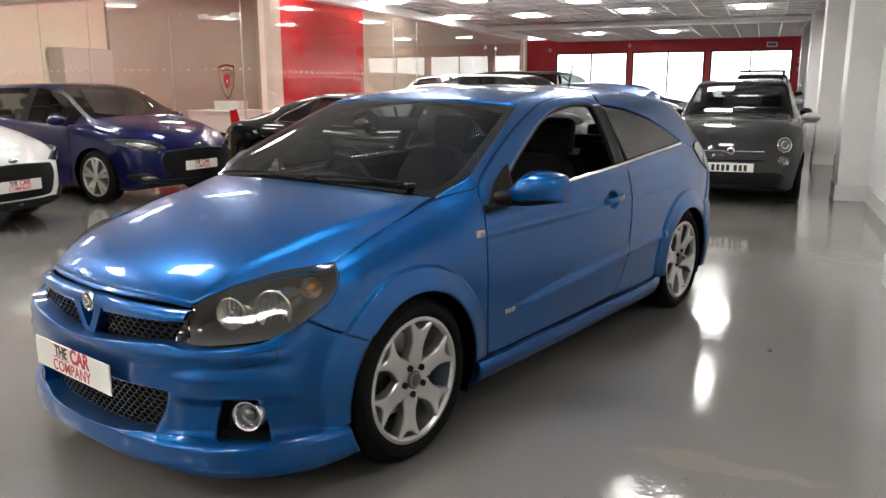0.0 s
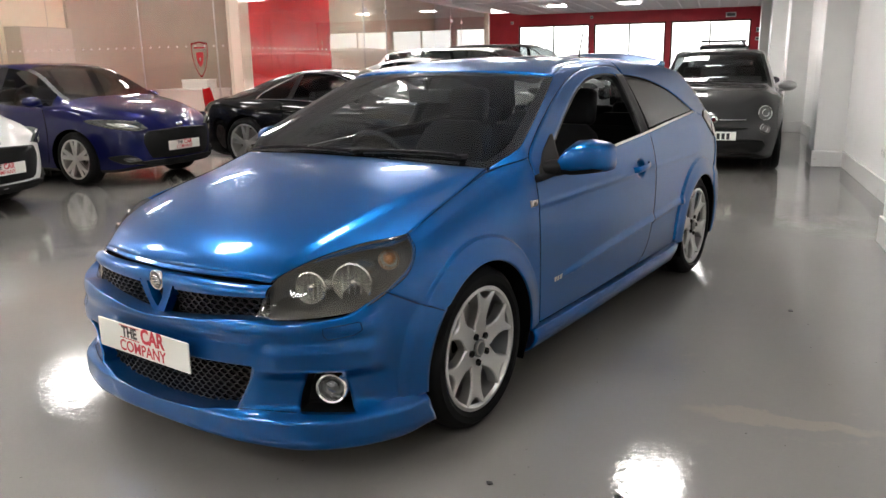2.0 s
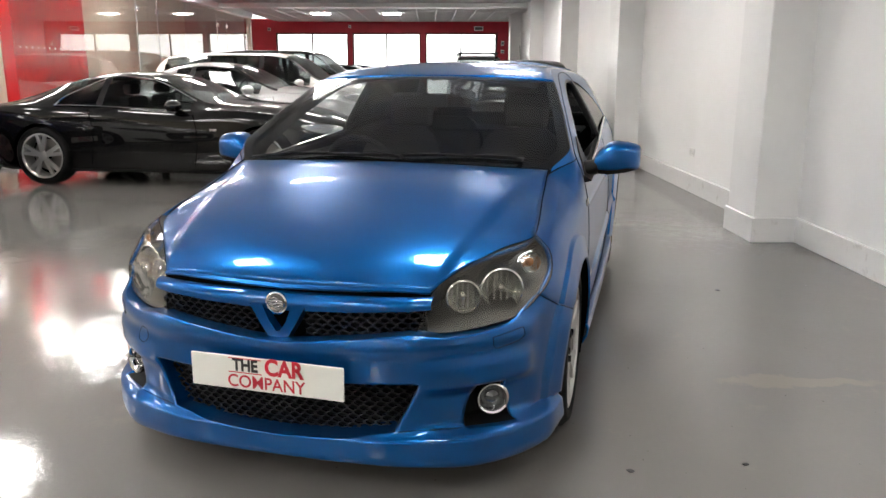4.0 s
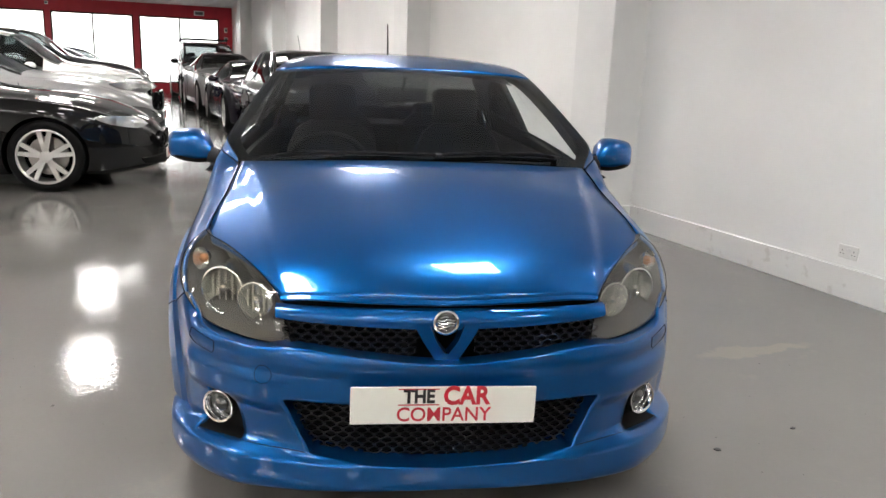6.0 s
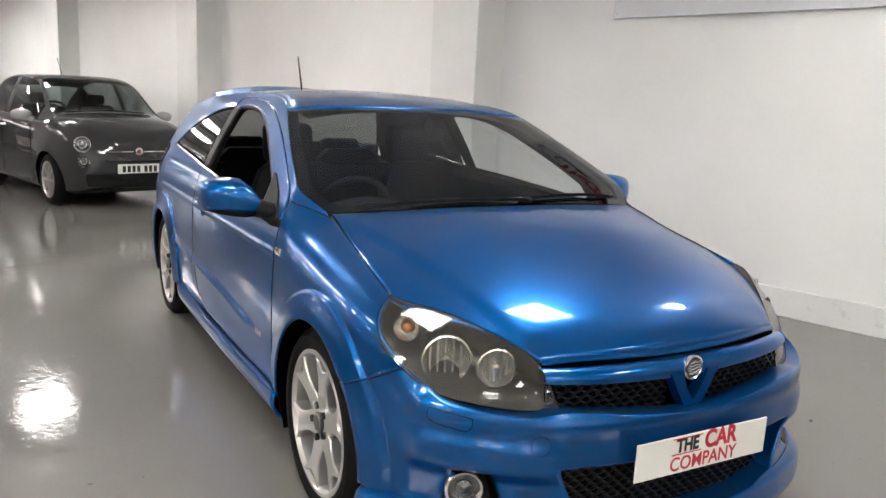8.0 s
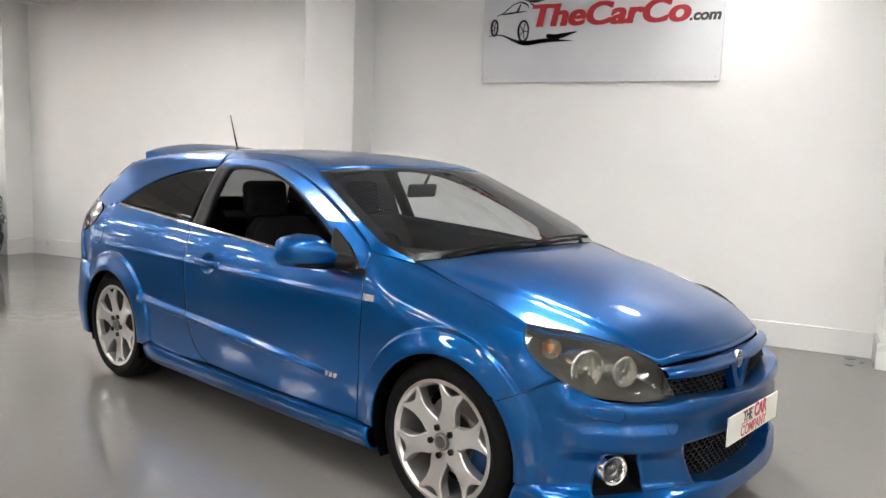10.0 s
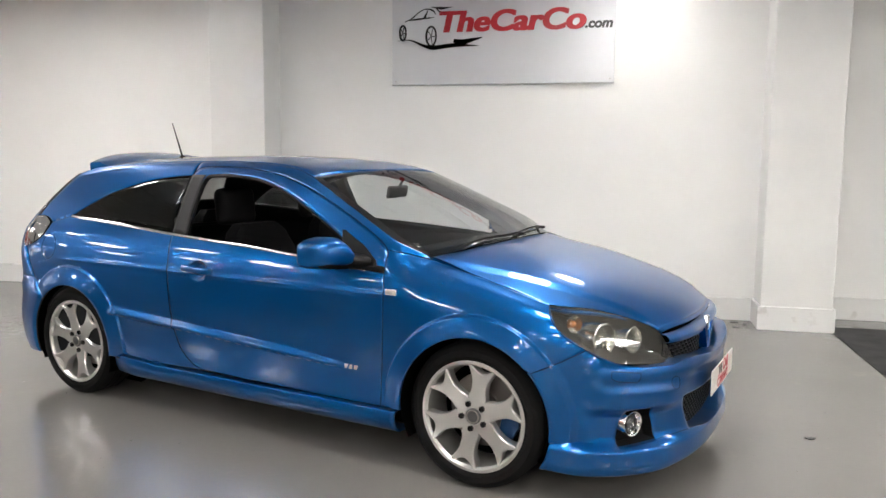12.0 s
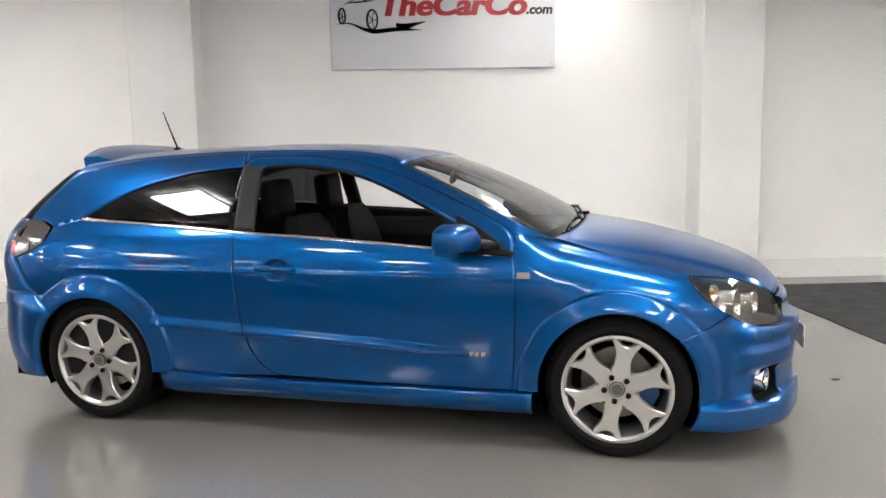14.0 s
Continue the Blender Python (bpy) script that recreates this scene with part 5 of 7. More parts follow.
def build_hero_nose(car, paint):
    fwd = lambda c: Vector((1, c.y, 0.1))
    nets = [bumper_block(c, r, nu, nv) for c, nu in ((0, 40), (1, 14), (2, 18), (3, 22)) for r, nv in ((0, 22), (1, 20), (2, 16)) if (c, r) not in ((0, 1), (2, 1))]
    hero_part("front_bumper", nets, paint, car, 0, 0.010, "", fwd)
    # shelf from the bumper's top edge back under lamps and grille
    tops = np.array([nose(s, _ZT(s)) for s in np.linspace(0, 0.88, 60)])
    hero_part("bumper_shelf", [np.array([tops, tops + (-0.07, 0, -0.006)])], paint, car, 0, 0.0, "", lambda c: Vector((0, 0, 1)))
    lows = np.array([nose(s, _ZL(s)) for s in np.linspace(0, 1.05, 60)])
    hero_part("undertray", [np.array([lows, lows * (1, 0.9, 1) + (-0.12, 0, 0.01), lows * (0, 0.85, 1) + (1.2, 0, 0.02)])], M["void"], car, 0, 0.0, "", lambda c: Vector((0, 0, -1)))
    gap("shut_line", np.vstack([[np.array(nose(s, _ZB(s) - 0.002, 0.001)) * (1, sg, 1) for s in np.linspace(0.40, 0.60, 20)[::(1 if sg < 0 else 1)]] for sg in (1,)]), car, 0.0012)
    gap("shut_line", np.array([np.array(nose(s, _ZB(s) - 0.002, 0.001)) * (1, -1, 1) for s in np.linspace(0.40, 0.60, 20)]), car, 0.0012)
    # upper bar with its V
    def face(y, z, d=-0.045):
        s = float(np.interp(abs(y), _BY, _BS))
        return (_bx(s) + d, y, z)
    yy = np.linspace(0, 0.482, 30)
    bar = [[face(y, 0.689 - 0.006 * y, -0.080) for y in yy], [face(y, 0.686 - 0.006 * y, -0.058) for y in yy], [face(y, 0.672, -0.046) for y in yy], [face(y, 0.650 + 0.012 * (y / 0.45), -0.042) for y in yy], [face(y, 0.633 + 0.018 * (y / 0.45), -0.046) for y in yy], [face(y, 0.628 + 0.018 * (y / 0.45), -0.075) for y in yy]]
    leg_o = [(0.098, 0.650), (0.070, 0.600), (0.036, 0.546)]
    leg_i = [(0.045, 0.650), (0.026, 0.600), (0.0, 0.566)]
    o, i = poly_at(leg_o, 10), poly_at(leg_i, 10)
    leg = [[face(a, b, -0.07) for a, b in o], [face(a - 0.004, b, -0.036) for a, b in o], [face(a + 0.004, b, -0.036) for a, b in i], [face(a, b, -0.07) for a, b in i]]
    foot = [[face(y, 0.567 - 0.0 * y, -0.036) for y in (0, 0.012, 0.024)], [face(y, 0.545, -0.034) for y in (0, 0.018, 0.036)]]
    hero_part("grille_bar", [np.array(bar), np.array(leg), np.array(foot)], paint, car, 0, 0.0, "body-coloured grille bar with a V", fwd, False)
    bm = bmesh.new()
    add_lathe(bm, [(0.0, 0.010), (0.028, 0.009), (0.032, 0.012), (0.037, 0.010), (0.038, 0.0), (0.034, -0.01)], 40, Matrix.Translation((2.087, -0.004, 0.657)) @ FRONTM)
    em = part("emblem", bm, M["chrome"], car, "round chrome emblem, plain shape")
    bm = bmesh.new()
    add_cyl(bm, 0.026, 0.003, Matrix.Translation((2.0985, -0.004, 0.657)) @ FRONTM, 32)
    part("emblem_face", bm, M["alloy_dark"], em)
    for k in range(-2, 3):
        hw = 0.024 * math.sqrt(1 - (k / 3) ** 2)
        bm = bmesh.new()
        add_tube(bm, [(2.1005 + 0.002 * math.cos(3 * u), -0.004 + hw * u, 0.657 + 0.0088 * k + 0.0025 * math.sin(4 * u + k)) for u in np.linspace(-1, 1, 9)], 0.0022, 6)
        part("emblem_bar", bm, M["chrome"], em)
    # upper honeycomb, lower honeycomb
    for sg in (1, -1):
        hex_grille(car, lambda y, z: 0.0 < y < 0.42 and -0.070 < z < 0.040 and z > -0.066 + 0.035 * (y / 0.42) and z < 0.034 + 0.016 * (y / 0.42) and (y > 0.055 - z * 0.45),
                   lambda y, z, d: Vector((*face((y + 0.03) * sg, z + 0.598, -0.062 + d)[:2], z + 0.598)), 0.029, M["mesh_black"], "upper_grille")
    def low_in(y, z):
        zz = z + 0.34
        return abs(y) < _IE(zz) + 0.015 and _ZB(min(abs(y), 0.44)) - 0.012 < zz < 0.435
    hex_grille(car, low_in, lambda y, z, d: Vector((*face(y, z, -0.055 + d)[:2], z + 0.34)), 0.029, M["mesh_black"], "lower_grille", 0.012)
    for nm, y1, z0, z1, d in (("grille_backing", 0.46, 0.53, 0.70, -0.09), ("grille_backing", 0.50, 0.22, 0.45, -0.085)):
        ys = np.linspace(0, y1, 24)
        hero_part(nm, [np.array([[face(y, z0, d) for y in ys], [face(y, z1, d) for y in ys]])], M["void"], car, 0, 0.0, "", fwd)
    # fold of the intake's edge
    ring = [nose(s, _ZA(s)) for s in np.linspace(0, 0.455, 20)] + [nose(_IE(z), z) for z in np.linspace(0.425, 0.275, 16)] + [nose(s, _ZB(s)) for s in np.linspace(0.385, 0, 20)]
    ring = np.array(ring)
    hero_part("intake_edge", [np.array([ring, ring * (1, 0.985, 1) + (-0.03, 0, 0), ring * (1, 0.97, 1) + (-0.08, 0, 0)])], paint, car, 0, 0.0, "", lambda c: Vector((0, -c.y, 0.34 - c.z)))
    # fog lamps
    for sg in (1, -1):
        fl = empty("fog_lamp")
        fl.parent = car
        zs = [(s, _ZA(s)) for s in np.linspace(0.635, 0.80, 10)] + [(_FO(z), z) for z in np.linspace(0.39, 0.25, 10)] + [(s, _ZB(s)) for s in np.linspace(0.84, 0.59, 12)] + [(_FI(z), z) for z in np.linspace(0.265, 0.405, 10)]
        ring = np.array([nose(s, z) for s, z in zs]) * (1, sg, 1)
        cen = ring.mean(axis=0)
        back = ring * 0.9 + cen * 0.1 + (-0.055, -0.025 * sg, 0)
        bm = bmesh.new()
        add_grid(bm, [[tuple(p) for p in ring], [tuple(p) for p in (ring * 0.95 + back * 0.05)], [tuple(p) for p in back]], True)
        bm.verts.ensure_lookup_table()
        bm.faces.new(list(bm.verts)[-len(ring):])
        part("fog_surround", bm, M["black"], fl, "black plastic recess", False)
        c = Vector((1.932, 0.658 * sg, 0.345))
        mm = look(c, c - Vector((0.90, 0.42 * sg, 0.02)))
        bm = bmesh.new()
        add_lathe(bm, [(0.054, -0.03), (0.054, 0.006), (0.051, 0.011), (0.045, 0.009), (0.036, -0.008), (0.034, -0.02)], 40, mm)
        part("fog_ring", bm, M["chrome"], fl, "chrome ring")
        bm = bmesh.new()
        add_lathe(bm, [(0.0, 0.004), (0.012, 0.002), (0.022, -0.004), (0.024, -0.012), (0.038, -0.014)], 40, mm)
        part("fog_lens", bm, M["lamp_dim"], fl, "clear fog lens")
        # washer flap outline
        wz = [(0.70, 0.560), (0.82, 0.572), (0.825, 0.545), (0.80, 0.530), (0.715, 0.520), (0.70, 0.535), (0.70, 0.560)]
        gap("washer_flap_line", np.array([nose(s, z, 0.0005) for s, z in poly_at(wz, 40)]) * (1, sg, 1), car, 0.0011)
        build_headlamp(car, sg)
    # tow eye cover on the right
    q = np.array([nose(0.52 + 0.026 * math.cos(t), 0.50 + 0.026 * math.sin(t), 0.0004) for t in np.linspace(0, 2 * math.pi, 30)]) * (1, -1, 1)
    gap("tow_cover_line", q, car, 0.0008)
    plate_front(car, Matrix.Translation((2.168, -0.012, 0.442)) @ pose(0, 0, 0, -0.6, 0, 0) @ FRONTM)


def build_headlamp(car, sg):
    lamp = empty("headlamp")
    lamp.parent = car
    top, low = curve(HL_TOP), curve(HL_LOW)
    n = 40
    a, b = poly_at(top, n), poly_at(low, n)
    net = []
    for j in range(13):
        v = j / 12
        row = []
        for i in range(n + 1):
            p = a[i] * (1 - v) + b[i] * v
            w = np.linalg.norm(a[i] - b[i])
            k = 0.30 * w * v * (1 - v) * 0.62
            row.append(p + np.array((0.70, 0.62, 0.25)) * k)
        net.append(row)
    net = np.array(net)
    fwd = lambda c: Vector((1, c.y, 0.2))
    g = hero_part("lamp_lens", [net], M["lamp_glass"], lamp, sg, 0.0, "clear, slightly hazy lamp cover", fwd, False)
    g.visible_shadow = False
    inner = np.array([a * 0.99 + b * 0.01, a * 0.85 + b * 0.15 + (-0.05, -0.02, -0.012), a * 0.5 + b * 0.5 + (-0.105, -0.055, 0), a * 0.15 + b * 0.85 + (-0.075, -0.03, 0.010), b])
    hero_part("lamp_housing", [inner], M["lamp_dark"], lamp, sg, 0.0, "dark grey lamp housing", fwd, False)
    # rim seal
    q = np.vstack([a, b[::-1]]) * (1, sg, 1)
    bm = bmesh.new()
    add_tube(bm, [tuple(p) for p in q], 0.0013, 6)
    part("lamp_seal", bm, M["void"], lamp)
    for (x, y, z), r in (((1.835, 0.672, 0.672), 0.066), ((1.925, 0.565, 0.662), 0.052)):
        c = Vector((x - 0.030, (y - 0.014) * sg, z))
        mm = look(c, c - Vector((0.93, 0.36 * sg, 0.03)))
        bm = bmesh.new()
        add_lathe(bm, [(r + 0.012, -0.075), (r + 0.008, -0.040), (r + 0.004, -0.004), (r + 0.005, 0.006), (r, 0.008), (r * 0.97, 0.0), (r * 0.82, -0.022), (r * 0.5, -0.042), (0.012, -0.05), (0.0, -0.05)], 40, mm)
        part("reflector", bm, M["reflector"], lamp, "bright chromed reflector bowl")
        bm = bmesh.new()
        for k in (-2, -1, 0, 1, 2):
            hh = r * math.sqrt(max(0.05, 1 - (k / 2.9) ** 2)) * 0.9
            add_box(bm, k * r * 0.33 - 0.003, k * r * 0.33 + 0.003, -hh, hh, -0.03, -0.018, 0, 1, mm)
        part("reflector_rib", bm, M["reflector"], lamp, "", False)
        bm = bmesh.new()
        add_lathe(bm, [(0.0, 0.0), (0.010, -0.002), (0.013, -0.014), (0.013, -0.045)], 20, mm)
        part("bulb_shield", bm, M["reflector"], lamp)
    c = Vector((1.705, 0.735 * sg, 0.742))
    mm = look(c, c - Vector((0.80, 0.58 * sg, 0.1)))
    bm = bmesh.new()
    add_lathe(bm, [(0.036, 0.004), (0.034, -0.004), (0.022, -0.022), (0.0, -0.028)], 30, mm)
    part("indicator_bowl", bm, M["reflector"], lamp)
    bm = bmesh.new()
    bmesh.ops.create_uvsphere(bm, u_segments=16, v_segments=10, radius=0.015, matrix=mm @ Matrix.Translation((0, 0, -0.008)))
    part("indicator_bulb", bm, M["amber_dim"], lamp, "amber indicator bulb")


def build_hero_tail(car, paint):
    back = lambda c: Vector((-1, c.y * 0.6, 0.15))
    def rear(z0, z1, xs, nz=14, ny=24, xe=None):
        net = []
        for j in range(nz + 1):
            z = z0 + (z1 - z0) * j / nz
            xe_ = xe(z)
            ye = side_y(xe_, z)
            xc = xs(z)
            row = []
            for i in range(ny + 1):
                t = i / ny * math.pi / 2
                row.append((xe_ + (xc - xe_) * abs(math.cos(t)) ** 0.8, ye * math.sin(t) ** 0.8 if i else 0.0, z))
            net.append(row)
        return np.array(net)
    xe_up = spline([1.03, 1.10, 1.17, 1.255, 1.292], [-1.735, -1.69, -1.625, -1.545, -1.50])
    xc_up = spline([1.03, 1.10, 1.18, 1.262, 1.298], [-1.95, -1.87, -1.78, -1.67, -1.61])
    hero_part("hatch_glass", [rear(1.04, 1.292, xc_up, 12, 24, xe_up)], M["quarter_glass"], car, 0, 0.0, "dark tinted rear window", back)
    xe_mid = spline([0.66, 0.76, 0.842, 0.92, 0.98, 1.04], [-1.665, -1.735, -1.79, -1.80, -1.78, -1.735])
    xc_mid = spline([0.66, 0.80, 0.95, 1.04], [-2.10, -2.08, -2.02, -1.95])
    hero_part("tailgate", [rear(0.66, 1.04, xc_mid, 14, 24, xe_mid)], paint, car, 0, 0.012, "", back, True, True)
    def xe_low(z):
        return -AX - math.sqrt(max(0.339 ** 2 - (z - WR) ** 2, 0.004)) - 0.0
    xc_low = spline([0.22, 0.30, 0.45, 0.60, 0.68], [-2.04, -2.09, -2.13, -2.14, -2.11])
    hero_part("rear_bumper", [rear(0.215, 0.668, xc_low, 18, 30, lambda z: -1.54 - (z - 0.56) * 1.196 if z > 0.56 else xe_low(z))], paint, car, 0, 0.012, "", back, True, True)
    for sg in (1, -1):
        tl = empty("tail_lamp")
        tl.parent = car
        a = curve([(-1.585, 1.0), (-1.66, 1.033), (-1.74, 1.033)])
        b = curve([(-1.585, 0.995), (-1.62, 0.925), (-1.70, 0.878), (-1.80, 0.846)])
        net = ruled(a, b, 24, 12)
        hero_part("lamp_cover", [on_side(net, 0.006)], M["tail_clear"], tl, sg, 0.0, "smoked clear tail lamp", None, False)
        net = ruled(curve([(-1.70, 0.93), (-1.76, 0.95), (-1.80, 0.95)]), curve([(-1.70, 0.885), (-1.76, 0.866), (-1.80, 0.856)]), 10, 6)
        hero_part("lamp_red", [on_side(net, 0.009)], M["tail_clear"], tl, sg, 0.0, "smoked lens", None, False)
        net = []
        for z in np.linspace(0.846, 1.033, 12):
            xe = -1.79 + 0.055 * smooth01(0.95, 1.033, z)
            ye = side_y(xe, z)
            net.append([(xe - 0.13 * math.sin(t), ye - 0.20 * (1 - math.cos(t)), z) for t in np.linspace(0, 1.35, 10)])
        net = np.array(net)
        hero_part("lamp_rear", [net + (-0.004, 0.004, 0)], M["tail_clear"], tl, sg, 0.0, "smoked lens", back, False)
        hero_part("lamp_stop", [net[1:6, 0:6] + (-0.007, 0.006, 0)], M["lamp_red"], tl, sg, 0.0, "red lens", back, False)


def build_hero_cabin(car):
    # floor pan, inner sides and bulkhead close the cabin from below
    part("floor_pan", box(-1.95, 1.75, -0.70, 0.70, 0.17, 0.23), M["void"], car, "", False)
    bm = bmesh.new()
    add_box(bm, 0.95, 1.0, -0.68, 0.68, 0.23, 0.90)
    part("bulkhead", bm, M["void"], car, "", False)
    for s in (1, -1):
        bm = bmesh.new()
        rows = [[(x, s * (side_y(x, z) - 0.055), z) for x in np.linspace(-1.75, 0.86, 40)] for z in (0.23, 0.5, 0.7, 0.85, 0.90)]
        add_grid(bm, rows)
        part("door_card", bm, M["cabin"], car)
        bm = bmesh.new()
        rows = [[(x, s * (side_y(x, 0.93) - d), z) for x in np.linspace(-1.35, 0.82, 30)] for d, z in ((0.045, 0.885), (0.055, 0.915), (0.085, 0.92), (0.11, 0.89), (0.12, 0.80))]
        add_grid(bm, rows)
        part("door_rail", bm, M["cabin"], car)
    # dashboard
    rows = []
    for y in np.linspace(-0.68, 0.68, 34):
        f = abs(y) / 0.68
        hump = 0.045 * math.exp(-((y + 0.36) / 0.17) ** 2)
        rows.append([(1.08 - 0.12 * f * f, y, 0.93), (0.95 - 0.1 * f * f, y, 0.945), (0.72, y, 0.935 + hump * 0.5), (0.55, y, 0.915 + hump), (0.50, y, 0.885 + hump), (0.50, y, 0.78), (0.58, y, 0.60), (0.70, y, 0.45)])
    bm = bmesh.new()
    add_grid(bm, rows)
    part("dashboard", bm, M["cabin"], car, "dark grey moulded dashboard")
    # steering wheel on the right
    st = empty("steering_wheel")
    st.parent = car
    st.matrix_local = Matrix.Translation((0.40, -0.36, 0.865)) @ Matrix.Rotation(radians(-65), 4, "Y")
    bm = bmesh.new()
    add_lathe(bm, [(0.18 + 0.015 * math.cos(t), 0.015 * math.sin(t)) for t in np.linspace(0, 2 * math.pi, 11)], 40)
    part("wheel_rim", bm, M["seat"], st)
    bm = bmesh.new()
    add_box(bm, -0.07, 0.07, -0.075, 0.075, -0.04, 0.01, 0.02, 2)
    add_box(bm, -0.02, 0.02, -0.17, 0.17, -0.02, -0.002, 0.005, 1)
    add_box(bm, -0.17, 0.0, -0.03, 0.03, -0.02, -0.002, 0.005, 1)
    part("wheel_boss", bm, M["cabin"], st)
    # seats
    for nm, x, ys, w in (("front_seat", 0.03, (-0.36, 0.36), 0.50), ("rear_seat", -0.95, (-0.33, 0.33), 0.54)):
        for y in ys:
            se = empty(nm)
            se.parent = car
            se.matrix_local = pose(x, y, 0)
            bm = bmesh.new()
            add_box(bm, -0.27, 0.27, -w / 2, w / 2, 0.36, 0.52, 0.06, 3)
            part("seat_cushion", bm, M["seat"], se)
            rows = []
            for z, hw, d, lean in ((0.45, 0.235, 0.085, 0.0), (0.6, 0.255, 0.085, 0.045), (0.75, 0.262, 0.08, 0.09), (0.88, 0.25, 0.07, 0.125), (0.98, 0.205, 0.055, 0.15), (1.03, 0.14, 0.04, 0.163)):
                row = []
                for t in np.linspace(0, 2 * math.pi, 25)[:-1]:
                    c, q = math.cos(t), math.sin(t)
                    bol = 0.035 * (abs(q) ** 4) * (1 if c > 0 else 0)
                    row.append((-0.23 - lean + d * math.copysign(abs(c) ** 0.6, c) + bol, hw * math.copysign(abs(q) ** 0.7, q), z))
                rows.append(row)
            bm = bmesh.new()
            add_grid(bm, rows, True)
            bm.verts.ensure_lookup_table()
            bm.faces.new(list(bm.verts)[-24:])
            part("seat_back", bm, M["seat"], se)
            bm = bmesh.new()
            hz = 1.02 if nm == "front_seat" else 0.96
            add_box(bm, -0.05, 0.045, -0.135, 0.135, hz, hz + 0.21 if nm == "front_seat" else hz + 0.14, 0.04, 4, pose(-0.405, 0, 0, 0, -6, 0))
            part("head_rest", bm, M["seat"], se)
    part("parcel_shelf", box(-1.75, -1.25, -0.62, 0.62, 0.93, 0.95, 0.005, 1), M["cabin"], car, "", False)
    part("cabin_rear", box(-1.72, -1.70, -0.66, 0.66, 0.20, 0.95), M["cabin"], car, "", False)
    # rear-view mirror
    bm = bmesh.new()
    add_box(bm, -0.012, 0.012, -0.12, 0.12, -0.035, 0.035, 0.012, 3, pose(0.40, -0.02, 1.215, 0, 10, 8))
    add_tube(bm, [(0.41, -0.02, 1.235), (0.44, -0.01, 1.30)], 0.008, 8)
    part("interior_mirror", bm, M["black"], car)
    # headlining under the roof
    bm = bmesh.new()
    rows = [[(x, y, _RC(x) - 0.030 - 0.05 * (abs(y) / 0.55) ** 2.6) for y in np.linspace(-0.53, 0.53, 15)] for x in np.linspace(-1.6, 0.30, 24)]
    add_grid(bm, rows)
    part("headlining", bm, M["headlining"], car)


M["amber_dim"] = mat("amber_bulb", (0.42, 0.16, 0.05), 0.25)
M["calliper"] = mat("blue_calliper", (0.004, 0.045, 0.14), 0.4)
M["trim_grey"] = mat("pillar_trim_grey", (0.022, 0.022, 0.023), 0.5, 0, Specular_IOR_Level=0.2)
M["headlining"] = mat("grey_headlining", (0.10, 0.10, 0.105), 0.9)
M["blue_paint"] = car_paint("bright_blue_paint", (0.0002, 0.077, 0.268), 0.74, 0.31, 0.7)
M["lamp_dark"] = mat("lamp_housing_grey", (0.036, 0.035, 0.033), 0.5, 0.2)
M["lamp_dim"] = mat("fog_lens_grey", (0.10, 0.105, 0.105), 0.14, 0.6, Coat_Weight=1.0)
M["reflector"] = mat("reflector_chrome", (0.74, 0.74, 0.72), 0.24, 1.0)
M["tail_clear"] = mat("smoked_lamp", (0.20, 0.19, 0.185), 0.14, 0.75, Coat_Weight=1.0)


def thin_glass(name, tint, base=0.045, haze=0.0, haze_color=(0.7, 0.68, 0.62), rough=0.015):
    """Clear sheet glass: see-through, with a gloss that grows towards grazing views."""
    m = bpy.data.materials.new(name)
    m.use_nodes = True
    t = m.node_tree
    t.nodes.clear()
    o, mix, tr, gl, lw, pw, ma = (t.nodes.new("ShaderNode" + k) for k in ("OutputMaterial", "MixShader", "BsdfTransparent", "BsdfGlossy", "LayerWeight", "Math", "Math"))
    tr.inputs[0].default_value = (*tint, 1)
    gl.inputs["Roughness"].default_value = rough
    lw.inputs["Blend"].default_value = 0.5
    pw.operation, ma.operation = "POWER", "MULTIPLY_ADD"
    pw.inputs[1].default_value = 4.0
    ma.inputs[1].default_value, ma.inputs[2].default_value = 0.85, base
    t.links.new(lw.outputs["Facing"], pw.inputs[0])
    t.links.new(pw.outputs[0], ma.inputs[0])
    t.links.new(ma.outputs[0], mix.inputs[0])
    clear = tr
    if haze:
        df, hz = t.nodes.new("ShaderNodeBsdfDiffuse"), t.nodes.new("ShaderNodeMixShader")
        df.inputs[0].default_value = (*haze_color, 1)
        hz.inputs[0].default_value = haze
        t.links.new(tr.outputs[0], hz.inputs[1])
        t.links.new(df.outputs[0], hz.inputs[2])
        clear = hz
    t.links.new(clear.outputs[0], mix.inputs[1])
    t.links.new(gl.outputs[0], mix.inputs[2])
    t.links.new(mix.outputs[0], o.inputs[0])
    return m


M["screen_glass"] = thin_glass("windscreen_glass", (0.72, 0.76, 0.75), 0.06)
M["quarter_glass"] = thin_glass("tinted_glass_thin", (0.22, 0.23, 0.23))
M["lamp_glass"] = thin_glass("lamp_cover_glass", (0.86, 0.85, 0.80), 0.05, 0.028, (0.62, 0.60, 0.52), rough=0.06)
build_hero()

M["navy"] = car_paint("dark_blue_paint", (0.0016, 0.0028, 0.045), 0.45)
M["white_paint"] = car_paint("white_paint", (0.74, 0.74, 0.73), 0.0)
M["black_paint"] = car_paint("black_paint", (0.002, 0.002, 0.0022), 0.0, 0.5)
M["grey_paint"] = car_paint("dark_grey_paint", (0.032, 0.032, 0.033), 0.0, 0.5)
M["silver_paint"] = car_paint("silver_paint", (0.48, 0.48, 0.48), 0.7)
M["plum_paint"] = car_paint("dark_plum_paint", (0.006, 0.004, 0.010), 0.4)

M["car_glass"] = thin_glass("car_window_glass", (0.42, 0.45, 0.45))


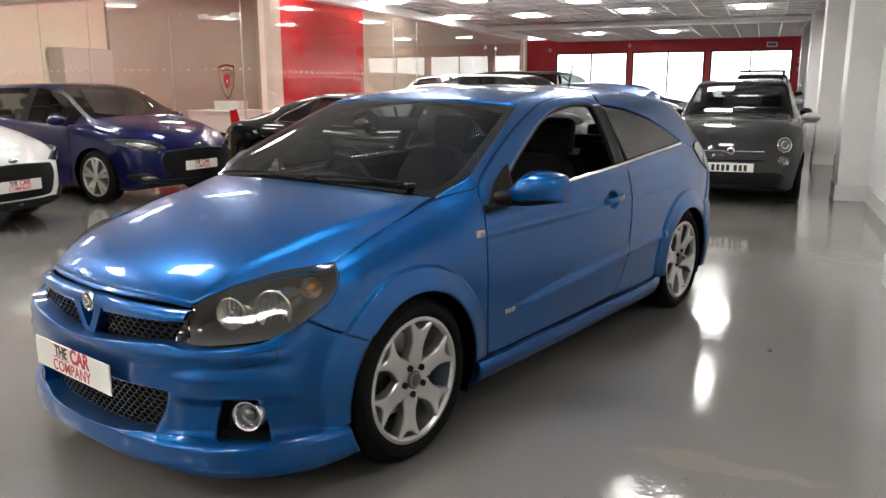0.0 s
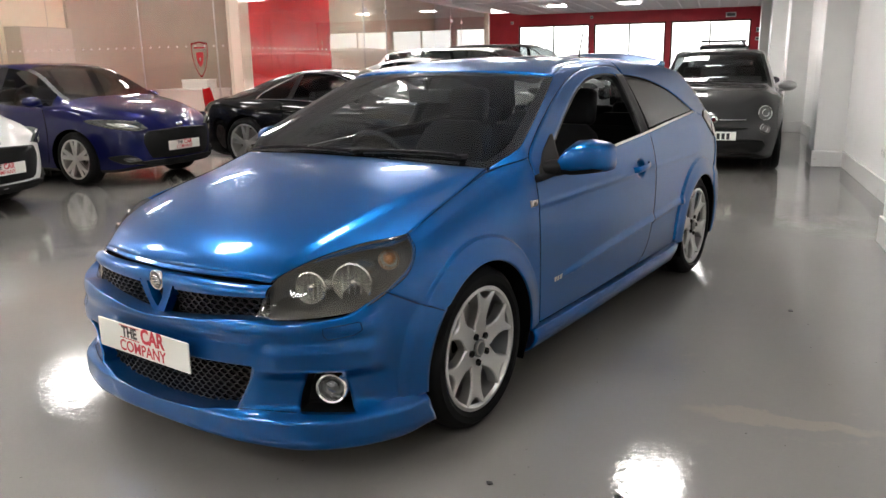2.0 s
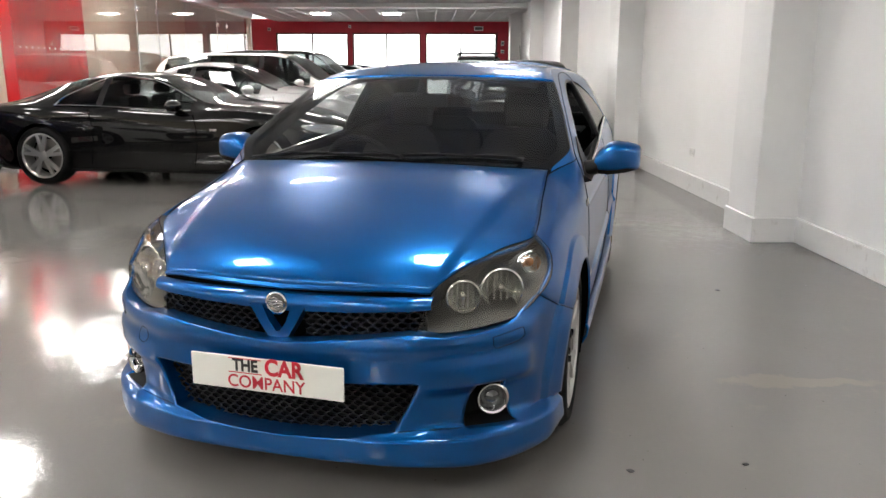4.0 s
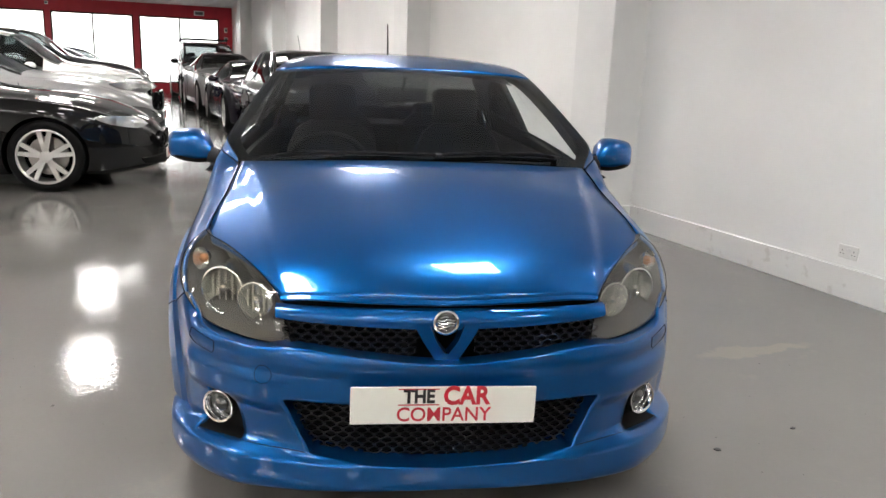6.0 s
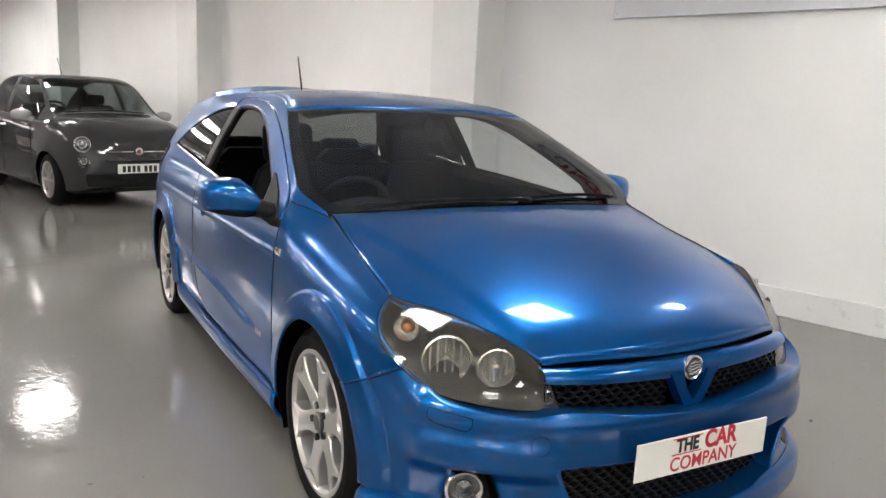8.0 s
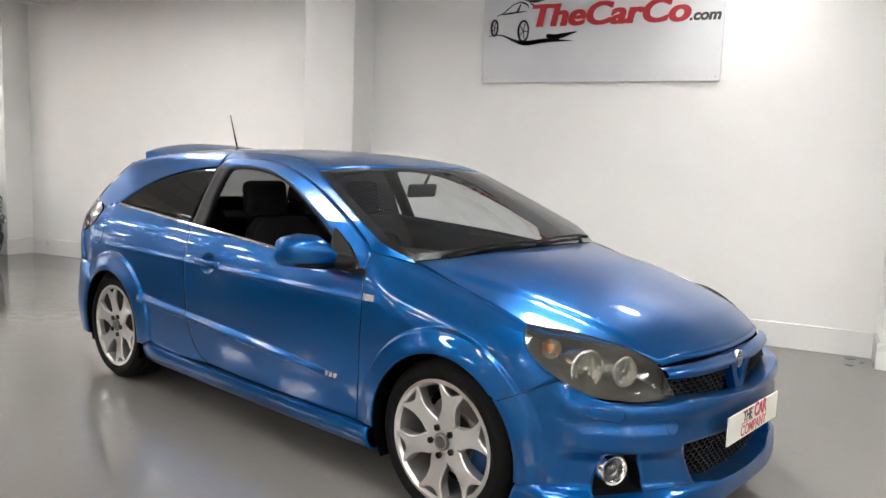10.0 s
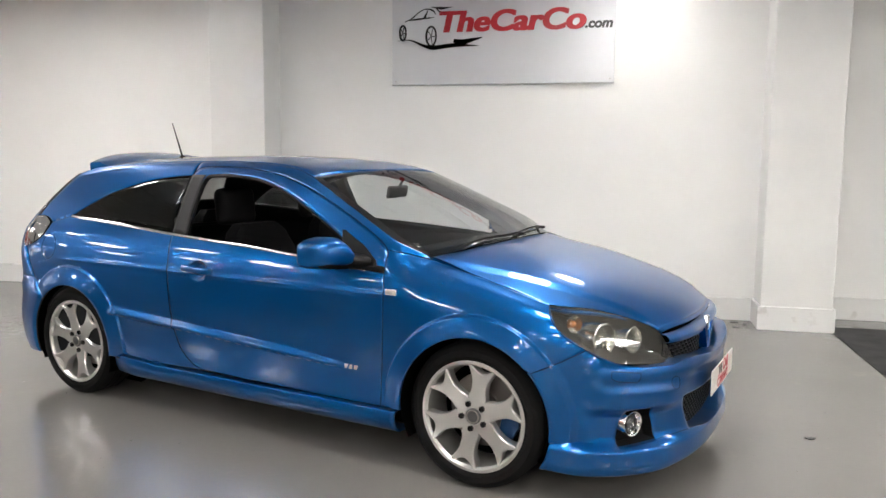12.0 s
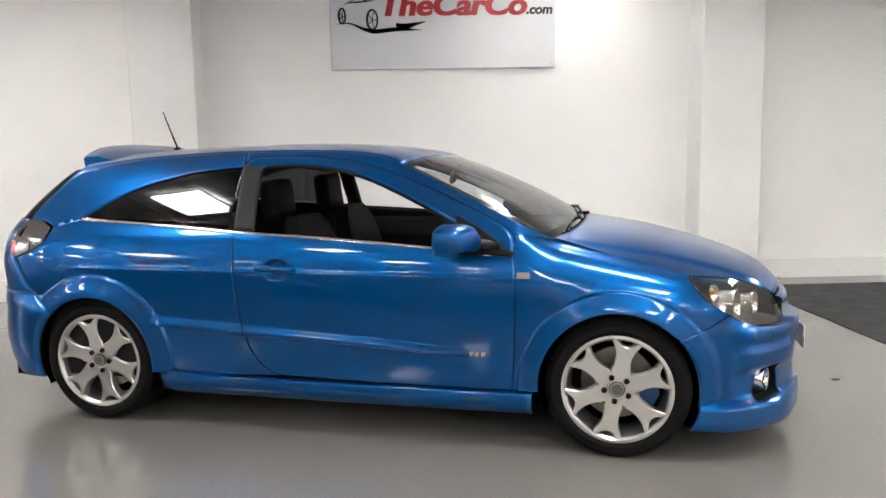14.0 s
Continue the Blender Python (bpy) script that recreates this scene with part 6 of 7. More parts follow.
# ---------------------------------------------------------------- fittings of the other cars
def inv_front(P, x1):
    def f(y):
        lo, hi = 0.0, x1
        for _ in range(26):
            m = (lo + hi) / 2
            lo, hi = (m, hi) if P(m) > abs(y) else (lo, m)
        return lo
    return f


M["badge_red"] = mat("dark_red_enamel", (0.10, 0.008, 0.012), 0.25)


def lens_patch(name, pts, front, lift, material, parent, label, thick=0.03):
    """A lamp or panel on the nose from an outline of (y, z), bowed with the nose."""
    c = np.mean(pts, axis=0)
    ring = poly_at(curve(list(pts) + [pts[0]], 6), 36)[:-1]
    rows = []
    for k, (sc, dx) in enumerate(((1.0, -thick), (1.0, -0.004), (0.95, 0.004), (0.5, 0.010), (0.05, 0.012))):
        rows.append([(front(c[0] + (y - c[0]) * sc) + lift + dx, c[0] + (y - c[0]) * sc, c[1] + (z - c[1]) * sc) for y, z in ring])
    bm = bmesh.new()
    add_grid(bm, rows, True)
    return part(name, bm, material, parent, label)


def dress_car(made, spec, kind):
    root, zc, zs, P = made
    x1 = spec["plan"][0][-1]
    F = inv_front(P, x1)
    pk = spec["paint"]
    def bar(name, pts, r, material, label=""):
        bm = bmesh.new()
        add_tube(bm, [tuple(p) for p in pts], r, 6)
        return part(name, bm, material, root, label)
    # mirrors, handles and shut lines on both flanks
    xm = spec["side"][1] - 0.16
    for s in (-1, 1):
        zb = zs(xm)
        bm = bmesh.new()
        bmesh.ops.create_uvsphere(bm, u_segments=20, v_segments=12, radius=1, matrix=Matrix.LocRotScale((xm, s * (P(xm) + 0.050), zb + 0.07), Euler((0, 0, s * 0.15)), (0.085, 0.115, 0.065)))
        add_tube(bm, [(xm + 0.04, s * (P(xm) - 0.06), zb + 0.01), (xm + 0.02, s * (P(xm) + 0.03), zb + 0.03)], 0.022, 8)
        part("door_mirror", bm, spec.get("mirror", pk), root)
        for xd in spec.get("shuts", ()):
            bar("shut_line", [(xd + 0.05 * math.sin(3 * k / 9), s * (P(xd) - 0.01 + 0.012 * math.sin(math.pi * k / 9) + 0.001), 0.27 + (zs(xd) - 0.30) * k / 9) for k in range(10)], 0.0035, M["void"])
        for xh in spec.get("handles", ()):
            zz = zs(xh) - 0.13
            bm = bmesh.new()
            add_box(bm, -0.10, 0.10, -0.012, 0.016, -0.014, 0.014, 0.008, 2, pose(xh, s * (P(xh) + 0.004), zz, 0, 0, 0 if s > 0 else 180))
            part("door_handle", bm, spec.get("handle", pk), root)
        xa, xb = spec["side"]
        if spec.get("brightwork"):
            bar("window_trim", [(x, s * (P(x) - 0.060), zs(x) + 0.012) for x in np.linspace(xa, xb, 24)], 0.009, M["chrome"], "bright window trim")
    if kind in ("hatch",):
        for s in (-1, 1):
            lamp = lens_patch("headlamp", [(s * 0.47, 0.675), (s * 0.60, 0.655), (s * 0.79, 0.70), (s * 0.86, 0.785), (s * 0.80, 0.80), (s * 0.58, 0.762)], F, 0.012, M["lamp_dim"], root, "clear angular headlamp")
            lens_patch("lamp_reflector", [(s * 0.56, 0.69), (s * 0.64, 0.68), (s * 0.76, 0.715), (s * 0.79, 0.755), (s * 0.68, 0.745)], F, 0.018, M["reflector"], lamp, "bright reflector")
            lens_patch("fog_recess", [(s * 0.54, 0.275), (s * 0.72, 0.275), (s * 0.80, 0.36), (s * 0.66, 0.375)], F, 0.012, M["black"], root, "black recess round the fog lamp")
            lens_patch("fog_lamp", [(s * 0.58, 0.30), (s * 0.70, 0.30), (s * 0.73, 0.345), (s * 0.62, 0.345)], F, 0.02, M["lamp_dim"], root, "small fog lamp")
        lens_patch("grille", [(-0.47, 0.645), (-0.50, 0.62), (-0.53, 0.52), (-0.45, 0.335), (-0.40, 0.325), (0, 0.315), (0.40, 0.325), (0.45, 0.335), (0.53, 0.52), (0.50, 0.62), (0.47, 0.645), (0, 0.665)], F, 0.012, M["black"], root, "wide black honeycomb grille")
        lens_patch("lower_intake", [(-0.62, 0.265), (-0.3, 0.225), (0.3, 0.225), (0.62, 0.265), (0.5, 0.30), (0, 0.30), (-0.5, 0.30)], F, 0.018, M["black"], root, "black lower intake")
        bm = bmesh.new()
        bmesh.ops.create_uvsphere(bm, u_segments=24, v_segments=10, radius=1, matrix=Matrix.LocRotScale((F(0) - 0.015, 0, 0.70), None, (0.02, 0.055, 0.024)))
        part("badge", bm, M["chrome"], root, "oval chrome badge, plain")
        plate_front(root, Matrix.Translation((F(0.15) + 0.035, 0, 0.455)) @ FRONTM)
    elif kind == "coupe":
        for s in (-1, 1):
            lens_patch("headlamp", [(s * 0.52, 0.655), (s * 0.64, 0.62), (s * 0.78, 0.655), (s * 0.84, 0.735), (s * 0.74, 0.745), (s * 0.60, 0.715)], F, 0.014, M["lamp_clear"], root, "clear swept-back headlamp")
        lens_patch("grille", [(-0.25, 0.56), (-0.32, 0.48), (-0.25, 0.40), (0, 0.385), (0.25, 0.40), (0.32, 0.48), (0.25, 0.56), (0, 0.575)], F, 0.012, M["gloss_black"], root, "oval black mesh grille")
        lens_patch("lower_intake", [(-0.6, 0.31), (-0.5, 0.24), (0, 0.22), (0.5, 0.24), (0.6, 0.31), (0, 0.33)], F, 0.012, M["black"], root, "black lower intake")
        plate_front(root, Matrix.Translation((F(0.15) + 0.035, 0, 0.33)) @ FRONTM)
        xa, xb = spec["side"]
        for s in (-1, 1):
            bm = bmesh.new()
            add_box(bm, -0.045, 0.045, -0.003, 0.004, -0.012, 0.012, 0.002, 1, pose(0.80, s * (P(0.80) + 0.006), 0.68))
            part("wing_vent", bm, M["chrome"], root, "small chrome wing vent")
            top = []
            for x in np.linspace(xa, xb, 40):
                q = math.sqrt(min(1.0, (x - xa) / spec.get("arch", 0.01)))
                y7, z7, y9, z9 = P(x) - 0.07, zs(x) + 0.012, min(spline(*spec["roofw"])(x), P(x) - 0.06), max(zc(x) - 0.055, zs(x) + 0.01)
                top.append((x, s * (y7 + (y9 - y7) * q + 0.018 * math.sin(math.pi * q) + 0.006), z7 + (z9 - z7) * q))
            bar("roof_trim", top, 0.009, M["chrome"], "bright trim above the windows")
    elif kind == "mini":
        for s in (-1, 1):
            for z, r, nm in ((0.72, 0.088, "headlamp"), (0.535, 0.062, "fog_lamp")):
                yy = 0.565 if z > 0.6 else 0.57
                c = Vector((F(yy) - (0.045 if z > 0.6 else 0.0), s * yy, z))
                mm = look(c, c - Vector((0.85, 0.42 * s, 0.16)))
                bm = bmesh.new()
                add_lathe(bm, [(r, -0.05), (r, 0.016), (r * 0.93, 0.022), (r * 0.86, 0.016)], 32, mm)
                lamp = part(nm, bm, M["chrome"], root, "round lamp with a chrome rim")
                bm = bmesh.new()
                add_lathe(bm, [(r * 0.9, 0.012), (r * 0.6, 0.022), (0.0, 0.026)], 32, mm)
                part("lens", bm, M["lamp_dim"], lamp)
                bm = bmesh.new()
                add_lathe(bm, [(r * 0.52, 0.0255), (r * 0.48, 0.029), (r * 0.42, 0.0255)], 28, mm)
                part("lens_ring", bm, M["chrome"], lamp)
        lens_patch("lower_grille", [(-0.56, 0.40), (-0.56, 0.28), (-0.45, 0.255), (0, 0.245), (0.45, 0.255), (0.56, 0.28), (0.56, 0.40), (0, 0.41)], F, 0.035, M["black"], root, "wide black lower grille")
        lens_patch("slot", [(-0.36, 0.555), (-0.36, 0.535), (0, 0.525), (0.36, 0.535), (0.36, 0.555), (0, 0.55)], F, 0.015, M["black"], root, "thin black air slot")
        for s in (-1, 1):
            bar("whisker", [(F(y) - 0.012 + 0.0, s * y, 0.645) for y in np.linspace(0.06, 0.36, 8)], 0.009, M["chrome"], "chrome whisker bar")
        bm = bmesh.new()
        add_lathe(bm, [(0.0, 0.012), (0.036, 0.010), (0.044, 0.008), (0.046, -0.02)], 28, Matrix.Translation((F(0.03) - 0.002, 0, 0.65)) @ FRONTM)
        b = part("badge", bm, M["chrome"], root, "round chrome badge, plain")
        bm = bmesh.new()
        add_lathe(bm, [(0.0, 0.0135), (0.024, 0.0125), (0.025, 0.008)], 28, Matrix.Translation((F(0.03) - 0.002, 0, 0.65)) @ FRONTM)
        part("badge_face", bm, M["badge_red"], b)
        plate_front(root, Matrix.Translation((F(0.2) + 0.028, 0, 0.455)) @ FRONTM, "bars")
        bar("wiper", [(0.98, -0.5, zc(0.98) + 0.005), (0.93, 0.0, zc(0.93) + 0.02), (0.97, 0.45, zc(0.97) + 0.01)], 0.007, M["black"])
        bar("aerial", [(-0.55, 0, zc(-0.55) - 0.01), (-0.72, 0, zc(-0.6) + 0.22)], 0.004, M["black"])
    else:
        for s in (-1, 1):
            zt = spec.get("lampz", 0.82)
            lens_patch("headlamp", [(s * 0.52, zt - 0.02), (s * 0.62, zt - 0.06), (s * 0.80, zt - 0.02), (s * 0.84, zt + 0.06), (s * 0.66, zt + 0.05)], F, 0.014, M["lamp_clear"], root, "clear headlamp")
        zg = spec.get("grillz", 0.66)
        lens_patch("grille", [(-0.42, zg + 0.10), (-0.45, zg), (-0.38, zg - 0.12), (0, zg - 0.14), (0.38, zg - 0.12), (0.45, zg), (0.42, zg + 0.10), (0, zg + 0.11)], F, 0.012, M["gloss_black"], root, "dark front grille")
        lens_patch("lower_intake", [(-0.62, 0.36), (-0.5, 0.27), (0, 0.25), (0.5, 0.27), (0.62, 0.36), (0, 0.38)], F, 0.014, M["black"], root, "black lower intake")
        plate_front(root, Matrix.Translation((F(0.2) + 0.035, 0, spec.get("platez", 0.46))) @ FRONTM)


def park(name, label, spec, kind, m):
    made = generic_car(name, label, spec, m)
    dress_car(made, spec, kind)
    return made[0]


def with_(spec, **kw):
    spec = dict(spec)
    spec.update(kw)
    return spec


focus = lambda p: with_(spec_focus(p), shuts=(-0.18, 0.88), handles=(-0.22, -1.05))
park("hatchback", "dark blue five-door hatchback parked by the glass office", focus(M["navy"]), "hatch", pose(-4.19, -7.15, 0, 0, 0, 83))
park("hatchback", "white hatchback with black grille parked beside a blue one", focus(M["white_paint"]), "hatch", pose(-1.38, -7.38, 0, 0, 0, 92))
park("coupe", "glossy black two-door coupe with silver multi-spoke wheels", with_(spec_coupe(M["black_paint"]), shuts=(-0.74, 0.55), handles=(-0.56,), brightwork=True), "coupe", pose(-5.6, -3.2, 0, 0, 0, 80))
park("city_car", "dark grey small city car with round lamps and chrome trim", with_(spec_mini(M["grey_paint"]), mirror=M["silver_paint"], handle=M["chrome"], shuts=(-0.42, 0.66), handles=(-0.28,)), "mini", pose(-7.53, 1.31, 0, 0, 0, -1))
park("coupe", "silver grey two-door coupe parked beside the black one", with_(spec_coupe(M["silver_paint"]), shuts=(-0.62, 0.72), handles=(-0.45,)), "other", pose(-8.5, -3.05, 0, 0, 0, 82) @ Matrix.Diagonal((1, 1, 1.10, 1)))
park("sport_utility_car", "white sport utility car with dark windows", with_(spec_suv(M["white_paint"]), shuts=(-0.2, 0.85), handles=(-0.3, -1.2), lampz=0.95, grillz=0.80), "other", pose(-11.4, -3.1, 0, 0, 0, 84) @ Matrix.Diagonal((1, 1, 0.94, 1)))
park("sport_utility_car", "black sport utility car with roof rails", with_(spec_suv(M["black_paint"]), shuts=(-0.2, 0.85), handles=(-0.3, -1.2), lampz=0.95, grillz=0.80), "other", pose(-14.3, -3.05, 0, 0, 0, 85))
park("coupe", "silver saloon parked further along the row", with_(spec_coupe(M["silver_paint"])), "other", pose(-17.0, -2.9, 0, 0, 0, 84) @ Matrix.Diagonal((1, 1, 1.08, 1)))
park("hatchback", "black hatchback near the end windows", focus(M["black_paint"]), "other", pose(-19.6, -2.7, 0, 0, 0, 86))
park("hatchback", "dark blue hatchback near the end windows", focus(M["navy"]), "other", pose(-22.3, -2.4, 0, 0, 0, 88))
park("convertible", "dark plum low sports car behind the city car", with_(spec_coupe(M["plum_paint"]), shuts=(-0.62, 0.72)), "other", pose(-12.35, 1.42, 0, 0, 0, 0) @ Matrix.Diagonal((0.93, 0.95, 0.98, 1)))
park("convertible", "silver white low sports car in the wall row", with_(spec_coupe(M["silver_paint"]), shuts=(-0.62, 0.72)), "other", pose(-17.0, 1.42, 0, 0, 0, 1) @ Matrix.Diagonal((0.97, 0.97, 1.09, 1)))
offroad = park("off_road_car", "tall black off-road car with a roof rack", with_(spec_suv(M["black_paint"]), shuts=(-0.2, 0.85), lampz=0.95, grillz=0.80), "other", pose(-21.9, 1.5, 0, 0, 0, 1))
rk = bmesh.new()
for yy in (-0.62, 0.62):
    add_tube(rk, [(-1.6, yy, 1.80), (0.2, yy, 1.82)], 0.02, 8)
for xx in (-1.5, -0.9, -0.3, 0.15):
    add_tube(rk, [(xx, -0.66, 1.84), (xx, 0.66, 1.84)], 0.016, 8)
    for yy in (-0.62, 0.62):
        add_tube(rk, [(xx, yy, 1.66), (xx, yy, 1.84)], 0.014, 6)
part("roof_rack", rk, M["black"], offroad, "black roof rack")


# ---------------------------------------------------------------- wall fittings
def build_sign():
    sg = tagged(empty("wall_sign", pose(0.47, YW - 0.024, 2.075)), "satin grey dealership sign with red lettering and a car outline", "sign")
    part("sign_board", box(-1.02, 1.02, -0.012, 0.0, 0.0, 0.93, 0.003, 1), M["sign"], sg, "", False)
    def face(x, z, d=0.0):
        return Matrix.Translation((x, -0.0135 - d, z)) @ pose(0, 0, 0, 90, 0, 0)
    w = 2.04
    red, blk = M["sign_red"], M["sign_black"]
    for k, dx in enumerate((-0.007, 0.0, 0.007)):
        lettering("lettering", "TheCarCo", 0.258, red, sg, face(0.078 + dx, 0.556, 0.0006 * k), depth=0.002, bold=0.0065, sx=1.19, shear=0.18)
    lettering("lettering", ".com", 0.115, blk, sg, face(0.872, 0.515), depth=0.002, bold=0.005, sx=1.05, shear=0.18)
    # the outline of a car: arcs, a shadow and two wheels
    def strip(pts, ws, nm="car_outline"):
        pts = np.array(pts, float)
        bm = bmesh.new()
        c = curve(pts, 8)
        ww = np.interp(np.linspace(0, 1, len(c)), np.linspace(0, 1, len(ws)), ws)
        L, R = [], []
        for i, p in enumerate(c):
            d = c[min(i + 1, len(c) - 1)] - c[max(i - 1, 0)]
            n = np.array((-d[1], d[0])) / (np.hypot(*d) + 1e-9)
            L.append(p + n * ww[i])
            R.append(p - n * ww[i])
        add_grid(bm, [[(a, -0.0145, b) for a, b in L], [(a, -0.0145, b) for a, b in R]])
        bmesh.ops.solidify(bm, geom=bm.faces[:], thickness=0.0015)
        part(nm, bm, blk, sg, "", False)
    def u(px, py):       # sign face in fractions of its width
        return ((px - 60) / 1180 * w - 1.02, 0.0 + (505 - py) / 1180 * w)
    strip([u(130, 172), u(170, 155), u(215, 120), u(255, 108), u(290, 120), u(300, 138)], [0.003, 0.006, 0.004, 0.008, 0.003])
    strip([u(150, 165), u(200, 160), u(260, 155), u(295, 152)], [0.003, 0.009, 0.006, 0.001])
    strip([u(240, 155), u(258, 115)], [0.012, 0.004])
    strip([u(275, 98), u(330, 106), u(395, 101)], [0.002, 0.013, 0.001])
    strip([u(300, 102), u(325, 125), u(370, 135), u(475, 133)], [0.002, 0.008, 0.006, 0.001])
    strip([u(90, 270), u(160, 268), u(230, 296), u(290, 310), u(400, 300), u(535, 305)], [0.002, 0.006, 0.012, 0.020, 0.018, 0.002], "car_shadow")
    strip([u(400, 275), u(440, 285), u(490, 276), u(555, 262)], [0.016, 0.026, 0.018, 0.004], "car_shadow")
    for cx, cy, a, b in ((120, 230, 17, 38), (277, 250, 27, 50)):
        strip([u(cx + a * math.cos(t), cy - b * math.sin(t)) for t in np.linspace(0, 2 * math.pi, 14)], [0.008, 0.010, 0.008], "wheel_outline")
        for k in range(5):
            t = 1.2 + k * 2 * math.pi / 5
            strip([u(cx, cy), u(cx + a * 0.8 * math.cos(t), cy - b * 0.8 * math.sin(t))], [0.004, 0.004], "wheel_outline")
    for x in (-0.985, 0.985):
        for z in (0.035, 0.895):
            bm = bmesh.new()
            add_cyl(bm, 0.008, 0.004, face(x, z), 12)
            part("screw", bm, M["steel"], sg)


def build_socket(x, y, z):
    so = tagged(empty("wall_socket", pose(x, y, z)), "white double wall socket with switches", "socket", "wall sockets")
    part("socket_plate", box(-0.073, 0.073, -0.012, 0.0, -0.043, 0.043, 0.004, 2), M["white_plastic"], so, "", False)
    for sx in (-1, 1):
        part("switch", box(sx * 0.012 - 0.006, sx * 0.012 + 0.006, -0.016, -0.01, 0.008, 0.026, 0.002, 1), M["skirting"], so, "", False)
        for dx, dz, w, h in ((0, 0.008, 0.004, 0.010), (-0.011, -0.014, 0.008, 0.004), (0.011, -0.014, 0.008, 0.004)):
            part("pin_hole", box(sx * 0.042 + dx - w / 2, sx * 0.042 + dx + w / 2, -0.0135, -0.011, dz - h / 2, dz + h / 2), M["plate_black"], so, "", False)


def build_end_wall_fittings():
    for y, z, w, h, nm, lab in ((1.72, 2.78, 0.34, 0.16, "exit_sign", "small lit exit sign on the red wall"), (2.62, 2.25, 0.10, 0.16, "alarm_box", "small white alarm box on the red wall"), (2.62, 1.95, 0.12, 0.12, "alarm_box", "small white alarm box on the red wall"), (-3.07, 2.85, 0.10, 0.10, "sensor_box", "small white sensor on the red wall"), (-6.05, 2.75, 0.10, 0.10, "sensor_box", "small white sensor on the red wall")):
        t = tagged(empty(nm, pose(XE, y, z)), lab, nm.replace("_", " "))
        part("case", box(0.0, 0.06, -w / 2, w / 2, -h / 2, h / 2, 0.01, 1), M["white_plastic"], t, "", False)
        part("face", box(0.058, 0.064, -w * 0.4, w * 0.4, -h * 0.3, h * 0.3), M["alloy_dark"], t, "", False)


build_end_wall_fittings()
build_sign()
build_socket(0.55, YW - 0.002, 0.30)
build_socket(-4.3, YW - 0.002, 0.45)
structure("floor_mat", box(3.32, 6.5, -2.5, 2.72, 0.0, 0.008, 0.003, 1), M["rubber_mat"], "worn black floor covering beside the pier", "mat")


# ---------------------------------------------------------------- glass office
def build_office():
    H = CEIL - 0.16
    XC = -6.5
    g = bpy.data.materials["partition_glass"]
    off = tagged(empty("glass_partition", pose(XC, YG, 0)), "frameless glass office partition with white dots and clamps", "partition", "", "structure")
    # run along the aisle
    x = -0.10
    for k in range(8):
        p = part("glass_panel", box(x - 1.75, x, -0.006, 0.006, 0.06, H - 0.02), M["office_glass"], off, "", False)
        x -= 1.76
    # run towards the back of the side bay
    y = -0.10
    for k in range(4):
        p = part("glass_panel", box(-0.006, 0.006, y - 1.45, y, 0.06, H - 0.02), M["office_glass"], off, "", False)
        y -= 1.46
    bm = bmesh.new()
    add_box(bm, -0.18, 0.18, -0.15, 0.15, 0.0, OFFICE, 0.004, 1)
    structure("office_post", bm, M["cream_post"], "cream painted post inside the glass office", "post").location = (-10.0, -7.98, 0)
    bm = bmesh.new()
    add_box(bm, -0.07, 0.07, -0.07, 0.07, 0.0, H + 0.1, 0.004, 1)
    structure("office_post", bm, M["cream_post"], "cream painted post at the end of the glass", "post").location = (XC - 14.3, YG, 0)
    part("floor_channel", box(-14.2, -0.1, -0.02, 0.02, 0.0, 0.06), M["steel"], off, "", False)
    part("floor_channel", box(-0.02, 0.02, -6.0, -0.1, 0.0, 0.06), M["steel"], off, "", False)
    structure("bulkhead_side", box(XC - 0.12, XC + 0.12, YB, YG - 0.12, H, CEIL - 0.003), M["cream_post"], "cream bulkhead above the office glass", "bulkhead")
    # rows of dots on the glass
    for run in range(2):
        bm = bmesh.new()
        for k in range(80 if run == 0 else 34):
            d = -0.25 - 0.17 * k
            m = Matrix.Translation((d, 0.009, 1.65)) @ Matrix.Rotation(radians(90), 4, "X") if run == 0 else Matrix.Translation((0.009, d, 1.69)) @ Matrix.Rotation(radians(90), 4, "Y")
            add_cyl(bm, 0.017, 0.002, m, 10)
        tagged(part("glass_dots", bm, M["frost"], off, "white dots", False), kind="stuff")
    # door clamps
    for yy in (-0.42, -1.05):
        part("door_clamp", box(-0.02, 0.02, yy - 0.13, yy + 0.05, 2.47, 2.55, 0.003, 1), M["steel"], off, "", False)
    for xx in (-4.8, -5.9, -10.6, -11.5):
        part("door_clamp", box(xx - 0.12, xx + 0.04, -0.02, 0.02, 2.44, 2.52, 0.003, 1), M["steel"], off, "", False)
    # joints between the panes and round the doors
    for yy in (-0.37, -1.79):
        part("glass_joint", box(-0.011, 0.011, yy - 0.007, yy + 0.007, 0.06, H - 0.02), M["steel"], off, "", False)
    part("glass_joint", box(-0.011, 0.011, -1.1, -0.38, 2.50, 2.512), M["steel"], off, "", False)
    for xx in (-4.75, -5.95, -10.55, -11.55):
        part("glass_joint", box(xx - 0.007, xx + 0.007, -0.011, 0.011, 0.06, H - 0.02), M["steel"], off, "", False)
    # a plain shield on the glass door
    sh = tagged(empty("door_emblem", pose(XC + 0.010, -6.44, 1.49)), "dark red shield outline on the office glass", "emblem")
    out = curve([(0, 0.30), (0.13, 0.275), (0.165, 0.255), (0.155, 0.05), (0.10, -0.16), (0, -0.30), (-0.10, -0.16), (-0.155, 0.05), (-0.165, 0.255), (-0.13, 0.275), (0, 0.30)], 4)
    sc = 0.92
    bm = bmesh.new()
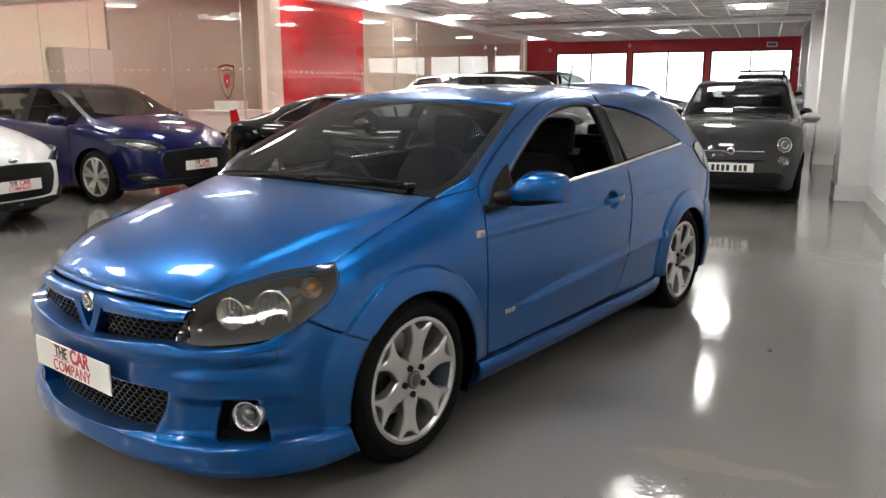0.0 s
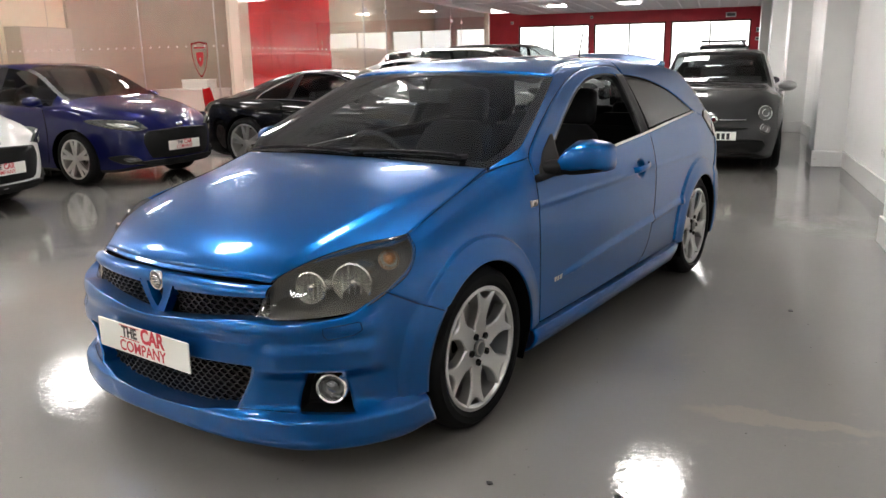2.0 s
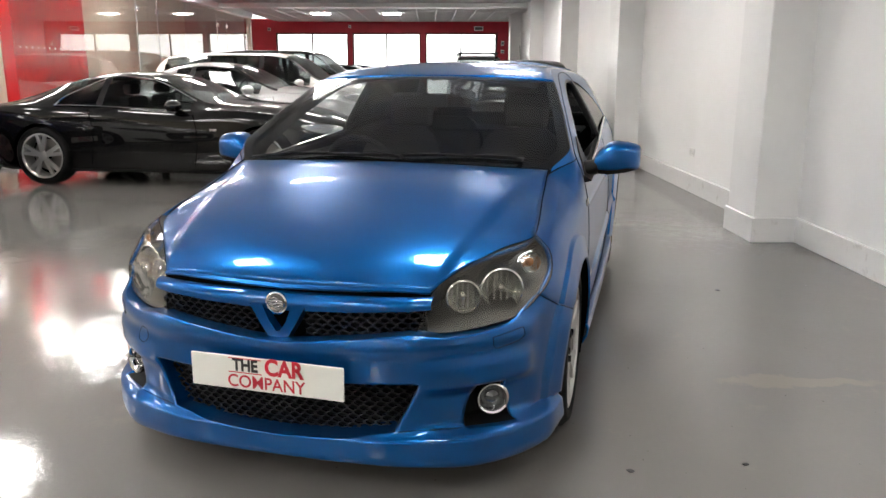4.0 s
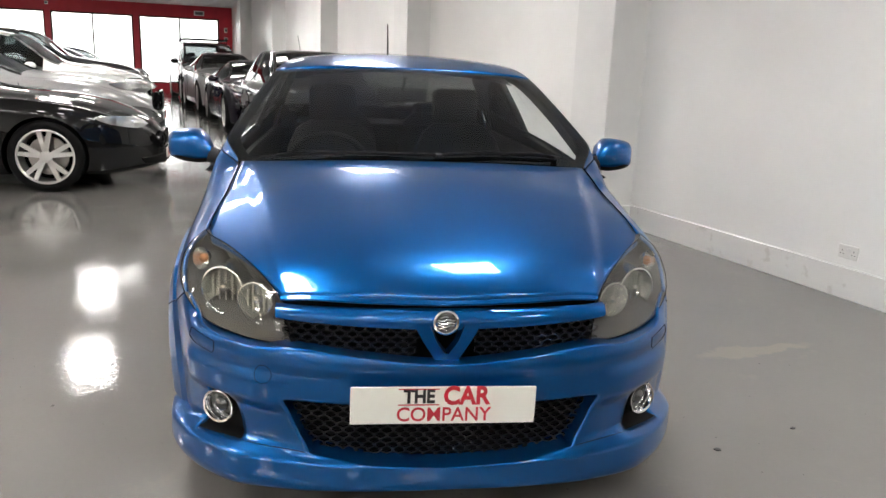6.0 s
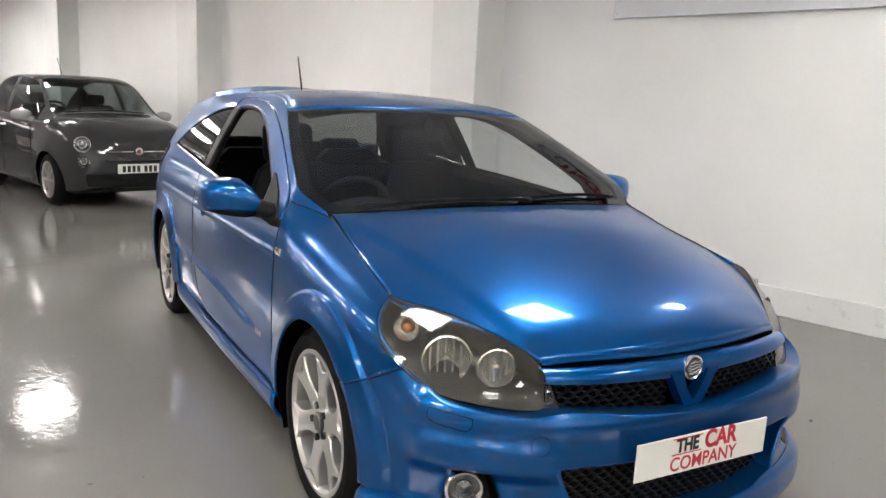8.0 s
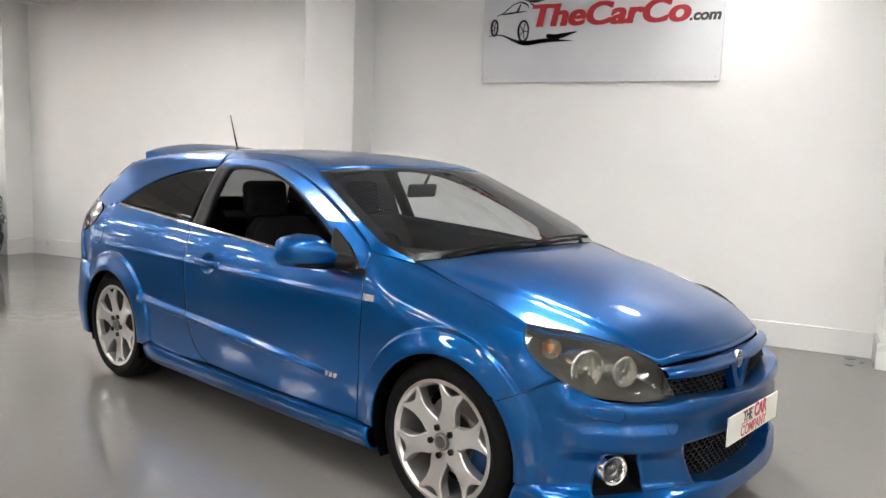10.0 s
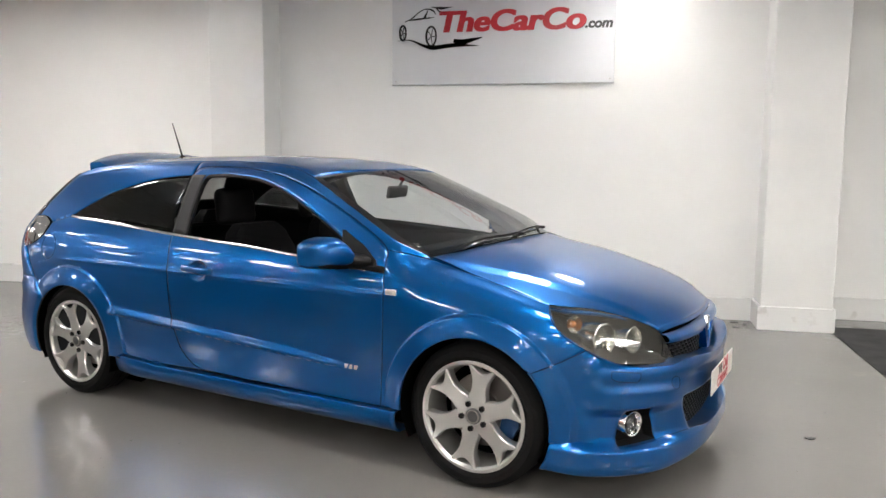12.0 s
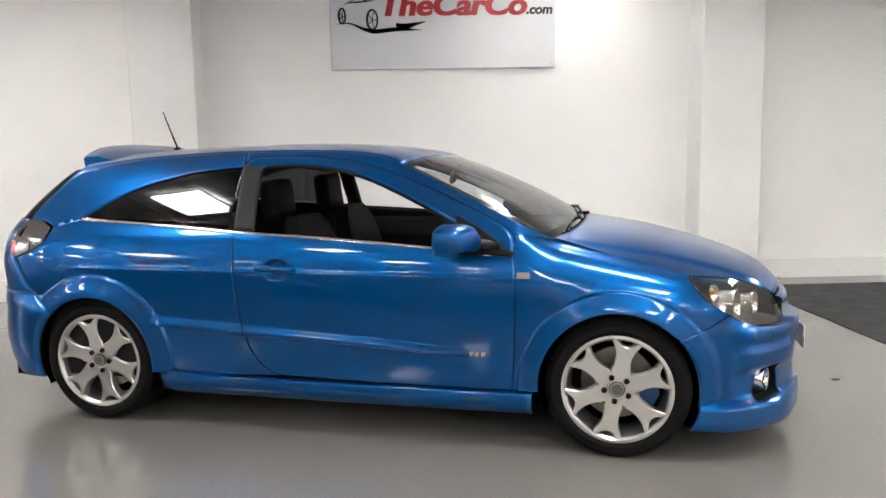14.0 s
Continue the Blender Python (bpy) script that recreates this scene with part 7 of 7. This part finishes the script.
    add_grid(bm, [[(0, a * sc, b * sc) for a, b in out], [(0, a * sc * 0.9, b * sc * 0.9) for a, b in out]])
    bmesh.ops.solidify(bm, geom=bm.faces[:], thickness=0.003)
    part("shield_rim", bm, M["sign_red"], sh, "", False)
    bm = bmesh.new()
    add_grid(bm, [[(0, a * sc * 0.45, b * sc * 0.42) for a, b in out], [(0, a * sc * 0.12, b * sc * 0.10) for a, b in out]])
    add_box(bm, 0, 0.003, -0.10, 0.10, 0.165, 0.19)
    part("shield_mark", bm, M["sign_red"], sh, "", False)
    # inside: red wall, cream walls, grey panel, desk, chairs and red floor
    structure("office_floor", box(XE, XC - 0.13, YB, YG - 0.13, 0.0, 0.01), M["carpet"], "red carpet inside the glass office", "carpet")
    structure("office_red_wall", box(-14.2, -10.1, -8.15, -8.03, 0.0, OFFICE), M["red_gloss"], "glossy red panelled office wall", "wall")
    structure("office_grey_wall", box(-22.0, -10.1, YB, YB + 0.08, 0.0, OFFICE), M["office_grey"], "grey office wall panel", "wall")
    structure("office_cross_wall", box(-25.0, -14.2, -9.1, -9.0, 0.0, OFFICE), M["office_wall"], "cream office wall further along", "wall")
    for k in range(4):
        structure("wall_joint", box(-13.3 + 1.0 * k, -13.285 + 1.0 * k, -8.029, -8.026, 0.0, OFFICE - 0.01), M["carpet"], "thin joint between red wall panels", "trim")
    for k in range(4):
        structure("wall_joint", box(-9.6 + 1.3 * k, -9.58 + 1.3 * k, YB + 0.001, YB + 0.004, 0.0, OFFICE - 0.01), M["office_grey"], "thin joint between cream wall panels", "trim")
    desk = tagged(empty("office_desk", pose(-9.5, -8.85, 0)), "white office desk inside the glass room", "desk")
    part("desk_top", box(-0.45, 0.45, -0.62, 0.62, 0.90, 0.94, 0.004, 1), M["white_plastic"], desk, "", False)
    part("desk_panel", box(0.38, 0.42, -0.58, 0.58, 0.05, 0.90), M["white_plastic"], desk, "", False)
    for yy in (-0.58, 0.58):
        part("desk_side", box(-0.42, 0.42, yy - 0.02, yy + 0.02, 0.0, 0.90), M["white_plastic"], desk, "", False)
    crate = tagged(empty("storage_box", pose(-9.42, -8.62, 0.942)), "small white storage box on the office desk", "box")
    part("box_body", box(-0.16, 0.16, -0.30, 0.30, 0.0, 0.15, 0.006, 1), M["white_plastic"], crate, "", False)
    part("box_lid", box(-0.17, 0.17, -0.31, 0.31, 0.15, 0.185, 0.006, 1), M["white_plastic"], crate, "", False)
    cab = tagged(empty("office_cabinet", pose(-9.08, YB + 0.26, 0.0)), "tall pale grey office cabinet with two doors", "cabinet")
    part("cabinet_body", box(-0.68, 0.68, -0.22, 0.20, 0.0, 2.24, 0.004, 1), M["office_grey"], cab, "", False)
    for s in (-1, 1):
        d = part("cabinet_door", box(min(s * 0.005, s * 0.67), max(s * 0.005, s * 0.67), 0.203, 0.223, 0.06, 2.22, 0.003, 1), M["cabinet_grey"], cab, "", False)
        part("door_handle", box(min(s * 0.04, s * 0.06), max(s * 0.04, s * 0.06), 0.223, 0.25, 1.0, 1.16, 0.003, 1), M["steel"], d, "", False)
    for x, y, a in ((-7.2, -6.58, 150), (-7.2, -8.30, 200)):
        ch = tagged(empty("office_chair", pose(x, y, 0, 0, 0, a)), "red moulded chair on metal legs inside the office", "chair", "office chairs")
        rows = []
        for z, d, hw in ((0.45, 0.24, 0.22), (0.44, 0.0, 0.23), (0.46, -0.17, 0.23), (0.55, -0.23, 0.23), (0.75, -0.27, 0.22), (0.92, -0.30, 0.19), (1.02, -0.31, 0.14)):
            rows.append([(d + 0.04 * (abs(q) ** 2), hw * q, z + 0.03 * q * q) for q in np.linspace(-1, 1, 11)])
        bm = bmesh.new()
        add_grid(bm, rows)
        bmesh.ops.solidify(bm, geom=bm.faces[:], thickness=0.02)
        part("shell", bm, M["red_gloss"], ch)
        for lx, ly in ((0.18, 0.18), (0.18, -0.18), (-0.18, 0.18), (-0.18, -0.18)):
            bm = bmesh.new()
            add_tube(bm, [(lx * 0.6, ly * 0.6, 0.43), (lx * 1.2, ly * 1.2, 0.01)], 0.011, 8)
            part("leg", bm, M["steel"], ch)


M["office_glass"] = thin_glass("office_glass", (0.94, 0.94, 0.92), 0.03)
M["cabinet_grey"] = mat("cabinet_grey_paint", (0.62, 0.58, 0.52), 0.45)
noise_mix(M["cabinet_grey"], "Base Color", (0.60, 0.56, 0.50), (0.64, 0.60, 0.54), 2)
M["frost"] = mat("frosted_dots", (0.85, 0.85, 0.83), 0.6)
M["cream_post"] = mat("cream_paint", (0.78, 0.70, 0.60), 0.45)
noise_mix(M["cream_post"], "Base Color", (0.74, 0.65, 0.55), (0.80, 0.72, 0.62), 2)
build_office()


# ---------------------------------------------------------------- scraps on the floor
def build_scrap(x, y, r, turn):
    sc = random.Random(int(x * 100))
    poly = [(r * (0.6 + 0.5 * sc.random()) * math.cos(t) * 1.6, r * (0.6 + 0.5 * sc.random()) * math.sin(t)) for t in np.linspace(0, 2 * math.pi, 9)[:-1]]
    bm = bmesh.new()
    add_prism(bm, poly, 0.0005, 0.004, pose(x, y, 0, 0, 0, turn))
    tagged(mesh_ob("debris", bm, M["trim_grey"], None), "small dark scrap of debris on the floor", "debris", "floor debris")


for x, y, r, a in ((2.59, 2.74, 0.03, 20), (2.66, 2.66, 0.02, 70), (2.57, 2.52, 0.026, 120), (2.58, -0.16, 0.02, 10), (-0.34, 1.72, 0.014, 0), (1.9, 0.6, 0.01, 60), (1.86, 1.02, 0.009, 100)):
    build_scrap(x, y, r, a)
